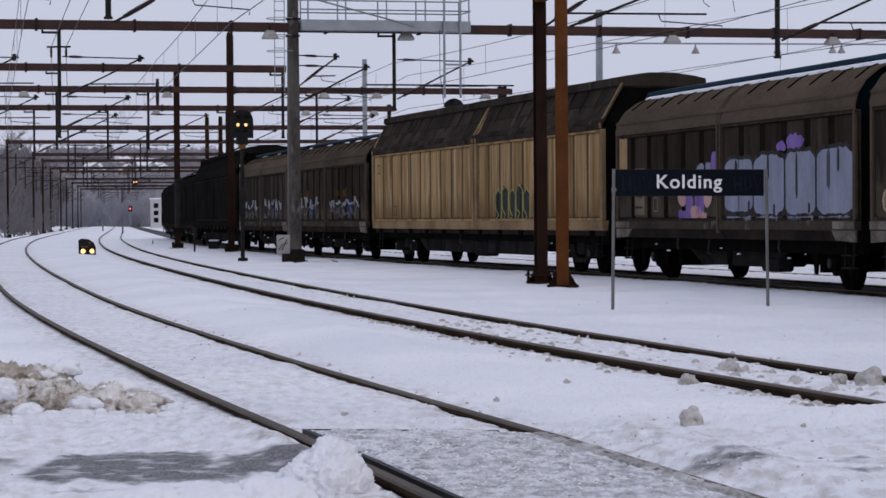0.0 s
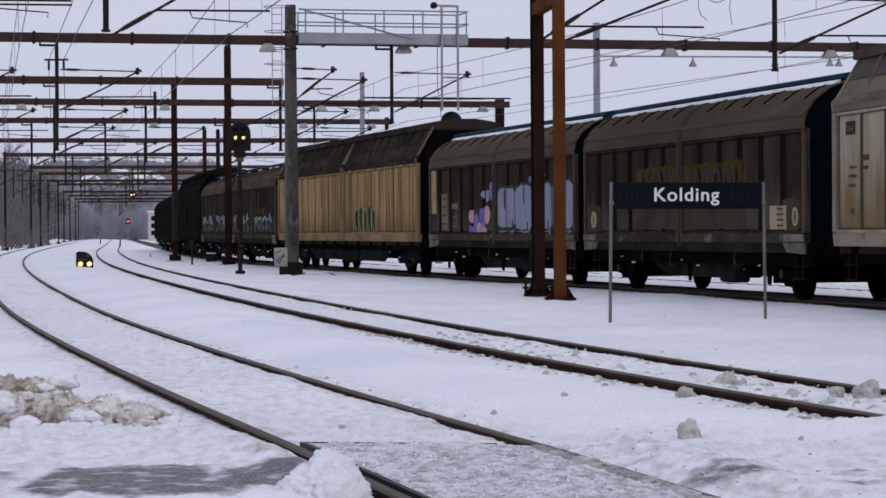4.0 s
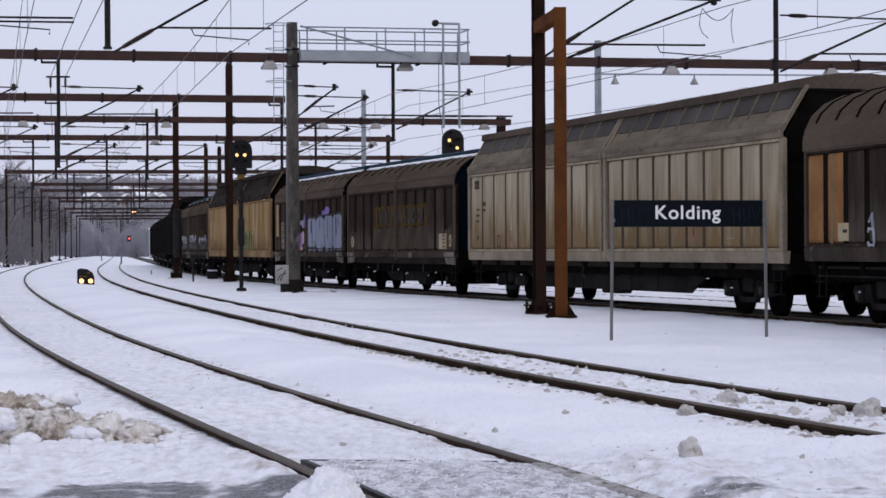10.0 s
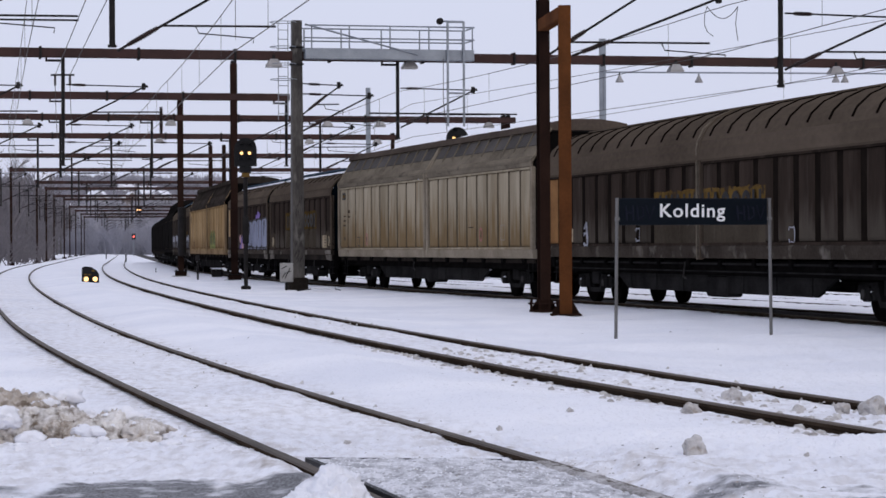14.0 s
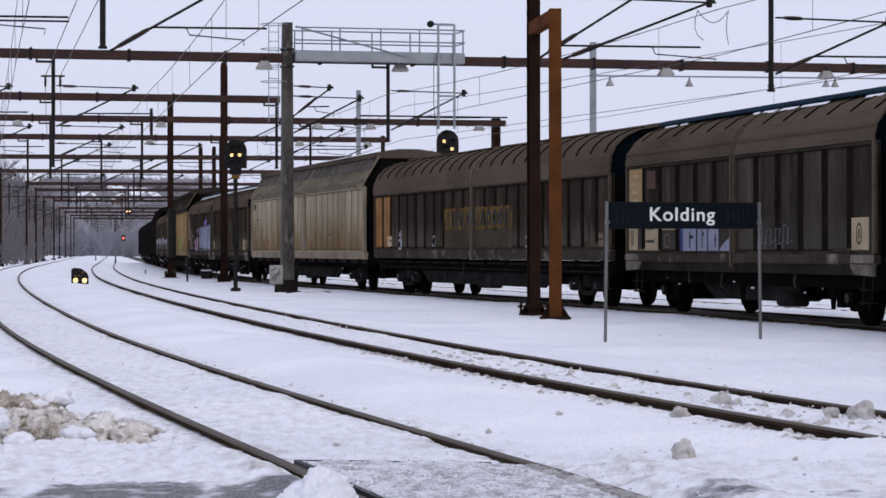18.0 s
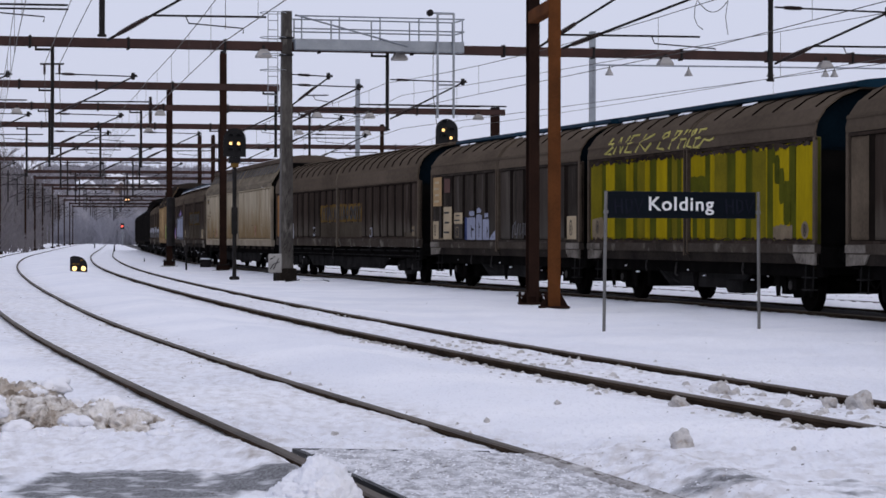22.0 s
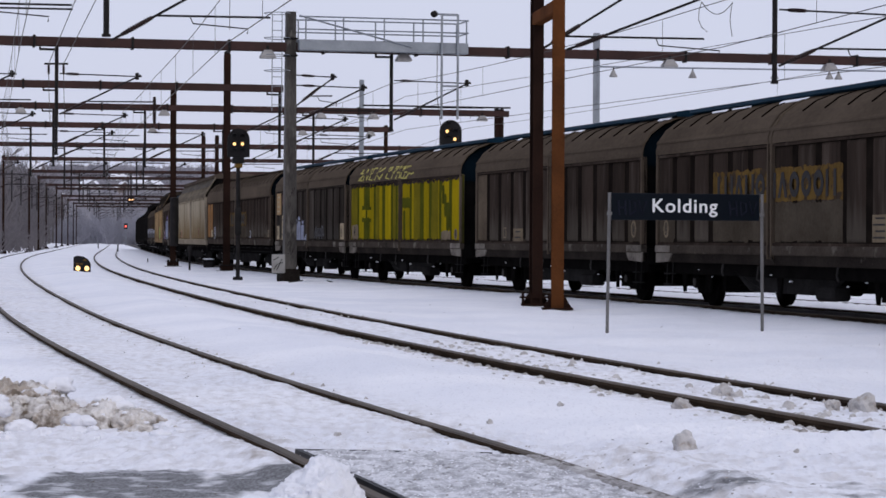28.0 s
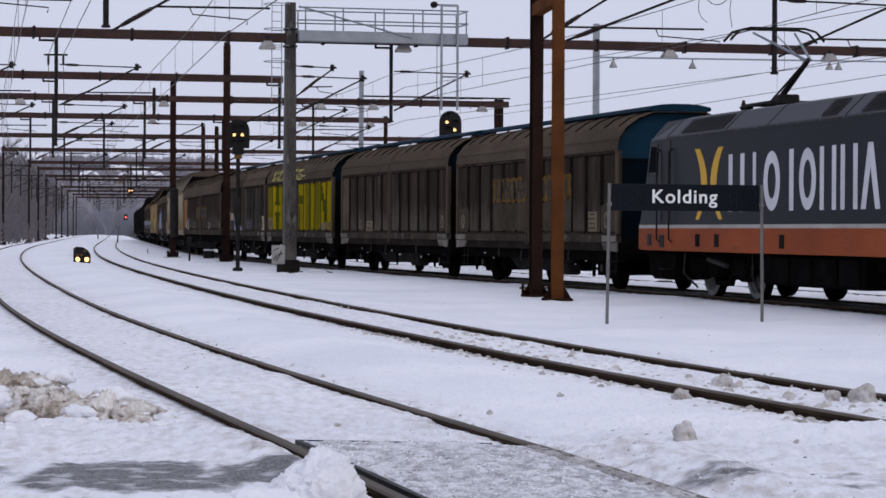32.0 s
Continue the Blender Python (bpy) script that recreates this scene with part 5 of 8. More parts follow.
        for z in (0.25, 0.5):
            g = Geo().box(s * (half - 1.66) - 0.18, s * (half - 1.66) + 0.18, 1.3, 1.5, z, z + 0.03)
            part("cab_step", g, UNDER2, w)
    # gear on the bogies: springs, dampers, sand boxes and brake rods
    for c in (half - 4.2, -half + 4.2):
        for e in (-1.3, 1.3):
            part("axle_box", Geo().cbox(c + e - 0.22, c + e + 0.22, 1.02, 1.18, 0.42, 0.80, 0.05), UNDER, w)
            part("sand_pipe", Geo().path([(c + e * 1.55, 1.15, 0.86), (c + e * 1.58, 1.17, 0.45), (c + e * 1.4, 0.95, 0.16)], 0.022, 5), LIDS, w)
            for k in (-0.36, 0.36):
                part("coil_spring", Geo().lathe([(0.0, 0.085)] + [(0.03 + 0.045 * i, 0.105 if i % 2 else 0.07) for i in range(7)] + [(0.36, 0.085)], (c + e + k, 1.08, 0.48), "z", 9), UNDER, w)
        part("damper", Geo().tube((c - 0.75, 1.22, 0.62), (c + 0.35, 1.22, 0.74), 0.05, n=8), LIDS, w)
        part("bogie_bolster", Geo().cbox(c - 0.45, c + 0.45, 0.95, 1.20, 0.60, 0.86, 0.04), UNDER, w)
        part("sand_box", Geo().cbox(c - 0.25, c + 0.22, 1.06, 1.26, 0.40, 0.66, 0.04), UNDER, w)
    for x in (-1.9, -0.9, 0.3, 1.4):
        part("equipment_case", Geo().cbox(x - 0.42, x + 0.42, 1.18, 1.32, 0.36, 0.84, 0.03), UNDER, w)
    # raised pantograph
    px = half - 4.5
    g = Geo()
    g.box(px - 1.0, px + 0.5, -0.55, 0.55, 3.68, 3.73)
    for a in (-0.9, 0.4):
        for b in (-0.5, 0.5):
            g.lathe([(0, 0.06), (0.05, 0.1), (0.08, 0.06), (0.12, 0.1), (0.16, 0.06)], (px + a, b, 3.54), "z", 8)
    g.cbox(px - 0.5, px - 0.1, -0.2, 0.2, 3.73, 3.88, 0.03)
    pan = part("pantograph", g, IRON, w, "raised dark pantograph")
    knee = (px - 1.45, 0, 4.46)
    g = Geo().tube((px + 0.15, 0, 3.78), knee, 0.06, 0.05, 8)
    g.tube((px + 0.35, 0.1, 3.76), (knee[0] + 0.1, 0.1, knee[2] - 0.12), 0.02, n=6)
    part("lower_arm", g, IRON, pan)
    g = Geo()
    top = (px + 0.4, 0, 5.10)
    for s in (1, -1):
        g.tube((knee[0], s * 0.05, knee[2]), (top[0], s * 0.42, top[2]), 0.03, 0.022, 6)
    g.tube((knee[0] + 0.15, 0, knee[2] - 0.05), (top[0] - 0.1, 0, top[2] - 0.04), 0.012, n=5)
    part("upper_arm", g, GALV, pan)
    for dx in (-0.2, 0.2):
        g = Geo()
        g.path([(top[0] + dx, -0.95, 4.94), (top[0] + dx, -0.78, 5.12), (top[0] + dx, -0.55, 5.18), (top[0] + dx, 0.55, 5.18), (top[0] + dx, 0.78, 5.12), (top[0] + dx, 0.95, 4.94)], 0.025, 6)
        part("collector_strip", g, IRON, pan)
    for s in (1, -1):
        g = Geo().tube((top[0] - 0.2, s * 0.42, 5.17), (top[0] + 0.2, s * 0.42, 5.17), 0.02, n=6)
        part("head_link", g, IRON, pan)
    g = Geo().lathe([(0, 0.05), (0.06, 0.09), (0.1, 0.05), (0.16, 0.09), (0.2, 0.05), (0.3, 0.03)], (half - 3.2, 0.3, 3.55), "z", 8)
    part("roof_insulator", g, PORC, w)
    return w

# the train, from the locomotive at its rear end towards its head; s of the two ends at the start
MOVE = (3.997, 0.302 / 32, -0.215 / 1024)


def build_train():
    cars = []
    loco = locomotive()
    cars.append((loco, -97.42, 5.2))
    w, d = brown_wagon("grimy brown sliding-wall wagon with faded ochre lettering band, blue end", BROWN, 13.4, rear=BLUE)
    cars.append((w, -79.84, 5.0))
    ochre_band(d, 3.24, -3.34, 1.97, 2.56, OCHRE)
    for x in (6.05, -5.97):
        coat("bleached_patch", half_of(d, x), x - 0.48, x + 0.48, 1.24, 1.86, BLEACH, shape="soft", rough=0.06)
        ringed_plate(d, x, 1.51, 0.36, 0.36, CHALK2, True)
    lined_plate(d, -5.33, -4.60, 1.26, 1.70, CHALK2, 4)
    w, d = brown_wagon("plain grimy brown sliding-wall wagon with pale plates", BROWN, 13.2, [TANPNL] + [BROWN] * 11)
    cars.append((w, -65.65, 5.0))
    coat("bleached_patch", d[1], -6.52, -5.6, 1.24, 1.84, BLEACH, shape="soft", rough=0.06)
    ringed_plate(d, -6.05, 1.51, 0.36, 0.36, CHALK2, True)
    lined_plate(d, 2.35, 3.08, 1.24, 1.55, CHALK2, 2)
    frame_mark(d[0], 3.86, 1.45, 0.13, CHALK2)
    coat("bleached_patch", d[0], 2.1, 3.3, 1.20, 1.32, BLEACH, rough=0.05)
    # olive backing serves as the green wall's painted groove shade
    w, d = brown_wagon("brown sliding-wall wagon with walls sprayed yellow-green", BROWN, 13.25, [GREENMID] + [GREEN] * 11, groove=GREENDK)
    cars.append((w, -50.94, 5.0))
    sprayed_green(w, d)
    w, d = brown_wagon("dark grimy wagon with pale silver scrawls and cream plates", BLACKCAR, 13.28)
    cars.append((w, -37.06, 5.0))
    silver_scrawl(d)
    w, d = long_wagon("long brown bogie wagon with round ribbed roof, ochre band")
    cars.append((w, -18.205, 8.6))
    band_long(d)
    w, d = tall_wagon("long dirty cream bogie wagon with slanted upper walls", 22.06, CREAM, CREAM_RF, CREAM_SILL, GRILLE, 0.12, CAPB, -0.6)
    cars.append((w, 4.99, 8.3))
    cream_marks(d)
    w, d = brown_wagon("grimy brown sliding-wall wagon with faint ochre band", BROWN, 13.15, rear=BLUEDK, rimed=True)
    cars.append((w, 23.92, 5.0))
    faint_band(d)
    w, d = brown_wagon("brown sliding-wall wagon sprayed with pale blue and violet", BROWN, 13.25, rimed=True)
    cars.append((w, 37.86, 5.0))
    blue_spray(d)
    w, d = tall_wagon("long dirty tan bogie wagon with sooty slanted upper walls", 22.23, TAN, BLACKCAR, TAN_SILL, BLACKCAR, 0.21, BLACKCAR, -0.6)
    cars.append((w, 56.62, 8.4))
    tan_marks(d)
    w, d = brown_wagon("dark brown sliding-wall wagon with yellow and white scrawls", BROWN, 13.3)
    cars.append((w, 68.59 + 6.65, 5.0))
    scrawls(d, 0)
    w, d = brown_wagon("dark brown sliding-wall wagon with white scrawls low down", BLACKCAR, 13.3)
    cars.append((w, 68.59 + 14.2 + 6.65, 5.0))
    scrawls(d, 1)
    w, d = tall_wagon("long sooty black bogie wagon near the train's head", 22.2, SOOT, SOOT, SOOT, SOOT, 0.17, SOOT)
    cars.append((w, 97.0 + 11.1, 8.4))
    s = 97.0 + 23.1
    for _ in range(4):
        w, d = brown_wagon("sooty dark sliding-wall wagon far along the train", SOOT, 13.3, roof=SOOT, sill=SOOT)
        cars.append((w, s + 6.65, 5.0))
        s += 14.2
    return cars


TANPNL = stuff("faded_tan_plate", (0.13, 0.10, 0.07), (0.06, 0.046, 0.033), 0.7, 0, 1.5, 18, 0.1, spec=0.0)
PY = 1.405
CHALK2 = stuff("grimy_pale_plate", (0.20, 0.155, 0.10), (0.11, 0.084, 0.055), 0.75, 0, 3, 30, 0, spec=0.02)
FADEDPLATE = stuff("faded_orange_plate", (0.36, 0.24, 0.12), (0.24, 0.155, 0.08), 0.7, 0, 3, 30, 0, spec=0.02)
FADEDRED = stuff("faded_red_plate", (0.12, 0.06, 0.05), (0.06, 0.035, 0.03), 0.7, 0, 3, 30, 0, spec=0.02)
DEEPBLUE = stuff("deep_blue_spray", (0.03, 0.05, 0.14), (0.02, 0.03, 0.09), 0.6, 0, 3, 30, 0, spec=0.02)
SILVERDK = stuff("thin_silver_spray", (0.17, 0.165, 0.17), (0.09, 0.088, 0.09), 0.6, 0, 5, 30, 0, spec=0.02)
OCHREDK = stuff("sooty_ochre_band", (0.105, 0.064, 0.016), (0.042, 0.028, 0.012), 0.7, 0, 1.8, 16, 0.05, spots=(0.032, 0.025, 0.019), spot_at=0.51, spec=0.0, soft_spots=0.14)


def door_left(d):
    return max(v.co.x for v in d.data.vertices)


def ochre_band(d, x1, x0, z0, z1, mat):
    """A faded ochre band over the middle of both doors with a row of dark plain shapes, the paint below bleached."""
    for k, (a, b) in ((0, (0.14, x1)), (1, (x0, -0.14))):
        coat("ochre_band", d[k], a, b, z0, z1, mat, "faded ochre band", rough=0.03)
        coat("bleached_patch", d[k], a, b, 1.27, z0 - 0.02, BLEACH, rough=0.05, off=0.002)
    n = 11
    step = (x1 - x0 - 0.3) / n
    for i, c in enumerate("|l^lol^oool"):
        a = x1 - 0.15 - i * step
        plain_marks(half_of(d, a - step / 2), [(a - 0.05, a - step + 0.05)], z0 + 0.06, (z1 - z0) * 0.76, c, INK, PY + 0.008, "black_mark", 0.26)


def band_long(d):
    ochre_band(d, 2.85, -3.62, 1.80, 2.36, OCHRE)
    lined_plate(d, 8.93, 9.38, 1.36, 1.66, CHALK, 1)
    coat("bleached_patch", d[0], 9.62, 9.72, 1.32, 2.82, CHALK2, rough=0.01)
    for a, z in ((7.75, 1.42), (4.0, 1.5), (-4.9, 1.45)):
        k = half_of(d, a)
        g = Geo().path([(a + 0.14 * math.cos(t), face(k, a) + 0.02, z + 0.20 * math.sin(t) * (1 + 0.4 * math.cos(2 * t))) for t in np.linspace(0.3, 6.0, 12)], 0.022 if a > 5 else 0.012, 4)
        part("scrawl", g, SILVER, k, "small pale scrawl")
    g = Geo().path([(7.62, PY + 0.02, 1.36), (7.7, PY + 0.02, 1.8), (7.85, PY + 0.02, 1.66)], 0.022, 4)
    part("scrawl", g, SILVER, d[0], "small pale scrawl")
    lined_plate(d, -10.6, -10.2, 1.34, 1.62, CHALK2, 1)
    coat("bleached_patch", d[1], -10.9, -9.2, 1.30, 1.46, BLEACH, rough=0.08)


def faint_band(d):
    ochre_band(d, 2.86, -3.73, 1.92, 2.54, OCHREDK)
    for x in (5.86, -5.9):
        coat("bleached_patch", half_of(d, x), x - 0.46, x + 0.46, 1.22, 1.80, BLEACH, shape="soft", rough=0.06)
    ringed_plate(d, 5.86, 1.50, 0.40, 0.36, CHALK, True)
    lined_plate(d, -5.66, -4.91, 1.26, 1.68, CHALK, 4)
    ringed_plate(d, -6.12, 1.48, 0.30, 0.34, CHALK, True)


def sprayed_green(w, d):
    """Large letter-like fields in yellow-green with olive between them, ragged at head and foot."""
    olive = "olive shape sprayed over the green"
    for x0, x1, z0, z1, sh in ((3.86, 4.66, 2.24, 2.93, "box"), (3.66, 4.90, 2.17, 2.30, "soft"), (3.86, 4.66, 1.25, 1.86, "box"), (3.66, 4.90, 1.80, 1.93, "soft"),
                               (1.86, 2.30, 1.24, 2.93, "box"), (0.92, 1.14, 1.24, 2.93, "box"), (0.30, 0.56, 1.24, 2.93, "box"), (-1.30, -0.14, 2.17, 2.47, "soft"),
                               (-0.62, -0.36, 1.24, 2.10, "box"), (-2.74, -2.26, 1.24, 2.93, "box"), (-3.62, -3.44, 1.9, 2.93, "box"), (-5.62, -5.36, 1.9, 2.93, "box")):
        k = half_of(d, x0)
        coat("olive_letter_shape", k, x0, x1, z0, z1, GREENDK, olive, sh, 0.03, 0.004, x0)
    for i in range(4):
        coat("olive_letter_shape", d[1], -4.75 - 0.22 * i, -4.5 - 0.22 * i, 2.6 - 0.36 * i, 2.95 - 0.22 * i, GREENDK, olive, "soft", 0.03, 0.005, i)
    # thin spray where the coat runs out
    for k, a, b in ((0, 0.14, 6.4), (1, -6.4, -0.14)):
        coat("bare_edge", d[k], a, b, 2.86, 2.94, BROWN, rough=0.07, off=0.006, seed=3)
        coat("bare_edge", d[k], a, b, 1.24, 1.27, BROWN, rough=0.05, off=0.006, seed=5)
    for x, wd in ((0.75, 0.25), (2.9, 0.3), (-1.9, 0.3), (-3.9, 0.35)):
        coat("thin_spray", half_of(d, x), x - wd, x + wd, 1.28, 2.86, GREENMID, shape="box", rough=0.04, off=0.002)
    # yellow scrawl on the roof edge
    yellow = stuff("yellow_tag_paint", (0.52, 0.47, 0.15), (0.36, 0.32, 0.10), 0.6, spec=0.0)
    tag_y = lambda z: float(np.interp(z, [p[1] for p in BROWN_SIDE], [p[0] for p in BROWN_SIDE]))
    forms = {
        "S": [[(0.35, 1), (0.3, 0.62), (0.85, 0.62), (0.9, 0.45), (0.05, 0.02), (0.8, 0.0)]],
        "N": [[(0, 0), (0.25, 0.95), (0.65, 0.05), (1, 1)]],
        "E": [[(1, 1), (0.35, 1), (0.05, 0.03), (0.75, 0)], [(0.2, 0.52), (0.75, 0.55)]],
        "K": [[(0.35, 1), (0, 0)], [(0.95, 0.95), (0.2, 0.5), (0.7, 0.02), (1, 0.45)]],
        "C": [[(0.55, 0.62), (0.95, 0.75), (0.75, 1), (0.35, 0.95), (0.02, 0.1), (0.75, 0.02)]],
        "P": [[(0, 0), (0.35, 1), (0.95, 0.95), (0.85, 0.6), (0.25, 0.5)]],
        "A": [[(0, 0), (0.45, 1), (0.9, 0.98), (0.75, 0)], [(0.25, 0.5), (0.85, 0.5)]],
    }
    for key, x0, x1, drop in (("S", 5.30, 4.72, 0), ("N", 4.66, 3.92, 0), ("E", 3.88, 3.3, 0), ("K", 3.15, 2.2, 0.01), ("C", 1.72, 1.18, 0.02), ("P", 1.0, 0.5, 0.02), ("A", 0.46, -0.06, 0.03), ("C", -0.1, -0.42, 0.04), ("E", -0.46, -0.92, 0.05)):
        for stroke in forms[key]:
            pts = [(x0 + (x1 - x0) * u, 3.07 - drop + 0.35 * v) for u, v in stroke]
            part("yellow_tag", Geo().path([(a, tag_y(z) + 0.008, z) for a, z in pts], 0.026, 6), yellow, w, "pale yellow sprayed letter on the roof edge")
    part("yellow_tag", Geo().path([(a, tag_y(z) + 0.008, z) for a, z in ((-0.6, 3.03), (-0.85, 3.06), (-1.05, 3.17), (-1.35, 3.13), (-1.6, 3.17))], 0.02, 6), yellow, w, "pale yellow sprayed stroke on the roof edge")
    coat("bleached_patch", d[0], 5.55, 6.3, 1.26, 1.72, CHALK2, shape="soft", rough=0.04, off=0.005)
    ringed_plate(d, 5.9, 1.52, 0.42, 0.40, CHALK, True)
    coat("bleached_patch", d[1], -5.5, -4.66, 1.24, 1.52, CHALK2, shape="soft", rough=0.05, off=0.005)
    ringed_plate(d, -6.15, 1.42, 0.36, 0.30, CHALK2, True)


def silver_scrawl(d):
    coat("plate", d[0], 5.63, 6.5, 2.15, 2.93, FADEDPLATE, "tall faded orange plate", rough=0.01, off=0.004)
    for i in range(4):
        coat("plate_marks", d[0], 5.78, 6.32 - 0.1 * (i % 2), 2.25 + 0.17 * i, 2.31 + 0.17 * i, CHALK, rough=0.004, off=0.006)
    ringed_plate(d, 6.2, 1.50, 0.74, 0.48, CHALK)
    lined_plate(d, 4.57, 5.4, 1.25, 2.12, CHALK, 3)
    coat("plate", d[0], 4.66, 5.24, 2.5, 2.87, FADEDRED, "dull red faded plate", rough=0.01)
    lined_plate(d, 3.47, 4.29, 1.66, 1.95, CHALK, 2)
    frame_mark(d[0], 3.88, 1.44, 0.14, CHALK2)
    # pale sprayed letter bodies that sink towards the middle of the wagon
    coat("blue_edge", d[0], 2.86, 3.10, 1.10, 1.82, DEEPBLUE, "deep blue sprayed edge", rough=0.03)
    for i, (x0, x1, z1) in enumerate(((2.2, 2.9, 1.82), (1.45, 2.12, 1.88), (0.8, 1.38, 1.76), (0.14, 0.74, 1.52))):
        coat("silver_letter", d[0], x0, x1, 1.20, z1, SPRAY, "pale sprayed letter shape", "fall" if i == 3 else "box", 0.03, 0.005, i)
        coat("drip", d[0], x0 + 0.25, x0 + 0.31, 1.30, z1 - 0.2, INK, rough=0.02, off=0.008)
        if i < 3:
            coat("letter_outline", d[0], x0 + 0.1, x0 + 0.5, z1 + 0.04, z1 + 0.16, SPRAY, shape="soft", rough=0.03)
            coat("letter_outline", d[0], x0 + 0.15, x0 + 0.3, z1 - 0.34, z1 - 0.28, INK, shape="soft", rough=0.02, off=0.008)
    coat("overspray", d[0], 0.2, 2.9, 1.195, 1.22, SPRAY, rough=0.02)
    rnd = random.Random(7)
    for i in range(4):
        a = -1.3 - 0.42 * i
        g = Geo().path([(a + 0.12 * rnd.uniform(-1, 1), PY + 0.012, 1.28), (a - 0.1, PY + 0.012, 1.55 + 0.2 * rnd.random()), (a - 0.3, PY + 0.012, 1.62 + 0.1 * rnd.random()), (a - 0.26, PY + 0.012, 1.36), (a - 0.5, PY + 0.012, 1.40 + 0.1 * rnd.random())], 0.013, 4)
        part("scrawl", g, SILVERDK, d[1], "thin silver scrawl")
    ringed_plate(d, -6.0, 1.52, 0.80, 0.52, CHALK)
    coat("bleached_patch", d[1], -6.5, -4.9, 1.20, 1.28, BLEACH, rough=0.05)
    coat("bleached_patch", d[0], 4.4, 6.5, 1.20, 1.27, CHALK2, rough=0.05)


def cream_marks(d):
    y = PY + 0.004
    patch("plate", d[0], 9.95, 10.40, 2.80, 3.02, y, INK, "small black plate")
    patch("plate_marks", d[0], 10.02, 10.33, 2.86, 2.96, y + 0.007, OCHRE)
    for x0, x1, z, h in ((9.9, 10.3, 2.10, 0.05), (9.95, 10.3, 1.95, 0.05), (9.9, 10.25, 2.25, 0.04), (9.3, 9.75, 2.36, 0.10), (9.35, 9.7, 2.22, 0.06), (10.0, 10.2, 1.50, 0.10)):
        coat("small_mark", d[0], x0, x1, z, z + h, GAP, rough=0.012, off=0.003)
    frame_mark(d[0], 8.06, 1.45, 0.15, INK)
    ring_mark(d[0], 6.93, 1.52)
    ring_mark(d[1], -6.34, 1.58)
    frame_mark(d[1], -8.36, 1.62, 0.2, CREAM_SILL)
    coat("small_mark", d[1], -5.6, -5.1, 1.76, 1.79, GAP, rough=0.006)


def ring_mark(d, x, z):
    g = Geo().loop([[(x + r * math.cos(t), z + 1.25 * r * math.sin(t)) for r in (0.15, 0.11)] for t in np.linspace(0, 2 * math.pi, 17)[:-1]], PY + 0.002, PY + 0.006)
    part("round_mark", g, REDMARK, d, "thin red ring mark")
    part("plate_marks", Geo().box(x - 0.025, x + 0.025, PY + 0.002, PY + 0.006, z - 0.08, z + 0.08), GAP, d)


def frame_mark(d, x, z, r, mat):
    g = Geo()
    for a, b, c, e in ((-r, r, r, r - 0.03), (-r, r, -r + 0.03, -r), (-r, -r + 0.03, r, -r), (r - 0.03, r, r, -r)):
        g.box(x + a, x + b, PY + 0.002, PY + 0.006, z + min(c, e), z + max(c, e))
    part("square_mark", g, mat, d)


LIME = stuff("lime_spray", (0.42, 0.45, 0.16), (0.25, 0.27, 0.1), 0.6, 0, 3, 30, 0, spec=0.02)


def tan_marks(d):
    frame_mark(d[0], 10.3, 2.75, 0.14, INK)
    frame_mark(d[0], 8.2, 1.5, 0.15, INK)
    rnd = random.Random(9)
    for i in range(5):
        x = -2.55 - 0.62 * i
        z1 = 1.95 + 0.1 * (i % 2)
        coat("black_letter", d[1], x - 0.52, x, 1.24, z1, INK, "black sprayed letter shape", "soft", 0.05, 0.004, i)
        pts = [(x - 0.54, 1.26), (x - 0.56, z1 - 0.1), (x - 0.28, z1 + 0.03), (x + 0.02, z1 - 0.12), (x - 0.02, 1.5), (x - 0.3, 1.3 + 0.1 * rnd.random()), (x - 0.1, 1.24)]
        part("outline_scrawl", Geo().path([(a, PY + 0.012, b) for a, b in pts], 0.012, 4), LIME, d[1], "thin lime outline")


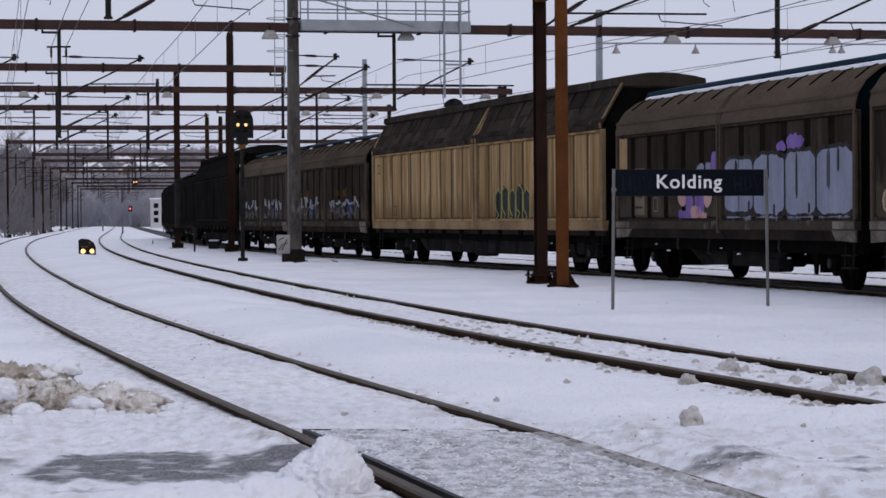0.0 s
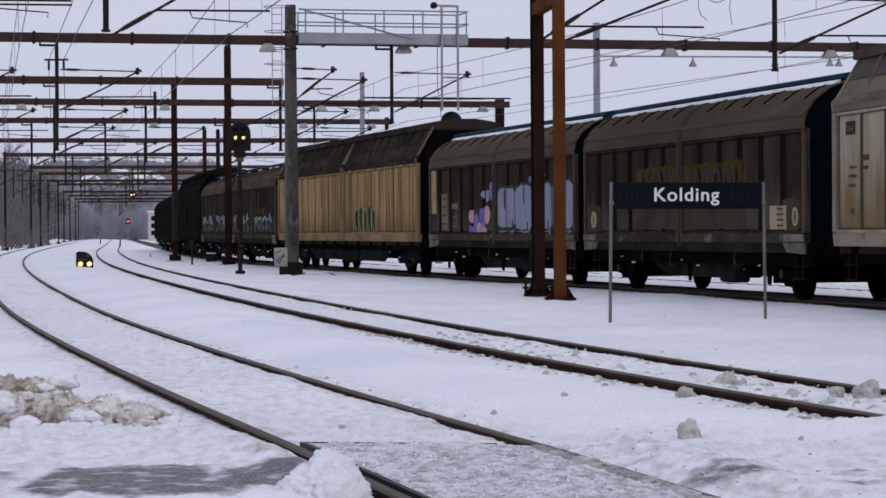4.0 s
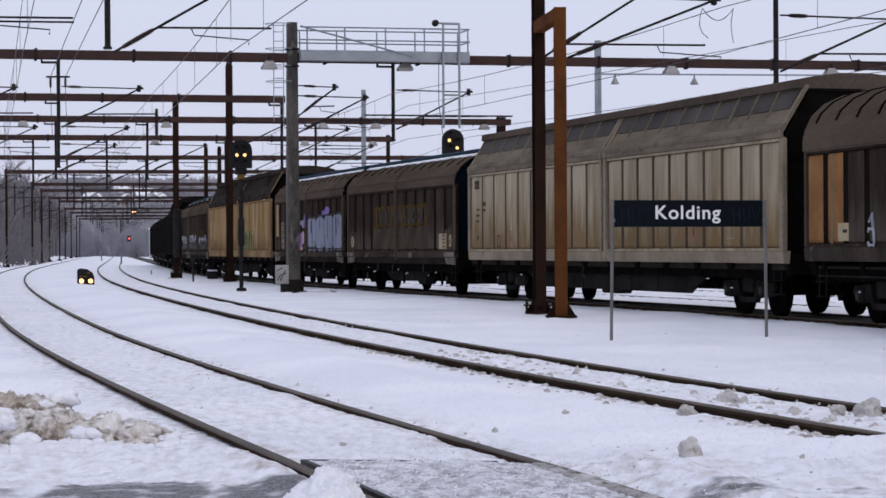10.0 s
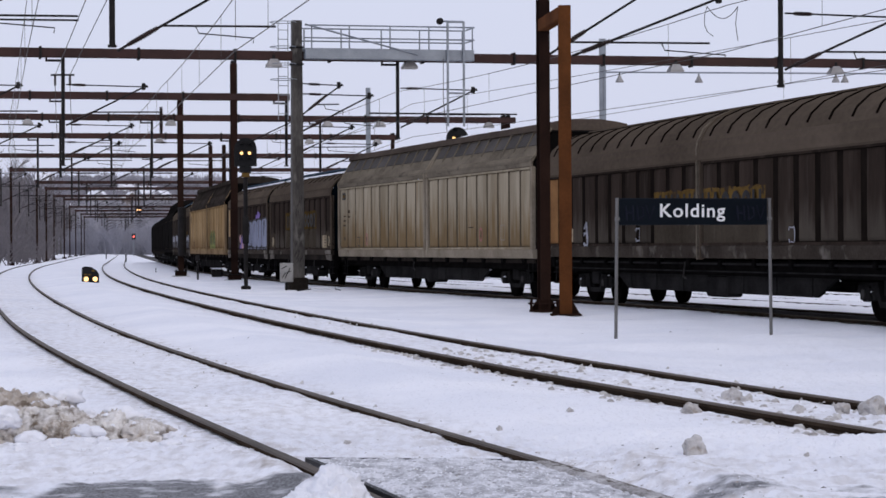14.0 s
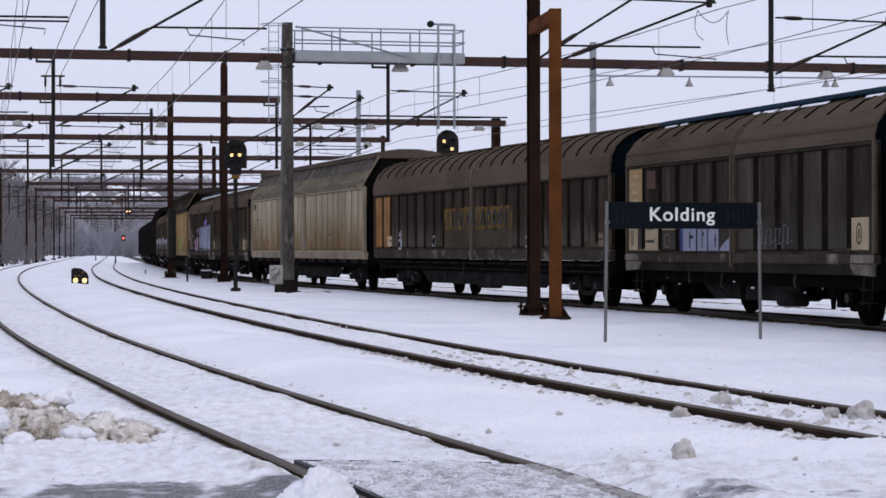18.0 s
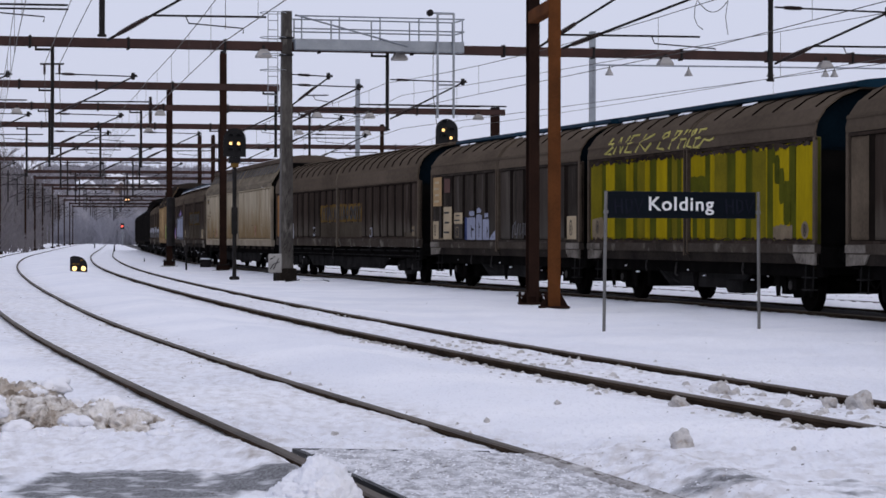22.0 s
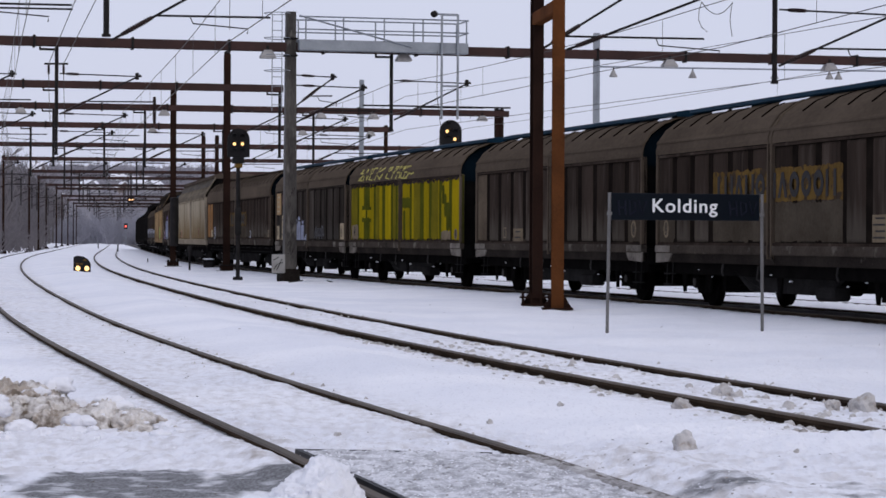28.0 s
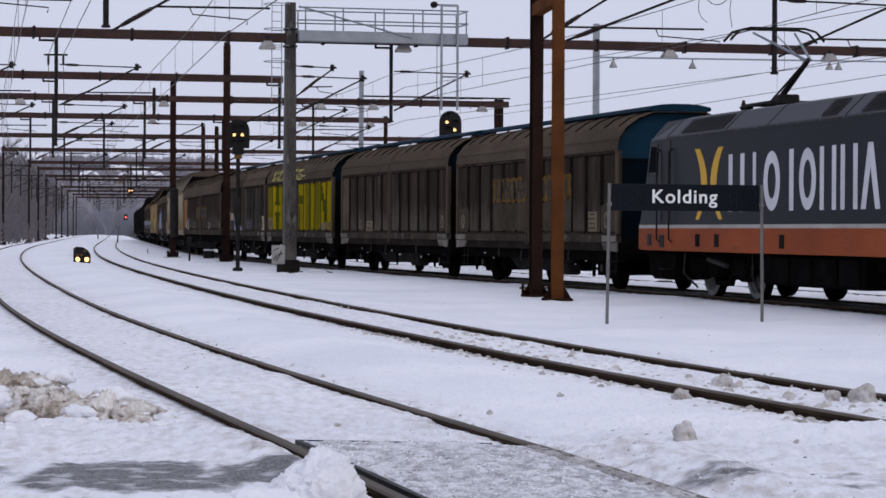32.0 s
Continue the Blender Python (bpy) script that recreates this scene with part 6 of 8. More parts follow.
def blue_spray(d):
    coat("plate", d[0], 5.85, 6.5, 1.75, 2.93, FADEDPLATE, "faded yellowish panel with marks", rough=0.01)
    lined_plate(d, 4.66, 5.42, 1.31, 2.28, CHALK2, 4)
    coat("plate", d[0], 3.58, 4.28, 1.86, 2.0, CHALK2, "small pale plate", rough=0.01)
    frame_mark(d[0], 3.92, 1.52, 0.15, CHALK2)
    for x0, x1, z0, z1, m, sh in ((2.0, 2.5, 1.48, 1.82, PINK, "round"), (1.55, 2.1, 1.2, 1.68, VIOLET, "soft"), (0.95, 1.45, 1.32, 1.86, VIOLET, "soft"), (0.42, 1.0, 1.44, 1.90, PINK, "round"), (1.2, 1.7, 1.2, 1.5, PINK, "round"), (0.75, 1.25, 1.18, 1.36, PINK, "soft"), (2.1, 2.45, 1.18, 1.4, VIOLET, "soft"), (0.14, 0.5, 2.05, 2.5, VIOLET, "round"), (0.95, 1.35, 2.1, 2.3, SPRAY, "round"), (0.5, 0.8, 2.0, 2.3, SPRAY, "soft")):
        coat("sprayed_patch", d[0], x0, x1, z0, z1, m, shape=sh, rough=0.04, off=0.003 + 0.001 * (m is PINK), seed=x0)
    for i, (x1, x0, z1) in enumerate(((-0.30, -1.80, 2.32), (-1.86, -3.30, 2.36), (-3.38, -4.86, 2.38), (-4.94, -6.5, 2.40))):
        coat("letter_outline", d[1], x0 - 0.08, x1 + 0.08, 1.20, z1 + 0.07, INK, "black sprayed outline", "soft", 0.03, 0.002, i)
        coat("pale_letter", d[1], x0, x1, 1.30 if i else 1.36, z1, SPRAY, "pale blue sprayed letter shape", "soft", 0.03, 0.005, i)
        coat("pale_letter", d[1], x0 + 0.1, x1 - 0.1, 1.20, 1.26, SPRAY, rough=0.03, off=0.006, seed=i)
    for x, z0, z1 in ((-0.9, 1.8, 2.32), (-2.6, 1.9, 2.36), (-4.0, 1.55, 2.38), (-5.4, 1.7, 2.4), (-5.9, 2.0, 2.4), (-2.9, 1.30, 1.48), (-1.6, 1.34, 1.55), (-4.5, 1.30, 1.5)):
        coat("drip", d[1], x - 0.05, x + 0.05, z0, z1, INK, shape="soft", rough=0.03, off=0.008, seed=x)
    coat("sprayed_patch", d[1], -4.3, -3.4, 2.44, 2.70, VIOLET, "violet sprayed cloud", "round", 0.05)
    coat("sprayed_patch", d[1], -3.4, -3.0, 2.42, 2.56, VIOLET, shape="round", rough=0.05)


def scrawls(d, kind):
    rnd = random.Random(3 + kind)
    for k in (0, 1):
        xx = door_left(d[k])
        if kind == 0:
            for i in range(2):
                coat("yellow_smear", d[k], xx - 2.2 - 1.4 * i, xx - 1.5 - 1.4 * i, 1.95, 2.25, OCHREDK, shape="round", rough=0.08, seed=i)
            coat("violet_smear", d[k], xx - 4.4, xx - 3.7, 1.3, 1.9, DEEPBLUE, shape="round", rough=0.08)
        for i in range(5):
            a = xx - 0.9 - 0.98 * i
            for j in range(2):
                z = 1.3 + 0.32 * j
                pts = [(a - 0.16 * q + 0.1 * rnd.uniform(-1, 1), PY + 0.012, z + 0.42 * rnd.random()) for q in range(5)]
                part("scrawl", Geo().path(pts, 0.026, 4), SILVER if j else SILVERDK, d[k], "white scrawl")


CARS = build_train()


def car_pose(s, half):
    a, b = TRACK_C.at(s + half), TRACK_C.at(s - half)
    c, d = (a + b) / 2, a - b
    return Matrix.Translation(c) @ Matrix.Rotation(math.atan2(d.y, d.x), 4, "Z")


def gone(t):
    """Metres that the train has run at t."""
    return MOVE[0] * t + MOVE[1] * t * t + MOVE[2] * t**3


def motions():
    for car, s, half in CARS:
        walk(car, [(t, car_pose(s + gone(t), half)) for t in np.arange(0, 32.5, 1.0).tolist()])
    step = 32 / 256
    for w, at, r in TURNING:
        walk(w, [(k * step, Matrix.Translation(at) @ Matrix.Rotation(gone(k * step) / r, 4, "Y")) for k in range(257)])

# ---------------------------------------------------------------- overhead line: portals, masts, arms
def h_post(z0, z1, w=0.26, d=0.24, t=0.03):
    """A rolled H section standing on end."""
    a, b = w / 2, d / 2
    prof = [(-a, -b), (a, -b), (a, -b + t), (t / 2, -b + t), (t / 2, b - t), (a, b - t), (a, b), (-a, b), (-a, b - t), (-t / 2, b - t), (-t / 2, -b + t), (-a, -b + t)]
    return Geo().prism(prof, z0, z1, "z")


def insulator(parent, p, q, r=0.06):
    """A ribbed rod between two points."""
    p, q = Vector(p), Vector(q)
    d = q - p
    a = d.orthogonal().normalized()
    b = d.normalized().cross(a)
    n, rings = 8, []
    for i in range(13):
        k = 0.72 + 0.28 * math.sin(math.pi * (i + 0.5) / 13) ** 0.5
        rings += [(i / 13, 0.72 * k), ((i + 0.3) / 13, k), ((i + 0.6) / 13, 0.97 * k), ((i + 0.8) / 13, 0.72 * k)]
    v = [p + d * f + r * k * (math.cos(t) * a + math.sin(t) * b) for f, k in rings for t in (2 * math.pi * i / n for i in range(n))]
    m = len(rings)
    f = [(j * n + i, j * n + (i + 1) % n, (j + 1) * n + (i + 1) % n, (j + 1) * n + i) for j in range(m - 1) for i in range(n)]
    g = Geo().add(v, f + [tuple(range(n - 1, -1, -1)), tuple((m - 1) * n + i for i in range(n))])
    return part("insulator", g, PORC, parent, "dark ribbed insulator")


def post_foot(portal, x, y=0.0, w=0.5):
    g = Geo().cbox(x - w * 0.8, x + w * 0.8, y - w * 0.7, y + w * 0.7, -0.4, -0.04, 0.03)
    part("footing", g, CONC, portal, "snow-dusted concrete footing")
    part("foot_block", Geo().cbox(x - 0.26, x + 0.26, y - 0.2, y + 0.2, -0.04, 0.16, 0.03), RUSTDK, portal, "dark rusted foot block")
    g = Geo()
    for a in (-0.22, 0.22):
        for b in (-0.16, 0.16):
            g.tube((x + a, y + b, 0.16), (x + a, y + b, 0.26), 0.025, n=6)
    g.box(x - 0.3, x + 0.3, y - 0.22, y + 0.22, 0.16, 0.19)
    part("base_plate", g, IRON, portal)


def arm(portal, x, z_bot, reach, z_tip=6.2, hung_from=None, y=0.0, reg=0.6, top=True, reg_at=None, plain=False, drop=0.35):
    """A bracket arm that carries the wires: strut and tube with insulators, on a drop tube where it is hung."""
    if hung_from:
        g = Geo().tube((x, y, z_bot - drop), (x, y, hung_from + 0.1), 0.06, n=8)
        g.tube((x, y, z_bot - drop - 0.03), (x, y, z_bot - drop + 0.02), 0.09, n=8)
        g.box(x - 0.55, x + 0.05, y - 0.04, y + 0.04, hung_from - 0.28, hung_from - 0.21)
        g.box(x - 0.55, x - 0.49, y - 0.04, y + 0.04, hung_from - 0.28, hung_from)
        part("drop_tube", g, IRON, portal)
    e = 0.85 / reach
    tip = Vector((x + reach, y, z_tip))
    low, up = Vector((x + 0.1, y, z_bot)), Vector((x + 0.1, y, z_tip + 0.05))
    insulator(portal, low.lerp(tip, e * 0.25), low.lerp(tip, e), 0.058)
    g = Geo().path([low, low.lerp(tip, e * 0.5), tip + Vector((0.12, 0, 0.05))], 0.028, 6)
    part("strut", g, IRON, portal)
    if top:
        insulator(portal, up.lerp(tip, e * 0.25), up.lerp(tip, e * 0.75), 0.05)
        part("top_tube", Geo().path([up, up.lerp(tip, e * 0.5), tip + Vector((0.15, 0, 0))], 0.02, 6), IRON, portal)
    if plain:
        return
    a = Vector((x + 0.05, y, reg_at)) if reg_at else low.lerp(tip, 0.34)
    part("registration_tube", Geo().tube(a, (x + reach + reg, y, a.z + 0.02), 0.022, n=6), IRON, portal)
    part("steady_arm", Geo().path([(x + reach * 0.62, y, a.z - 0.01), (x + reach * 0.62 + 0.06, y, a.z - 0.14), (x + reach + 0.15, y, a.z - 0.22), (x + reach + 0.13, y, a.z - 0.32)], 0.014, 5), IRON, portal)
    g = Geo().cbox(tip.x - 0.06, tip.x + 0.06, y - 0.05, y + 0.05, tip.z - 0.1, tip.z + 0.12, 0.02)
    part("wire_clamp", g, IRON, portal)


def portal(x, y, slope, left, right, posts, z=7.47, mat=RUST, size=0.15, joints=True, label="rust-red steel portal spanning the tracks"):
    """A beam on posts across the tracks; posts: (offset along the beam, top)."""
    p = thing("catenary_portal", label, "catenary portal", Matrix.Translation((x, y, 0)) @ Matrix.Rotation(math.atan(slope), 4, "Z"), "portals over the tracks")
    part("beam", Geo().cbox(left, right, -size * 0.85, size * 0.85, z - size, z + size, 0.03), mat, p)
    if joints:
        n = int((right - left) / 3.1)
        me = shared(("beam_collar", size), lambda: Geo().cbox(-0.04, 0.04, -size - 0.02, size + 0.02, -size - 0.05, size + 0.05, 0.015), IRON)
        for i in range(n):
            part("beam_collar", me, IRON, p, at=(left + 1.2 + i * 3.1, 0, z))
    for o, top in posts:
        part("post", h_post(-0.2, top, 0.26 if top > 7.7 else 0.18), RUSTDK, p, at=(o, 0, 0))
        post_foot(p, o)
        part("post_cap", Geo().cbox(o - 0.12, o + 0.12, -0.12, 0.12, top, top + 0.12, 0.04), IRON, p)
    return p


def flood_lamp(m, size=1.0):
    """A hooded lamp under a beam."""
    t = thing("yard_lamp", "grey enamelled hooded lamp hanging under a beam", "lamp", m, "lamps over the yard")
    s = size
    g = Geo().add([(-0.12 * s, -0.1 * s, 0), (0.12 * s, -0.1 * s, 0), (0.12 * s, 0.1 * s, 0), (-0.12 * s, 0.1 * s, 0), (-0.24 * s, -0.2 * s, -0.20 * s), (0.24 * s, -0.2 * s, -0.20 * s), (0.24 * s, 0.2 * s, -0.20 * s), (-0.24 * s, 0.2 * s, -0.20 * s), (-0.24 * s, -0.2 * s, -0.27 * s), (0.24 * s, -0.2 * s, -0.27 * s), (0.24 * s, 0.2 * s, -0.27 * s), (-0.24 * s, 0.2 * s, -0.27 * s)],
                  [(0, 1, 2, 3), (0, 4, 5, 1), (1, 5, 6, 2), (2, 6, 7, 3), (3, 7, 4, 0), (4, 8, 9, 5), (5, 9, 10, 6), (6, 10, 11, 7), (7, 11, 8, 4), (8, 11, 10, 9)])
    part("hood", g, LAMPGREY, t)
    part("hanger", Geo().cbox(-0.05 * s, 0.05 * s, -0.05 * s, 0.05 * s, 0, 0.14 * s, 0.01), IRON, t)
    return t


def bell_lamp(m):
    t = thing("bell_lamp", "small grey bell-shaped lamp on a stretched tube", "lamp", m, "bell lamps on the cross tube")
    part("shade", Geo().lathe([(0.0, 0.05), (-0.06, 0.08), (-0.16, 0.12), (-0.30, 0.20), (-0.36, 0.21)], (0, 0, 0), "z", 12), LAMPGREY, t, smooth=True)
    part("stem", Geo().tube((0, 0, 0), (0, 0, 0.14), 0.03, n=6), IRON, t)
    return t


# nearest portal: the rusty double mast beside the curve
p0 = portal(2.0, 51.6, 0.25, -14.0, 15.0, [(-13.6, 8.0), (14.6, 8.0)])
part("tall_post", h_post(-0.2, 7.4, 0.22, 0.26), RUSTDK, p0, "dark rusted steel post")
part("short_post", h_post(-0.2, 5.98, 0.24, 0.26), RUSTY, p0, "bright rusted steel post", at=Matrix.Rotation(-math.atan(0.25), 4, "Z") @ Matrix.Translation((0.31, -2.9, 0)))
g = Geo()
g.cbox(-0.11, 0.11, -2.9, -0.05, 5.72, 5.98, 0.02)
part("tie_beam", g, RUSTY, p0, at=Matrix.Rotation(-math.atan(0.25), 4, "Z") @ Matrix.Rotation(math.atan(0.31 / 2.9), 4, "Z"))
for ox, oy in ((0.0, 0.0), (0.31, -2.9)):
    m = Matrix.Rotation(-math.atan(0.25), 4, "Z") @ Matrix.Translation((ox, oy, 0))
    g = Geo().box(-0.30, 0.30, -0.26, 0.26, -0.09, -0.05)
    for a in (-1, 1):
        g.prism([(a * 0.12, -0.05), (a * 0.28, -0.05), (a * 0.12, 0.22)], -0.02, 0.02, "y")
    if oy == 0.0:
        g.box(-0.33, 0.33, -0.2, 0.2, 0.07, 0.10)
        for a in (-0.27, -0.1, 0.1, 0.27):
            g.tube((a, -0.15, -0.05), (a, -0.15, 0.17), 0.03, n=6)
    part("post_base", g, RUSTDK, p0, at=m)
arm(p0, 0.42, 5.2, 3.3, 6.44, y=-0.4, reg=-0.2, reg_at=5.48)
arm(p0, 0.05, 5.25, 2.3, 6.65, y=0.1, top=False, plain=True)
for o in (-8.91, 5.26, -12.89):
    arm(p0, o, 5.2 if o < 0 else 5.0, 2.7, 6.72 if o < 0 else 6.15, 7.47, top=o > 0, drop=0.35 if o > 0 else -0.1, reg_at=5.86 if o < -10 else None)
part("registration_tube", Geo().tube((-12.8, 0.25, 5.80), (-9.55, 0.25, 5.82), 0.02, n=6), IRON, p0)

# second portal with the grey mast and the signal walkway
K1 = (-10.5, 79.1, 0.25)
p1 = portal(*K1, -16.0, 34.0, [(-15.6, 8.2), (33.6, 8.2)])
mx = 5.82
g = Geo().add([(mx + a * w, b * w * 0.9, z) for z, w in ((-0.2, 0.205), (3.6, 0.185), (8.62, 0.155)) for a, b in ((-1, -1), (1, -1), (1, 1), (-1, 1))], [(i + 4 * k, (i + 1) % 4 + 4 * k, (i + 1) % 4 + 4 * k + 4, i + 4 * k + 4) for k in (0, 1) for i in range(4)] + [(8, 9, 10, 11)])
part("mast", g, WOODPOLE, p1, "weathered grey mast with scribbles near its foot")
rnd = random.Random(11)
for i in range(26):
    g = Geo()
    zz = 0.6 + 2.2 * rnd.random()
    xx = mx - 0.15 + 0.22 * rnd.random()
    yy = -0.9 * float(np.interp(zz, (-0.2, 3.6), (0.205, 0.185))) - 0.004
    g.path([(xx, yy, zz), (xx + 0.08 * rnd.random(), yy, zz + 0.1), (xx + 0.1 - 0.1 * rnd.random(), yy, zz + 0.18)], 0.008, 4)
    part("scribble", g, INK, p1)
part("mast_collar", Geo().cbox(mx - 0.30, mx + 0.30, -0.28, 0.28, -0.15, 0.30, 0.04), SILLDK, p1, "dark weathered mast foot")
for z in (7.2, 7.75):
    part("mast_strap", Geo().cbox(mx - 0.20, mx + 0.20, -0.20, 0.20, z - 0.03, z + 0.03, 0.01), IRON, p1)
# walkway
x0, x1 = mx + 0.18, 11.63
w = part("walkway_channel", Geo().cbox(x0, x1, -0.55, -0.30, 7.34, 7.70, 0.02), GALV, p1, "grey steel walkway channel")
part("walkway_deck", Geo().box(x0, x1, -0.30, 0.75, 7.62, 7.67), GALV, p1)
part("walkway_channel", Geo().cbox(x0, x1, 0.75, 0.85, 7.60, 7.80, 0.02), GALV, p1)
for yy in (-0.5, 0.82):
    for z in (8.03, 8.44):
        part("handrail", Geo().tube((x0, yy, z), (x1, yy, z), 0.024, n=6), GALV, p1)
    for f in (0.04, 0.26, 0.50, 0.73, 0.99):
        xx = x0 + f * (x1 - x0)
        part("rail_post", Geo().tube((xx, yy, 7.6), (xx, yy, 8.44), 0.024, n=6), GALV, p1)
g = Geo().tube((x0, -0.56, 8.46), (x0 + 0.66 * (x1 - x0), -0.56, 7.52), 0.028, n=6)
part("stay_rod", g, GALV, p1)
for z in (8.03, 8.44):
    g = Geo().path([(x1, -0.5, z), (x1, 0.82, z)], 0.024, 6)
    part("end_rail", g, GALV, p1)
# caged ladder on the mast
for a in (-0.62, -0.30):
    part("ladder_stile", Geo().tube((mx + a, -0.1, 5.4), (mx + a, -0.1, 8.6), 0.014, n=6), GALV, p1)
me = Geo().tube((-0.62, -0.1, 0), (-0.30, -0.1, 0), 0.013, n=5).mesh("rung", GALV)
for i in range(10):
    part("rung", me, GALV, p1, at=(mx, 0, 5.6 + i * 0.3))
for z in (6.7, 7.2, 7.75, 8.55):
    g = Geo()
    pts = [(mx - 0.46 + 0.42 * math.cos(t), -0.1 + 0.42 * math.sin(t) * 1.1, z) for t in np.linspace(0.1, 2 * math.pi - 0.1, 13)]
    part("cage_hoop", g.path(pts, 0.014, 5), GALV, p1)
arm(p1, mx + 0.1, 5.05, 2.3, 6.2)
arm(p1, mx + 0.15, 5.6, 1.3, 6.55, top=True, reg=0.0, y=0.3)
for px_o in (-1.69, 9.17, -5.64):
    arm(p1, px_o, 5.18, 2.55, 6.42, 7.47)
for o in (5.05, 9.55, 18.72, 24.49):
    flood_lamp(p1.matrix_basis @ Matrix.Translation((o, -0.1, 7.36)))

# third to fifth portals
p2 = portal(-13.4, 101, 0.25, -14.0, 7.12, [(-13.6, 8.2), (4.79, 8.85)])
for o in (-2.17, 6.98, -5.88):
    arm(p2, o, 5.0, 2.75, 6.25, 7.47)
arm(p2, 4.86, 5.4, 2.4, 6.5)
p3 = portal(-15.6, 117.6, 0.25, -14.0, 19.55, [(-13.6, 8.2), (3.0, 8.3), (18.94, 7.6), (19.17, 7.6)])
o = 3.0
part("balance_weight", Geo().lathe([(0, 0.16), (0.02, 0.2), (2.3, 0.2), (2.32, 0.12)], (o + 0.02, -0.34, 0.9), "z", 12), IRON, p3, "stack of tension weights")
for o in (-2.66, 1.65, 9.78):
    arm(p3, o, 5.0, 2.75, 6.25, 7.47)
for o in (-4.19, 2.54, 10.12, 12.72, 18.17):
    flood_lamp(p3.matrix_basis @ Matrix.Translation((o, -0.1, 7.36)))
o = 2.08
insulator(p3, (o, -0.1, 6.7), (o, -0.1, 8.0), 0.10)
part("cross_tube", Geo().tube((12.15, -0.3, 7.75), (19.55, -0.3, 7.75), 0.04, n=6), IRON, p3)
p4 = portal(-18.2, 137, 0.24, -14.0, 15.86, [(-13.6, 8.0), (15.56, 7.6)])
for o in (-4.3, -0.29, 6.29):
    arm(p4, o, 5.0, 2.75, 6.25, 7.47)
for o in (2.35, 10.76, 14.65):
    flood_lamp(p4.matrix_basis @ Matrix.Translation((o, -0.1, 7.36)))
# the rest of the row, into the distance: place, and the offset of the left post
for x, y, left in ((-22.0, 166, -9.6), (-26.0, 196, -8.4), (-31.0, 233, -7.5), (-34.1, 257, -7.4), (-38.9, 293, -7.5), (-41.5, 313, -6.8), (-49.0, 369, -7.1), (-54.0, 407, -6.9), (-59.3, 447, -6.6), (-64.6, 487, -6.6)):
    right = 26.0 if y < 200 else 19.0
    pk = portal(x, y, 0.17 if y < 240 else 0.14, left, right, [(left + 0.14, 7.6), (right - 0.2, 7.6)] + ([(6.2, 8.1), (7.1, 8.1)] if y < 170 else []), size=0.15)
    c = [TRACK_A.at_y(y) - x, TRACK_B.at_y(y) - x, TRACK_C.at_y(y) - x]
    for o in c:
        arm(pk, o - 2.75, 5.0, 2.75, 6.25, 7.47)

# plain grey masts behind the train, and the tube of bell lamps between them
for x, y, top, wd in ((-4.11, 130, 9.6, 0.24), (6.27, 100, 9.6, 0.26)):
    t = thing("steel_mast", "plain galvanised steel mast", "mast", Matrix.Translation((x, y, 0)), "grey masts")
    part("shaft", h_post(-0.2, top, wd, wd), GALV, t)
    part("footing", Geo().cbox(-0.4, 0.4, -0.4, 0.4, -0.4, 0.0, 0.03), CONC, t)
t = thing("lamp_tube", "thin grey tube carrying bell lamps across the sidings", "lamp line")
part("tube", Geo().tube((6.25, 99.6, 8.23), (19.29, 104.0, 8.4), 0.035, n=6), GALV, t)
part("end_mast", h_post(-0.2, 9.0, 0.26, 0.26), GALV, t, at=(19.52, 104, 0))
for px_at in ((6.94, 99.8, 8.17), (10.24, 101.0, 8.22), (13.73, 102.2, 8.28), (16.11, 103.0, 8.33), (16.5, 103.1, 8.33)):
    bell_lamp(Matrix.Translation((px_at[0], px_at[1], px_at[2] - 0.05)) @ Matrix.Diagonal((0.8, 0.8, 0.8, 1)))


# ---------------------------------------------------------------- wires
def overhead(line, y_sup, name_label, shift=0.0, z_c=5.25, z_m=6.2, sag=0.38, near=()):
    t = thing("overhead_line", name_label, "overhead wire", group="wires over the tracks")
    yy = np.array(y_sup, float)
    xs = np.array([line.at_y(y) for y in yy]) + shift + 0.08 * (-1) ** np.arange(len(yy))
    # spans before the first support of the line: their own places
    xs = np.concatenate([[p[0] for p in near], xs])
    yy = np.concatenate([[p[1] for p in near], yy])
    gd = Geo()
    low, high = [], []
    for i in range(len(yy) - 1):
        a, b = Vector((xs[i], yy[i], z_c)), Vector((xs[i + 1], yy[i + 1], z_c))
        n = 8
        for k in range(n):
            f = k / n
            p = a.lerp(b, f)
            low.append(p)
            high.append(Vector((p.x, p.y, z_m - 4 * sag * f * (1 - f) * min(1.0, (b.y - a.y) / 60))))
            if k % 2:
                gd.tube(p, high[-1], 0.006, n=3, caps=False)
    part("contact_wire", Geo().path(low, 0.010, 4), WIRE, t)
    part("carrier_wire", Geo().path(high, 0.010, 4), WIRE, t)
    d = part("dropper_wire", gd, WIRE, t)
    d["kind"] = "stuff"


SUPPORTS = [-40, 5, 51, 79, 101, 118, 138, 168, 199, 236, 260, 296, 316, 372, 410, 450, 490]
overhead(TRACK_A, SUPPORTS[3:], "thin dark overhead wires above a curving track", 0.0, 5.3, 6.4, 0.2, ((-0.6, 8), (-8.6, 51)))
overhead(TRACK_B, SUPPORTS[3:], "thin dark overhead wires above a curving track", 0.0, 5.3, 6.4, 0.2, ((4.3, 8), (-4.35, 51)))
overhead(TRACK_C, SUPPORTS, "thin dark overhead wires above the train")
overhead(TRACK_D, [122, 180, 260, 400], "thin dark overhead wires above a siding", 0.0, 5.25, 6.45, 0.1, ((27.5, 5), (14.31, 44), (-1.25, 90)))
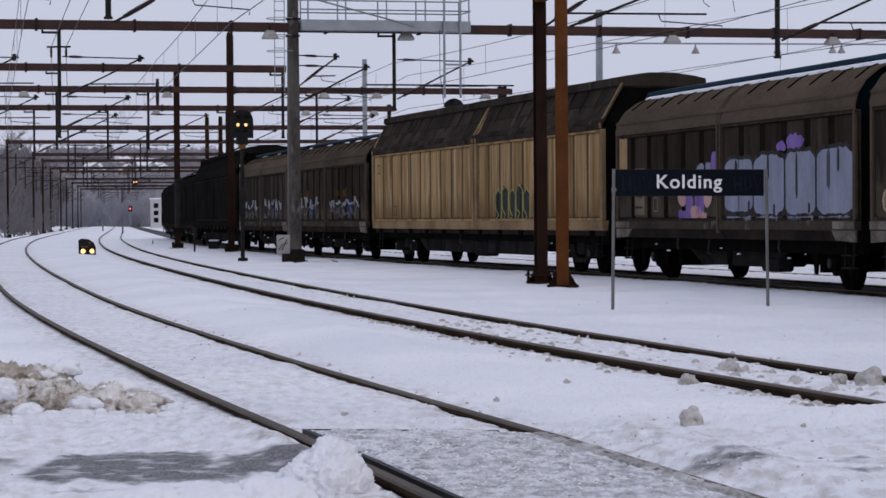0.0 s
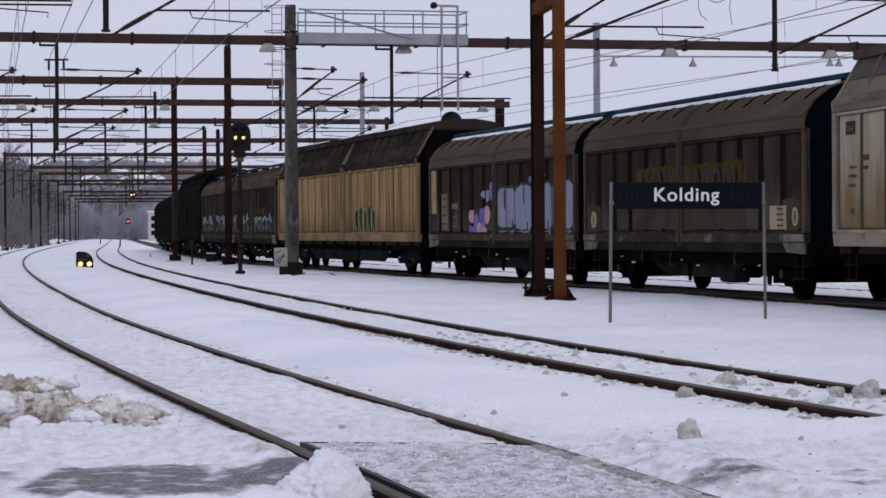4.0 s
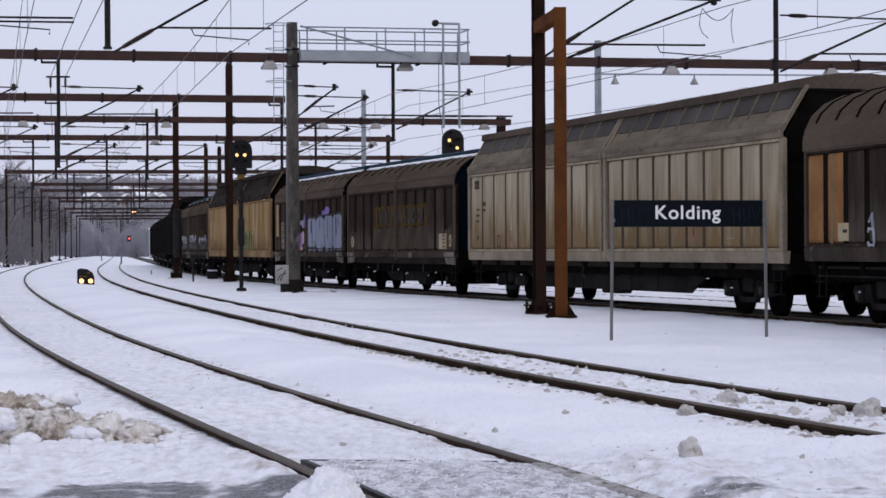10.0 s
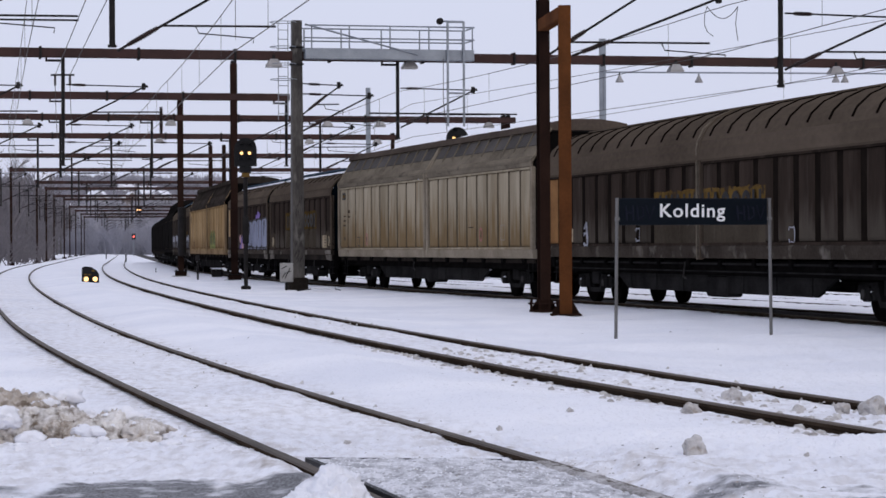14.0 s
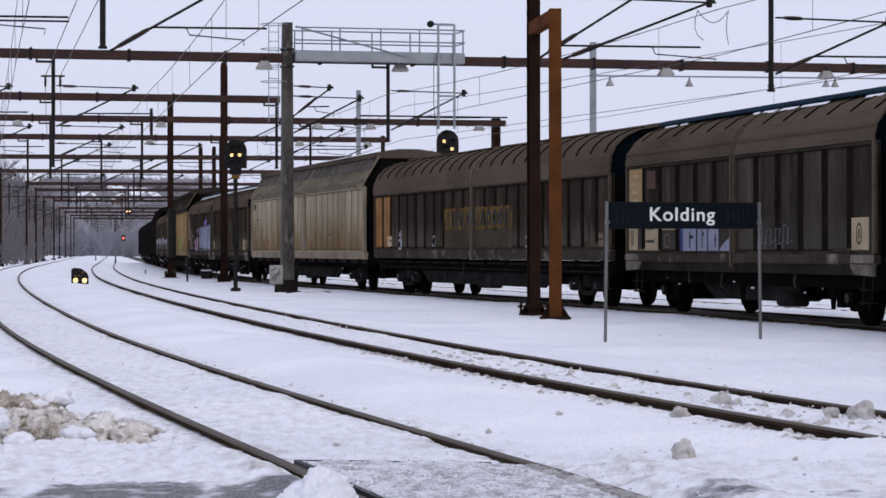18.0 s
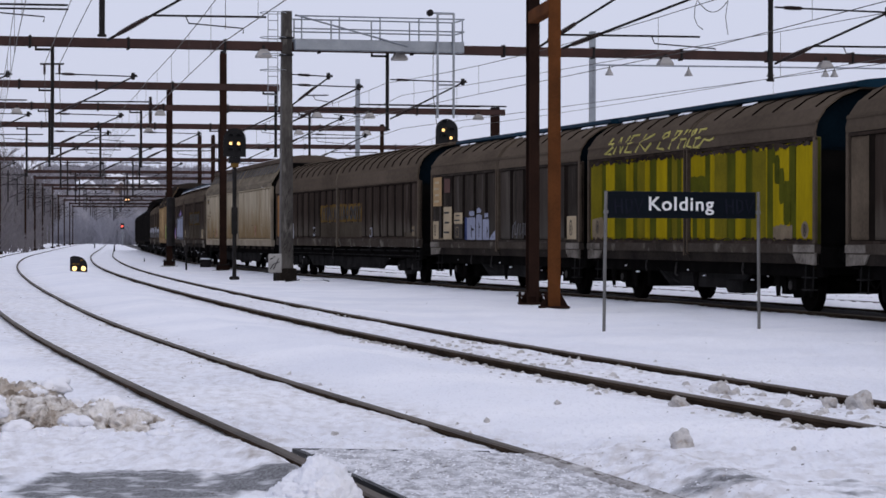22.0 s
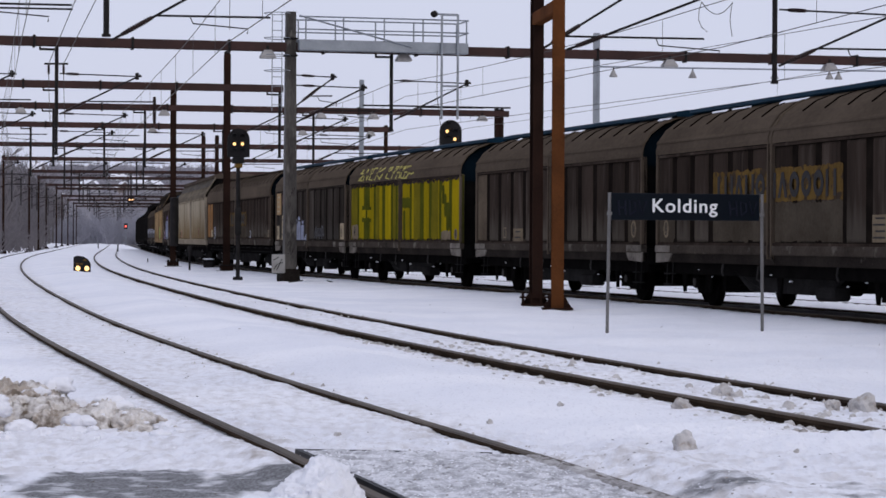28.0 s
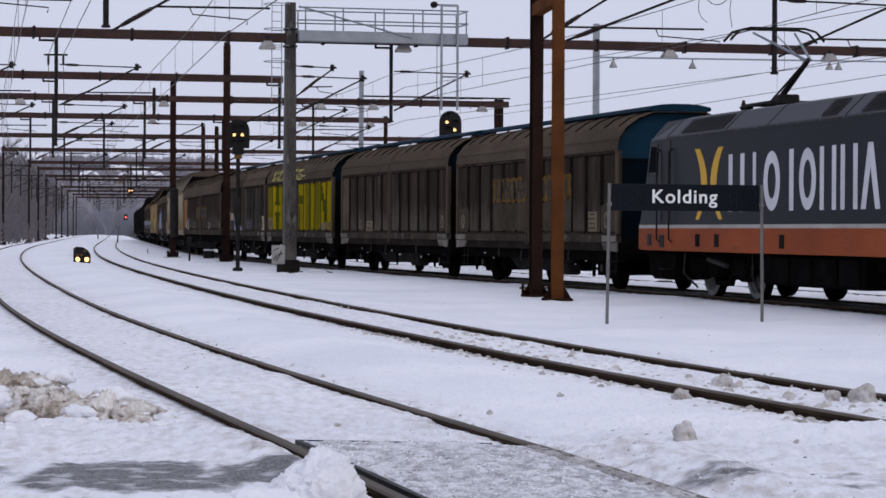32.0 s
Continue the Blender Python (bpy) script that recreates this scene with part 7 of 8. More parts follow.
overhead(TRACK_E, [-40, 5, 110, 180, 260, 400], "thin dark overhead wires above a siding")
# feeder pair that ends on the second portal's drop tube, and a long hanger at the near arm
t = thing("feeder_wires", "pair of feeder wires ending on a portal's drop tube", "overhead wire", group="wires over the tracks")
for dx in (0.0, 0.47):
    end = Vector((-12.36 + dx, 78.5, 6.76))
    part("feeder", Geo().path([(0.2 + dx, 12, 6.9), (-7.96 + dx, 55, 6.8), end], 0.012, 4), WIRE, t)
    insulator(t, end, end + Vector((0, 0, -0.34)), 0.045)
    part("down_lead", Geo().path([end + Vector((0, 0, -0.3)), end + Vector((0.02, 0, -1.1)), end + Vector((0.06, 0, -2.0))], 0.012, 4), WIRE, t)
part("cross_bar", Geo().tube((-12.5, 78.5, 6.76), (-11.75, 78.5, 6.76), 0.03, n=6), IRON, t)
part("hanger", Geo().tube((-4.07, 48, 5.3), (-4.07, 48, 7.6), 0.008, n=4), WIRE, t)
# hanging jumper loops beside the double mast
t = thing("jumper_cables", "slack black jumper cables between wires", "cable")
A, B2, C2 = Vector((5.4, 51.5, 6.22)), Vector((6.12, 52.2, 6.28)), Vector((6.12, 52.2, 5.56))
g = Geo().path([A.lerp(B2, f) - Vector((0, 0, 1.0 * f * (1 - f))) for f in np.linspace(0, 1, 17)], 0.009, 5)
part("loop", g, WIRE, t)
part("drop", Geo().path([B2, B2.lerp(C2, 0.25) - Vector((0.03, 0, 0)), B2.lerp(C2, 0.5) - Vector((0.05, 0, 0)), B2.lerp(C2, 0.75) - Vector((0.03, 0, 0)), C2], 0.008, 5), WIRE, t)
part("drop", Geo().path([A, Vector((5.35, 51.5, 6.05)), Vector((5.34, 51.5, 5.85)), Vector((5.40, 51.5, 5.70)), Vector((5.52, 51.5, 5.60))], 0.008, 5), WIRE, t)


# ---------------------------------------------------------------- signals
def signal_head(parent, w, h, lights, y=-0.12, lit=LIT):
    """A black board with a round top, visors and lit lenses; lights: (x, z) on the board."""
    n = 14
    prof = [(-w / 2, 0), (w / 2, 0)] + [(w / 2 * math.cos(a), h - w / 2 + w / 2 * math.sin(a)) for a in np.linspace(0, math.pi, n)]
    b = part("board", Geo().prism(prof, y, y + 0.04, "y"), BLACK, parent)
    part("housing", Geo().cbox(-w * 0.3, w * 0.3, y + 0.04, y + 0.3, 0.05, h - w * 0.3, 0.03), BLACK, parent)
    for i, (x, z) in enumerate(lights):
        part("lens", Geo().lathe([(0, 0.052), (-0.012, 0.05)], (x, y - 0.004, z), "y", 14), lit, b, "lit signal lens")
    dark = [(x, z + 0.24) for x, z in lights[:2]] + [(x, z - 0.22) for x, z in lights[:2]]
    for x, z in dark + list(lights):
        v = Geo()
        k = 8
        arc = [(x + 0.1 * math.cos(a), z + 0.1 * math.sin(a)) for a in np.linspace(0.15, math.pi - 0.15, k)]
        arc2 = [(x + 0.088 * math.cos(a), z + 0.088 * math.sin(a)) for a in np.linspace(math.pi - 0.15, 0.15, k)]
        v.prism(arc + arc2, y - 0.16, y, "y")
        part("visor", v, BLACK, b)
    return b


s1 = (-6.65, 82.0, -0.07)
sig = thing("signal", "black signal with round-topped board on a dark post, lit", "railway signal", Matrix.Translation((s1[0], s1[1], 0.0)) @ Matrix.Rotation(0.12, 4, "Z"))
part("signal_post", Geo().tube((0, 0, -0.1), (0, 0, 4.0), 0.07, n=10), IRON, sig)
h = part("signal_case", Geo().cbox(-0.2, 0.2, -0.12, 0.2, 3.75, 3.95, 0.02), BLACK, sig)
e = new("signal_head")
e.parent = sig
e.matrix_basis = Matrix.Translation((0, 0, 3.95))
signal_head(e, 0.74, 0.95, [(-0.13, 0.44), (0.13, 0.44)])
part("number_plate", Geo().cbox(-0.13, 0.13, -0.14, -0.12, 3.60, 3.74, 0.005), OCHRE, sig, "small yellowish plate with dark bars")
part("service_box", Geo().cbox(-0.10, 0.10, -0.10, 0.10, 1.4, 2.3, 0.02), UNDER2, sig)
part("signal_footing", Geo().cbox(-0.16, 0.16, -0.16, 0.16, -0.3, 0.02, 0.03), IRON, sig)

# hung signal under the walkway
hx = 10.98
hs = thing("hung_signal", "black signal hung from the walkway on a grey frame", "railway signal", p1.matrix_basis @ Matrix.Translation((hx, -0.62, 0)))
for a in (-0.27, 0.27):
    part("hanger_leg", Geo().cbox(a - 0.035, a + 0.035, -0.03, 0.03, 5.2, 8.62, 0.008), GALV, hs)
for z in (6.28, 8.60):
    part("hanger_bar", Geo().cbox(-0.27, 0.27, -0.03, 0.03, z - 0.03, z + 0.03, 0.008), GALV, hs)
part("hanger_arm", Geo().tube((-0.55, 0, 8.62), (0.27, 0, 8.62), 0.03, n=6), GALV, hs)
part("beacon", Geo().lathe([(-0.1, 0.05), (-0.06, 0.11), (0.06, 0.11), (0.1, 0.05)], (-0.53, 0, 8.62), "y", 12), IRON, hs)
part("cable", Geo().path([(-0.42, 0, 7.4), (-0.42, 0.02, 6.0), (-0.3, 0, 5.0)], 0.012, 5), WIRE, hs)
e = new("signal_head")
e.parent = hs
e.matrix_basis = Matrix.Translation((0, -0.05, 4.22))
signal_head(e, 0.74, 0.95, [(-0.12, 0.58), (0.14, 0.33)])

dw = (-12.93, 90.0, -0.11)
ds = thing("dwarf_signal", "low black ground signal with two lit lamps in snow", "railway signal", Matrix.Translation((dw[0], dw[1], -0.03)) @ Matrix.Rotation(0.12, 4, "Z"))
prof = [(-0.31, 0.03), (0.31, 0.03), (0.31, 0.36), (0.22, 0.52), (0.05, 0.63), (-0.20, 0.66), (-0.31, 0.60)]
part("board", Geo().prism(prof, -0.05, 0.02, "y"), BLACK, ds)
part("housing", Geo().cbox(-0.26, 0.26, 0.02, 0.3, 0.0, 0.5, 0.04), BLACK, ds)
for x, z in ((-0.15, 0.20), (0.17, 0.20)):
    part("lens", Geo().lathe([(0, 0.085), (-0.012, 0.08)], (x, -0.056, z), "y", 14), LIT, ds, "lit signal lens")
for x, z in ((-0.17, 0.36), (-0.02, 0.36), (0.1, 0.5)):
    part("marker_window", Geo().cbox(x - 0.05, x + 0.05, -0.058, -0.05, z - 0.03, z + 0.03, 0.002), OCHRE, ds)
part("base", Geo().cbox(-0.35, 0.35, -0.15, 0.3, -0.1, 0.04, 0.02), IRON, ds)

f1 = (-39.07, 316.0, 6.14)
fs = thing("hung_signal", "far round signal with orange lamps hung under a portal", "railway signal", Matrix.Translation((f1[0], f1[1] - 1.0, 0)))
part("hanger_leg", Geo().tube((0, 0, f1[2]), (0, 0, 8.6), 0.06, n=6), IRON, fs)
part("board", Geo().lathe([(0, 0.42), (0.05, 0.42)], (0, -0.1, f1[2]), "y", 18), BLACK, fs)
for a in (-0.17, 0.17):
    part("lens", Geo().lathe([(0, 0.11), (-0.02, 0.10)], (a, -0.11, f1[2]), "y", 12), LITORANGE, fs, "lit orange lens")
f2 = (-52.98, 420.0, 3.27)
fs = thing("signal", "far low signal on a thin post showing red", "railway signal", Matrix.Translation((f2[0], f2[1], 0)))
part("signal_post", Geo().tube((0, 0, -0.2), (0, 0, f2[2] + 0.4), 0.07, n=6), GALV, fs)
part("board", Geo().cbox(-0.3, 0.3, -0.05, 0.0, f2[2] - 0.5, f2[2] + 0.5, 0.05), BLACK, fs)
part("lens", Geo().lathe([(0, 0.15), (-0.02, 0.14)], (0, -0.06, f2[2]), "y", 12), LITRED, fs, "lit red lens")

# ---------------------------------------------------------------- station sign
sl, sr = (2.44, 36.2, -0.08), (4.81, 37.0, -0.09)
ang = math.atan2(sr[1] - sl[1], sr[0] - sl[0])
W = math.hypot(sr[0] - sl[0], sr[1] - sl[1])
sg = thing("station_sign", "dark blue station name board on two grey posts", "sign", Matrix.Translation((sl[0], sl[1], -0.06)) @ Matrix.Rotation(ang, 4, "Z"))
for x, lean in ((0.0, 0.035), (W, -0.02)):
    g = Geo().tube((x, 0, -0.3), (x + lean, 0, 2.02), 0.024, n=10)
    part("post", g, SIGNPOST, sg)
    part("post_cap", Geo().tube((x + lean, 0, 2.02), (x + lean, 0, 2.03), 0.028, n=10), SIGNPOST, sg)
    part("bracket", Geo().cbox(x + lean - 0.03, x + lean + 0.03, -0.032, 0.032, 1.70, 1.75, 0.006), SIGNPOST, sg)
bd = part("board", Geo().cbox(0.055, W - 0.065, -0.02, 0.02, 1.632, 2.025, 0.008), SIGN, sg)
tx = bpy.data.curves.new("name", "FONT")
tx.body = "Kolding"
tx.size, tx.extrude, tx.align_x, tx.align_y = 0.28, 0.002, "CENTER", "CENTER"
tx.space_character = 1.12
tx.offset = 0.004
to = bpy.data.objects.new("name_text", tx)
me = bpy.data.meshes.new_from_object(to)
me.materials.clear()
me.materials.append(CLEAN)
part("name_text", me, CLEAN, bd, "white lettering Kolding", at=Matrix.Translation((W / 2 - 0.035, -0.023, 1.835)) @ Matrix.Rotation(radians(90), 4, "X") @ Matrix.Diagonal((1.1, 1, 1, 1)))
for x0 in (0.16, W - 0.56):
    for stroke in (((0, 1), (0.02, 0)), ((0.11, 1), (0.12, 0)), ((0.01, 0.5), (0.12, 0.52)), ((0.19, 0), (0.18, 1), (0.27, 0.85), (0.28, 0.3), (0.19, 0.02)), ((0.32, 1), (0.38, 0.05), (0.45, 0.95))):
        part("scrawl", Geo().path([(x0 + u, -0.0165, 1.70 + 0.22 * v) for u, v in stroke], 0.016, 6), SIGNTAG, bd, "black scrawl on the board")

# ---------------------------------------------------------------- trackside boxes, stakes, plate
def box_cabinet(at, w, d, h, mat, label):
    t = thing("trackside_cabinet", label, "cabinet", Matrix.Translation(at), "trackside cabinets")
    part("case", Geo().cbox(-w / 2, w / 2, -d / 2, d / 2, 0, h, 0.03), mat, t)
    part("lid", Geo().cbox(-w / 2 - 0.03, w / 2 + 0.03, -d / 2 - 0.03, d / 2 + 0.03, h, h + 0.05, 0.015), mat, t)
    part("snow_cover", Geo().cbox(-w / 2, w / 2, -d / 2, d / 2, h + 0.05, h + 0.12, 0.03), PLAINSNOW, t)


box_cabinet((-10.57, 114, -0.1), 0.46, 0.4, 0.34, IRON, "low dark trackside cabinet with snow on its lid")
t = thing("equipment_box", "pale scribbled equipment box fixed to the mast foot", "box", Matrix.Translation((-5.11, 78.9, 0.18)))
part("case", Geo().cbox(-0.21, 0.21, -0.08, 0.08, 0, 0.60, 0.02), CONC, t)
for a, b in (((-0.15, 0.42), (0.02, 0.52)), ((-0.05, 0.1), (0.12, 0.45)), ((0.0, 0.3), (0.15, 0.34)), ((-0.14, 0.12), (-0.02, 0.3))):
    part("scribble", Geo().tube((a[0], -0.082, a[1]), (b[0], -0.082, b[1]), 0.018, n=4), INK, t)
part("leg", Geo().cbox(-0.05, 0.05, -0.05, 0.05, -0.35, 0, 0.01), IRON, t)
t = thing("trackside_pole", "thin dark stake with a small head beside the track", "marker post", Matrix.Translation((-10.75, 107, -0.1)))
part("stake", Geo().tube((0, 0, -0.2), (0, 0, 0.92), 0.045, n=6), IRON, t)
part("marker", Geo().cbox(-0.10, 0.10, -0.05, 0.05, 0.78, 1.06, 0.03), IRON, t)
for x, d in ((-41.18, 300), (-32.33, 250), (-16.42, 140)):
    t = thing("trackside_pole", "small dark stake standing out of the snow", "marker post", Matrix.Translation((x, d, -0.1)), "stakes in the snow")
    part("stake", Geo().tube((0, 0, -0.2), (0, 0, 0.7 if d > 200 else 0.25), 0.07 if d > 200 else 0.03, n=6), IRON, t)
t = thing("cable_end", "bent snow-covered cable lying beside the mast", "cable", Matrix.Translation((-4.01, 77, -0.05)))
part("cable", Geo().path([(-0.6, -0.9, 0.0), (-0.2, -0.4, 0.04), (0.2, 0.0, 0.06), (0.5, 0.3, 0.03), (0.7, -0.2, 0.0)], 0.018, 6), IRON, t)
part("snow_cover", Geo().path([(-0.2, -0.4, 0.05), (0.2, 0.0, 0.07), (0.5, 0.3, 0.04)], 0.03, 6), PLAINSNOW, t)


# ---------------------------------------------------------------- crossing slab, snow heaps, lumps
GROUND = bpy.data.objects["ground"]
bpy.context.view_layer.update()


def snow_top(x, y):
    hit, at, _, _ = GROUND.ray_cast((x, y, 5), (0, 0, -1))
    return at.z if hit else -0.05


def mound(name, at, sx, sy, h, seed, mat, label, rough=1.0, fineness=6):
    """A shovelled heap: a half-sunk lump broken into clods."""
    bm = bmesh.new()
    bmesh.ops.create_icosphere(bm, subdivisions=fineness, radius=1.0)
    off = Vector((seed * 7.3, seed * 3.1, seed * 1.7))
    for v in bm.verts:
        p = Vector((v.co.x * sx, v.co.y * sy, v.co.z * h))
        q = p * 2.2 / math.sqrt(sx * h) + off
        big = noise.noise(q * 0.55)
        clod = 0.5 - abs(noise.noise(q * 1.5))
        small = 0.5 - abs(noise.noise(q * 3.6))
        tiny = 0.5 - abs(noise.noise(q * 9.0))
        fine = noise.fractal(q * 14.0, 0.8, 2.2, 3)
        k = 1 + rough * (0.30 * big + 0.22 * clod + 0.16 * small + 0.11 * tiny + 0.035 * fine)
        v.co = p * k
    me = bpy.data.meshes.new(name)
    bm.to_mesh(me)
    bm.free()
    me.polygons.foreach_set("use_smooth", np.ones(len(me.polygons), dtype=bool))
    me.materials.append(mat)
    ob = new(name, me)
    ob.matrix_basis = Matrix.Translation(at)
    return tagged(ob, label, "snow mound", "shovelled snow")


mound("snow_mound", (-0.55, 11.8, -0.04), 0.20, 0.22, 0.20, 1, PLAINSNOW, "clean white shovelled snow mound beside the road", 1.25)
mound("snow_mound", (-0.55, 11.83, 0.09), 0.105, 0.12, 0.115, 5, PLAINSNOW, "clean white peak of a shovelled snow mound", 1.2, 5)
mound("snow_mound", (-0.80, 11.25, -0.05), 0.20, 0.20, 0.14, 2, PLAINSNOW, "low white ridge of ploughed snow", 0.8, 5)
mound("snow_mound", (-1.06, 11.1, -0.05), 0.22, 0.2, 0.125, 8, PLAINSNOW, "low white clod of ploughed snow", 0.9, 5)
mound("snow_mound", (-1.36, 11.0, -0.05), 0.22, 0.2, 0.12, 12, PLAINSNOW, "low white clod of ploughed snow", 0.9, 5)
mound("snow_mound", (-2.98, 17.15, -0.05), 0.42, 0.38, 0.26, 3, SOILSNOW, "brown soil-stained ploughed snow mound", 1.5)
mound("snow_mound", (-2.64, 16.98, -0.05), 0.26, 0.26, 0.165, 9, SOILSNOW, "soil-stained slope of a ploughed snow mound", 1.5)
mound("snow_mound", (-2.34, 17.0, -0.04), 0.15, 0.18, 0.15, 4, SOILSNOW, "soil-stained ploughed snow clod", 1.5, 5)
mound("snow_mound", (-2.06, 16.95, -0.04), 0.16, 0.18, 0.105, 7, SOILSNOW, "low soil-stained ploughed snow clod", 1.5, 5)


def loose_clods():
    """White clods frozen onto the soiled mounds and along the road's verge."""
    rnd = random.Random(41)
    heaps = [o for o in scene.collection.objects if o.name.startswith("snow_mound") and o.matrix_basis.translation.y > 14]
    rows = [(-2.44, 16.78, 0.06), (-2.80, 16.72, 0.06), (-3.0, 16.72, 0.09), (-1.85, 16.85, 0.05)]
    rows += [(-3.3 + 1.45 * rnd.random(), 17.05 + 0.4 * rnd.random(), 0.03 + 0.06 * rnd.random()) for _ in range(26)]
    rows += [(-3.2 + 1.5 * rnd.random(), 16.0 + 0.7 * rnd.random(), 0.015 + 0.03 * rnd.random() ** 2) for _ in range(14)]
    for i, (x, y, r) in enumerate(rows):
        z = snow_top(x, y)
        for o in heaps:
            hit, at, _, _ = o.ray_cast(Vector((x, y, 2)) - o.matrix_basis.translation, (0, 0, -1))
            z = max(z, at.z + o.matrix_basis.translation.z) if hit else z
        mound("snow_clod", (x, y, z - 0.1 * r), r * (1.1 + 0.5 * rnd.random()), r, r * 0.7, 20 + i, PLAINSNOW, "small clod of ploughed snow beside the road", 1.7, 4)


loose_clods()


def lump(at, s, seed, mat=DIRTSNOW):
    bm = bmesh.new()
    bmesh.ops.create_icosphere(bm, subdivisions=3, radius=1.0)
    for v in bm.verts:
        k = 1 + 0.7 * noise.noise(v.co * 1.1 + Vector((seed * 5, 0, 0))) + 0.55 * (0.4 - abs(noise.noise(v.co * 2.3 + Vector((seed * 5, 3, 0))))) + 0.05 * noise.noise(v.co * 9)
        v.co = Vector((v.co.x * s[0], v.co.y * s[1], v.co.z * s[2])) * k
    me = bpy.data.meshes.new("snow_lump")
    bm.to_mesh(me)
    bm.free()
    me.materials.append(mat)
    ob = new("snow_lump", me)
    ob.matrix_basis = Matrix.Translation(at) @ Matrix.Rotation(seed, 4, "Z")
    return tagged(ob, "frozen lump of dirty snow lying on the snow", "snow lump", "frozen lumps")


for x, y, s, k in ((1.50, 15.25, 0.095, 1), (2.37, 20.8, 0.11, 2), (1.82, 18.6, 0.075, 3), (2.98, 18.8, 0.075, 4), (3.22, 18.9, 0.13, 5), (2.42, 18.0, 0.05, 6), (0.91, 18.6, 0.03, 7), (0.36, 17.6, 0.03, 8), (-0.67, 16.4, 0.03, 9), (2.48, 20.6, 0.06, 10), (2.75, 19.6, 0.06, 11), (1.63, 23.0, 0.04, 12), (1.04, 24.0, 0.022, 13), (0.42, 13.9, 0.022, 14), (2.1, 14.6, 0.02, 15), (2.9, 15.4, 0.025, 16)):
    s *= 0.8
    lump((x, y, snow_top(x, y) + s * 0.3), (s, s * 0.8, s * 0.85), k)

# crumbs of ice and ballast thrown along the rails
def crumbs():
    rnd = random.Random(5)
    v, f = [], []
    for line, y0, y1, count in ((TRACK_A, 13, 45, 420), (TRACK_B, 16, 50, 520)):
        for _ in range(count):
            y = y0 + (y1 - y0) * rnd.random() ** 1.6
            off = rnd.choice((-0.75, 0.75)) + rnd.gauss(0, 0.22)
            if abs(abs(off) - 0.75) < 0.06:
                continue
            x = line.at_y(y) + off
            s = 0.010 + 0.022 * rnd.random() ** 2
            o = len(v)
            z = -0.035 if abs(off) < 0.75 else -0.045
            for dx, dy, dz in ((1, 0, 0), (-0.6, 0.9, 0), (-0.5, -0.8, 0), (0.1 + 0.5 * rnd.random(), 0.2, 1.2)):
                v.append((x + s * dx * (0.6 + rnd.random()), y + s * dy * (0.6 + rnd.random()), z + s * dz))
            f += [(o, o + 1, o + 3), (o + 1, o + 2, o + 3), (o + 2, o, o + 3)]
    me = bpy.data.meshes.new("ice_crumbs")
    me.from_pydata(v, [], f)
    me.materials.append(DIRTSNOW)
    tagged(new("ice_crumbs", me), "crumbs of ice and grit scattered along the rails", "ice crumbs", kind="stuff")


crumbs()


def pebbles():
    """Dark grit and twigs scattered over the near snow."""
    rnd = random.Random(15)
    v, f = [], []
    for _ in range(220):
        y = 12.5 + 40 * rnd.random() ** 1.8
        x = y * rnd.uniform(-0.19, 0.19)
        s = (0.003 + 0.008 * rnd.random() ** 3) * (1 + y / 60)
        z = snow_top(x, y)
        o = len(v)
        for dx, dy, dz in ((1, 0, 0), (-0.6, 0.9, 0), (-0.5, -0.8, 0), (0.2, 0.1, 0.6)):
            v.append((x + s * dx * (0.7 + rnd.random()), y + s * dy * (0.7 + rnd.random()), z + s * dz))
        f += [(o, o + 1, o + 3), (o + 1, o + 2, o + 3), (o + 2, o, o + 3)]
    me = bpy.data.meshes.new("grit")
    me.from_pydata(v, [], f)
    me.materials.append(stuff("dark_grit", (0.20, 0.18, 0.16), (0.10, 0.09, 0.08), 0.9))
    tagged(new("scattered_grit", me), "dark grit scattered over the snow", "grit", kind="stuff")


pebbles()


def clods(name, label, mat, spots):
    """Many small clods in one mesh: rows of x, y, z, size."""
    rnd = random.Random(31)
    v, f = [], []
    for x, y, z, s in spots:
        dome(rnd, x, y, z, s, v, f)
    me = bpy.data.meshes.new(name)
    me.from_pydata(v, [], f)
    me.polygons.foreach_set("use_smooth", np.ones(len(f), dtype=bool))
    me.materials.append(mat)
    return tagged(new(name, me), label, "snow crumbs", kind="stuff")


def slab_z(x, y):
    """Height of the packed snow on the crossing slab."""
    return 0.036 - 0.026 * min(1.0, max(0.0, (x - TRACK_A.at_y(y) - 0.25) / 0.38)) + 0.012 * noise.noise((x * 6, y * 4, 3)) + 0.015 * noise.noise((x * 15, y * 11, 4)) + 0.008 * noise.noise((x * 34, y * 22, 6)) - near_dip(y)


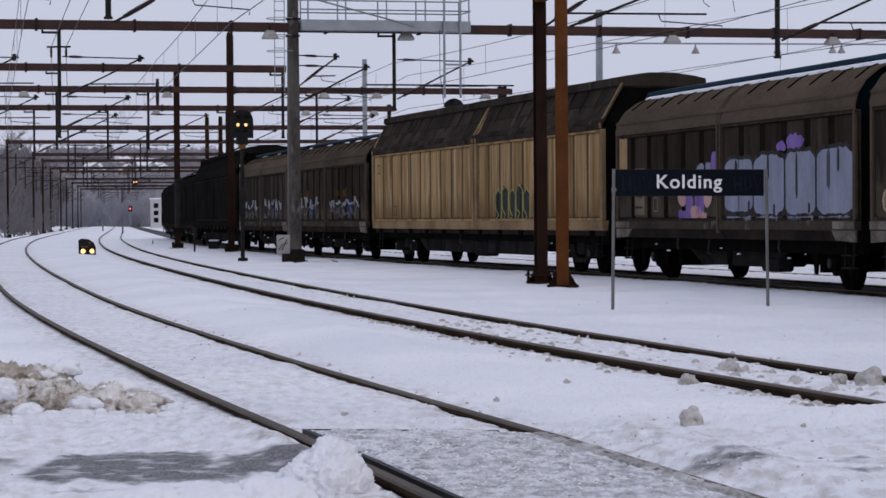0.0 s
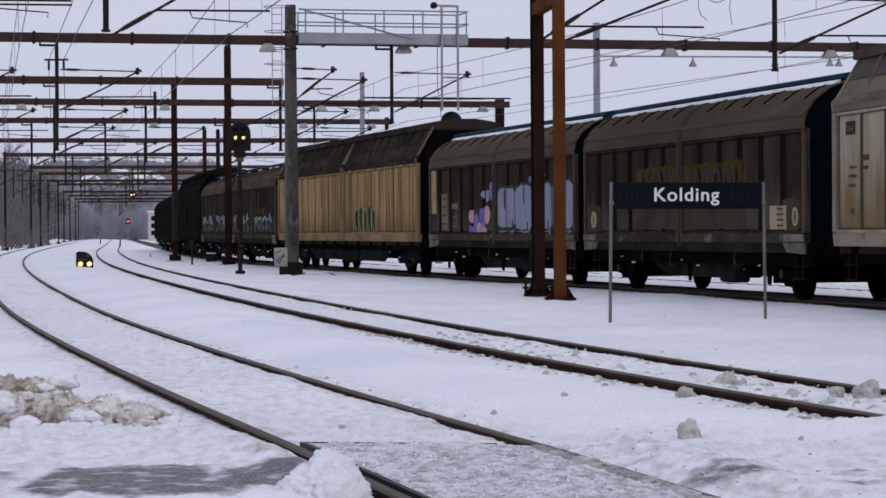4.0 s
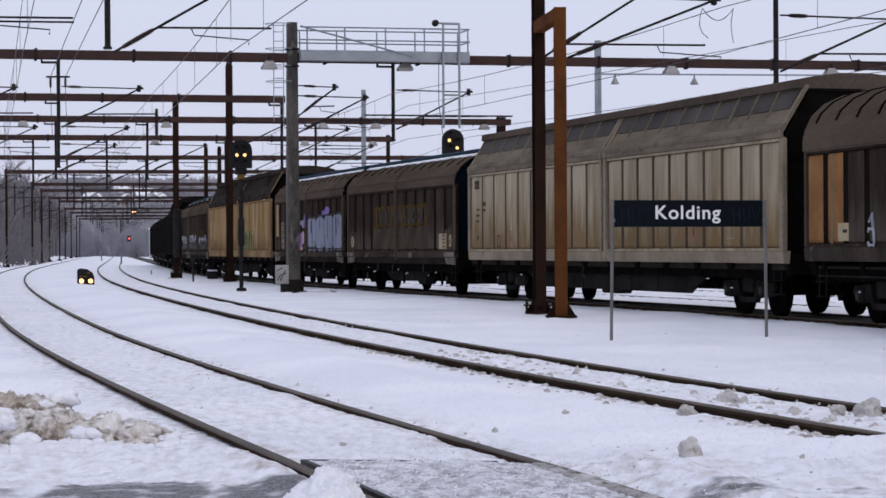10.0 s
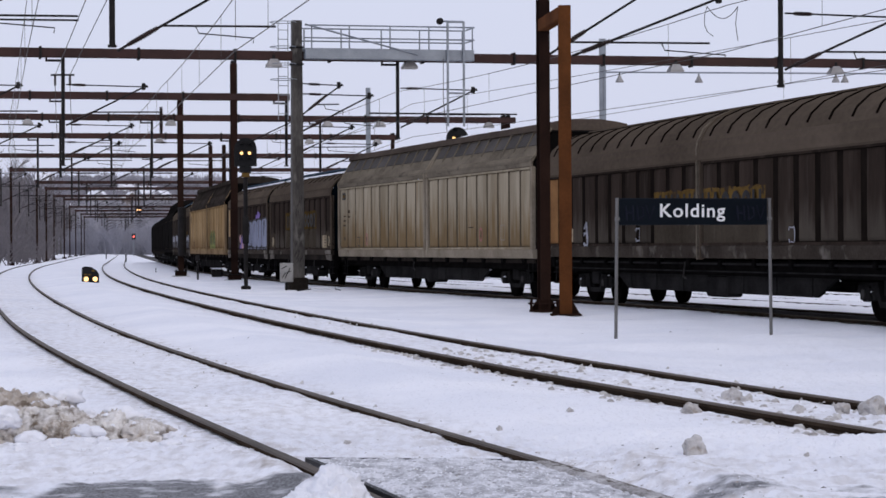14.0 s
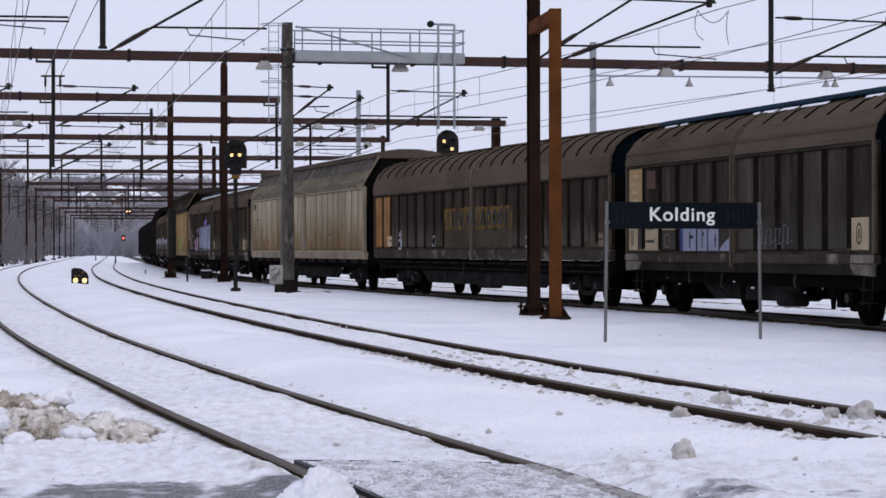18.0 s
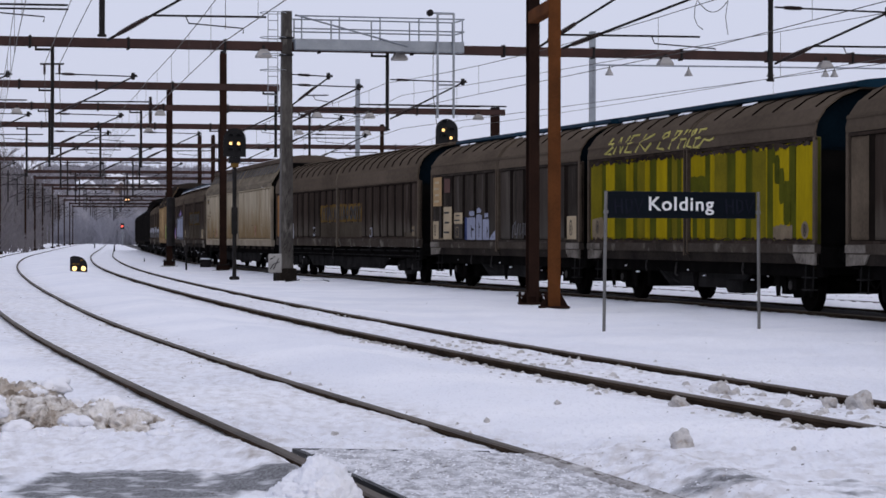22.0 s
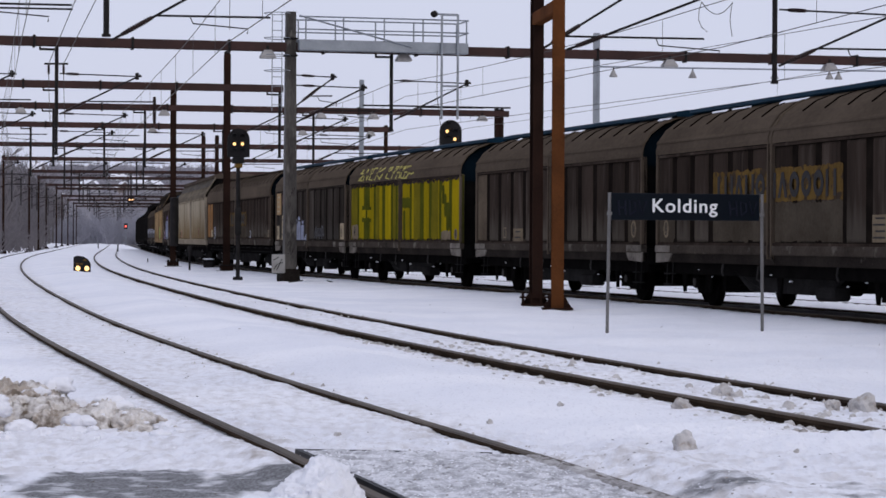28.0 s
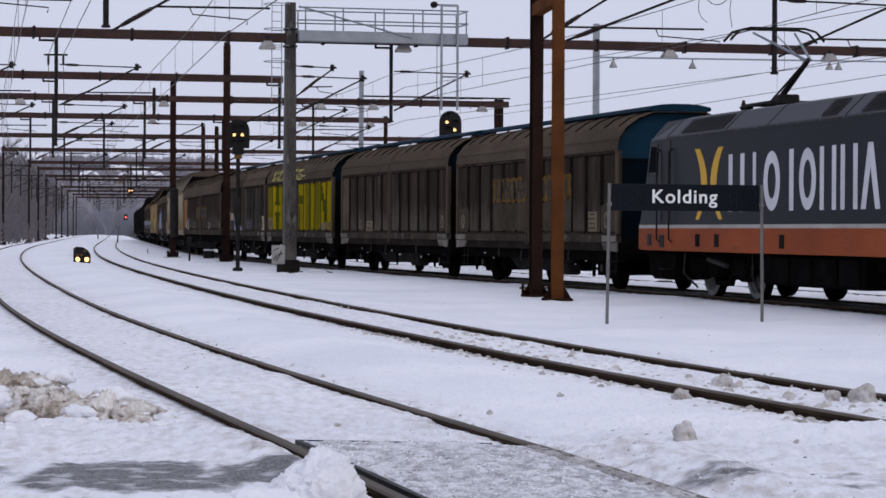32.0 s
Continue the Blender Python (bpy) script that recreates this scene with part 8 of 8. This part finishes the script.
def snow_crumbs():
    """Loose crumbs of snow that roughen the trodden surface near the road."""
    rnd = random.Random(25)
    spots, dirty = [], []
    for i in range(9000):
        y = 10.5 + 17 * rnd.random() ** 1.5
        x = y * rnd.uniform(-0.19, 0.19)
        on_slab = y < 14.5 and abs(x - TRACK_A.at_y(y)) < 0.66
        if not on_slab and abs(abs(x - TRACK_A.at_y(y)) - 0.75) < 0.06:
            continue
        if abs(abs(x - TRACK_B.at_y(y)) - 0.75) < 0.08 or y < 14.6:
            continue
        # thicker where it is trodden and ploughed
        if noise.noise((x * 0.9, y * 0.5, 2)) + (0.3 if y < 17.5 else 0.0) < rnd.uniform(-0.5, 0.6):
            continue
        spots.append((x, y, slab_z(x, y) - 0.002 if on_slab else snow_top(x, y) - 0.002, 0.004 + 0.011 * rnd.random() ** 2.5))
    # dirty clods between and before the rails of the second track
    for i in range(1700):
        y = 15.5 + 16 * rnd.random() ** 1.4
        off = rnd.choice((rnd.uniform(-0.6, 0.6), -0.84 - abs(rnd.gauss(0, 0.16))))
        if noise.noise((off * 2, y * 0.6, 7)) < rnd.uniform(-0.4, 0.5):
            continue
        x = TRACK_B.at_y(y) + off
        dirty.append((x, y, snow_top(x, y) - 0.004, 0.007 + 0.042 * rnd.random() ** 3))
    # the crossing slab and the churned strip beside it
    for i in range(5200):
        y = 11.4 + 4.6 * rnd.random()
        u = rnd.uniform(-0.6, 0.66) if i % 3 else rnd.uniform(0.82, 1.7)
        x = TRACK_A.at_y(y) + u
        if i % 3 == 0 and rnd.random() < (u - 0.8) / 0.8:
            continue
        row = (x, y, slab_z(x, y) - 0.002 if (i % 3 and y < 14.5) else snow_top(x, y) - 0.002, 0.003 + 0.007 * rnd.random() ** 2.5)
        (dirty if rnd.random() < (0.12 if i % 3 else 0.5) else spots).append(row)
    clods("snow_crumbs", "loose crumbs of snow on the trodden ground", PLAINSNOW, spots)
    clods("dirty_clods", "dirty clods of snow between the rails", DIRTSNOW, dirty)


snow_crumbs()


def heap_crumbs():
    """Crumbs of snow and frozen soil that cover the ploughed heaps."""
    rnd = random.Random(52)
    heaps = [o for o in scene.collection.objects if o.name.startswith("snow_mound")]
    white, soiled = [], []
    for o in heaps:
        c, r = o.matrix_basis.translation, max(v.co.xy.length for v in o.data.vertices)
        for _ in range((90 if r > 0.3 else 50) if c.y < 14 else 70):
            x, y = c.x + r * rnd.uniform(-1.1, 1.1), c.y + r * rnd.uniform(-1.1, 1.1)
            hit, at, _, _ = o.ray_cast((x - c.x, y - c.y, 2), (0, 0, -1))
            z = max(at.z + c.z if hit else -9, snow_top(x, y))
            row = (x, y, z - 0.003, 0.004 + (0.014 if c.y < 14 else 0.020) * rnd.random() ** 3)
            clean = c.y < 14 or noise.noise((x * 4, y * 4, 6)) > (-0.05 if z < 0.10 else -0.35) + 0.5 * (rnd.random() - 0.5)
            (white if clean else soiled).append(row)
    clods("heap_crumbs", "white crumbs of snow on the ploughed heaps", PLAINSNOW, white)
    clods("soiled_crumbs", "soil-brown crumbs on the ploughed heaps", SOILSNOW, soiled)


heap_crumbs()


def crossing():
    """A rubber-edged slab between the rails, packed with snow."""
    t = tagged(new("crossing_slab"), "snow-packed level crossing slab with dark rubber edges", "level crossing", kind="structure")
    ys = np.linspace(10.0, 14.55, 130)
    us = np.linspace(-0.62, 0.66, 52)
    top, rim = Geo(), Geo()
    top.add([(TRACK_A.at_y(y) + q, y, slab_z(TRACK_A.at_y(y) + q, y)) for y in ys for q in us], [(k * 52 + i, k * 52 + i + 1, (k + 1) * 52 + i + 1, (k + 1) * 52 + i) for k in range(129) for i in range(51)])
    for a, b in zip(ys[:-1], ys[1:]):
        z = 0.036 - near_dip(a)
        xa, xb = TRACK_A.at_y(a), TRACK_A.at_y(b)
        rim.add([(xa - 0.655, a, z + 0.004), (xa - 0.62, a, z + 0.004), (xb - 0.62, b, z + 0.004), (xb - 0.655, b, z + 0.004), (xa - 0.655, a, -0.12), (xb - 0.655, b, -0.12)], [(0, 1, 2, 3), (0, 3, 5, 4)])
    x = TRACK_A.at_y(14.55)
    rim.add([(x - 0.655, 14.55, 0.040), (x + 0.5, 14.55, 0.026), (x + 0.5, 14.57, 0.026), (x - 0.655, 14.585, 0.040), (x + 0.5, 14.575, -0.12), (x - 0.655, 14.585, -0.12)], [(0, 1, 2, 3), (2, 4, 5, 3)])
    # trodden slush in the groove and over the head of the second rail
    us = np.linspace(0.66, 0.84, 12)
    slush = Geo()
    ridge = lambda q, y: 0.016 + 0.007 * noise.noise((q * 26, y * 5, 1)) + 0.008 * noise.noise((q * 60, y * 17, 2)) + 0.010 * noise.noise((q * 7, y * 2.2, 8)) - 0.5 * max(0.0, abs(q - 0.745) - 0.04) - near_dip(y)
    slush.add([(TRACK_A.at_y(y) + q, y, ridge(q, y)) for y in ys for q in us], [(k * 12 + i, k * 12 + i + 1, (k + 1) * 12 + i + 1, (k + 1) * 12 + i) for k in range(129) for i in range(11)])
    part("rail_slush", slush, SLUSH, t, "grey-brown trodden slush over the rail", smooth=True)
    part("slab_top", top, CROSS, t, smooth=True)
    part("rubber_edge", rim, BLACK, t)


SLUSH = stuff("trodden_slush", (0.56, 0.545, 0.54), (0.20, 0.185, 0.175), 0.85, 0, 6, 50, 1.0, spread=0.34, stretch=(1, 0.5, 1), spots=(0.16, 0.145, 0.13), spot_at=0.60, spec=0.1)
CROSS = stuff("packed_grey_snow", (0.74, 0.74, 0.77), (0.36, 0.36, 0.375), 0.88, 0, 11, 60, 1.0, spread=0.30, stretch=(1.0, 0.6, 1), spots=(0.24, 0.235, 0.235), spot_at=0.60, spec=0.1, soft_spots=0.1)
crossing()


# ---------------------------------------------------------------- bare trees, far wood, hill, houses
def bare_tree_geo(seed, height, levels=4, spray=3, thick=1.0):
    rnd = random.Random(seed)
    trunk, crown = Geo(), Geo()

    def grow(p, d, length, r, level, g):
        q = p + d * length
        g.tube(p, q, r, r * 0.65, 5 if level == 0 else 3, caps=False)
        if level >= levels:
            return
        for _ in range(spray + (level < 2)):
            f = 0.35 + 0.65 * rnd.random()
            a = rnd.random() * 2 * math.pi
            side = Vector((math.cos(a), math.sin(a), 0))
            nd = (d * (0.65 + 0.3 * rnd.random()) + side * (0.45 + 0.35 * rnd.random()) + Vector((0, 0, 0.22))).normalized()
            grow(p.lerp(q, f), nd, length * (0.52 + 0.2 * rnd.random()), r * 0.5, level + 1, crown)

    grow(Vector((0, 0, -0.3)), Vector((0.04 * rnd.random(), 0.04, 1)).normalized(), height * 0.42, height * 0.018 * thick, 0, trunk)
    return trunk, crown


def plant_trees():
    kinds = []
    for i in range(5):
        tr, cr = bare_tree_geo(20 + i, 11 + i * 0.8)
        t = thing("bare_tree", "leafless frosted tree beside the line in winter", "tree", Matrix.Translation((-70 - 3 * i, 210 + 8 * i, 0.4)), "bare trees beside the line")
        part("trunk", tr, BARK, t)
        part("crown", cr, TWIG, t)
        kinds.append(t)
    rnd = random.Random(8)
    for i in range(250):
        y = 250 + 310 * rnd.random() ** 0.9
        x = -0.131 * y - 11.5 - 22 * rnd.random() ** 1.3
        s = 0.75 + 0.5 * rnd.random()
        copy_thing(kinds[i % 5], Matrix.Translation((x, y, 0.35)) @ Matrix.Rotation(rnd.random() * 6.28, 4, "Z") @ Matrix.Diagonal((s, s, s * (0.8 + 0.3 * rnd.random()), 1)))
    return kinds


plant_trees()


def hill_z(x, y):
    return min(1.0, max(0.0, (y - 620) / 480)) ** 1.3 * 28.5 * (1 + 0.18 * noise.noise((x * 0.008, y * 0.006, 0))) + 1.6 * noise.noise((x * 0.03, y * 0.02, 3)) * min(1, max(0, (y - 620) / 100)) - 0.5


def hill():
    xs, ys = np.linspace(-620, 420, 90), np.linspace(600, 1500, 50)
    v = [(x, y, hill_z(x, y)) for y in ys for x in xs]
    n = len(xs)
    f = [(j * n + i, j * n + i + 1, (j + 1) * n + i + 1, (j + 1) * n + i) for j in range(len(ys) - 1) for i in range(n - 1)]
    me = bpy.data.meshes.new("hill")
    me.from_pydata(v, [], f)
    me.polygons.foreach_set("use_smooth", np.ones(len(f), dtype=bool))
    me.materials.append(PLAINSNOW)
    tagged(new("backdrop_hill", me), "snowy hillside beyond the station", "hill", kind="structure")


hill()


def far_wood(name, label, rows, seed, mat, levels=2, thick=1.0, rising=False):
    """Many small bare trees in one mesh: rows of count, y range, x/y range, heights."""
    rnd = random.Random(seed)
    v, f = [], []
    base = []
    for k in range(6):
        a, b = bare_tree_geo(60 + k + seed, 1.0, levels, 4, thick)
        base.append((np.array([tuple(p) for p in a.v + b.v]), a.f + [tuple(i + len(a.v) for i in q) for q in b.f]))
    for count, y0, y1, r0, r1, h0, h1 in rows:
        for _ in range(count):
            y = y0 + (y1 - y0) * rnd.random()
            r = r0 + (r1 - r0) * rnd.random()
            if rising:
                # the wood covers the hill in uneven stands
                y = y0 + (y1 - y0) * rnd.random() ** 0.8
            x = y * r
            if rising and noise.noise((x * 0.045, y * 0.02, 4)) < -0.34 + 0.5 * (rnd.random() - 0.5):
                continue
            h = h0 + (h1 - h0) * rnd.random()
            bv, bf = base[rnd.randrange(6)]
            t = rnd.random() * 6.28
            c, s = math.cos(t), math.sin(t)
            o = len(v)
            z0 = hill_z(x, y) if y > 600 else 0.2
            v += [(x + (c * p[0] - s * p[1]) * h * 1.15, y + (s * p[0] + c * p[1]) * h, z0 + p[2] * h * 1.1) for p in bv]
            f += [tuple(i + o for i in q) for q in bf]
    me = bpy.data.meshes.new(name)
    me.from_pydata(v, [], f)
    me.materials.append(mat)
    return tagged(new(name, me), label, "woodland", kind="stuff")


# the first two woods have the haze of distance in their colour
far_wood("far_wood", "grey winter woodland beyond the tracks, coloured pale for haze", ((1150, 500, 690, -0.20, -0.10, 6, 11),), 1, FARWOOD, 3, 1.2)
far_wood("hill_wood", "scattered trees over the snowy hillside, coloured pale for haze", ((5200, 680, 1120, -0.20, -0.09, 6, 11),), 2, HAZED, 2, 4.0, True)
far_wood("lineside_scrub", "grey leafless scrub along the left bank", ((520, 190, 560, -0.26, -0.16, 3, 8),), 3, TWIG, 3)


def house(x, y, w, d, h, wall, ang, z=None):
    z = hill_z(x, y) - 0.5 if z is None else z
    t = thing("house", "small house with a snow-covered pitched roof on the hill", "house", Matrix.Translation((x, y, z)) @ Matrix.Rotation(ang, 4, "Z"), "houses on the hill")
    part("wall", Geo().box(-w / 2, w / 2, -d / 2, d / 2, 0, h), wall, t)
    part("gable", Geo().prism([(-d / 2, h), (d / 2, h), (0, h + d * 0.4)], -w / 2 + 0.05, w / 2 - 0.05), wall, t)
    part("roof", Geo().shell([(d / 2 + 0.4, h - 0.15), (0, h + d * 0.42), (-d / 2 - 0.4, h - 0.15)], -w / 2 - 0.4, w / 2 + 0.4, -0.3), PLAINSNOW, t, "snow-covered pitched roof")
    part("chimney", Geo().box(-0.4, 0.4, -0.4, 0.4, h + d * 0.3, h + d * 0.55), HOUSEB, t)
    for i in range(3):
        xx = -w / 2 + w * (i + 0.5) / 3
        part("window", Geo().box(xx - 0.5, xx + 0.5, -d / 2 - 0.04, -d / 2 + 0.02, h * 0.35, h * 0.8), GLASS, t)


rnd = random.Random(12)
for i in range(7):
    y = 930 + 170 * rnd.random()
    house(y * (-0.165 + 0.055 * rnd.random()), y, 5.5 + 2 * rnd.random(), 5.5 + 1.5 * rnd.random(), 3.5 + 2 * rnd.random(), HOUSEW if i % 3 else HOUSEB, rnd.uniform(-1.3, 1.3))

# pale service building where the line runs out of sight
b = thing("service_building", "pale flat-roofed building beside the far track", "building", Matrix.Translation((-50.52, 430, 0)) @ Matrix.Rotation(0.13, 4, "Z"))
part("wall", Geo().cbox(-0.2, 6.0, 0, 9, -0.3, 4.9, 0.05), HOUSEW, b)
part("roof", Geo().cbox(-0.35, 6.2, -0.2, 9.2, 4.9, 5.12, 0.04), PLAINSNOW, b)
for i in range(3):
    w = part("window", Geo().box(0.3, 1.1, -0.05, 0.05, 0.9 + 1.25 * i, 1.7 + 1.25 * i), GLASS, b)


motions()
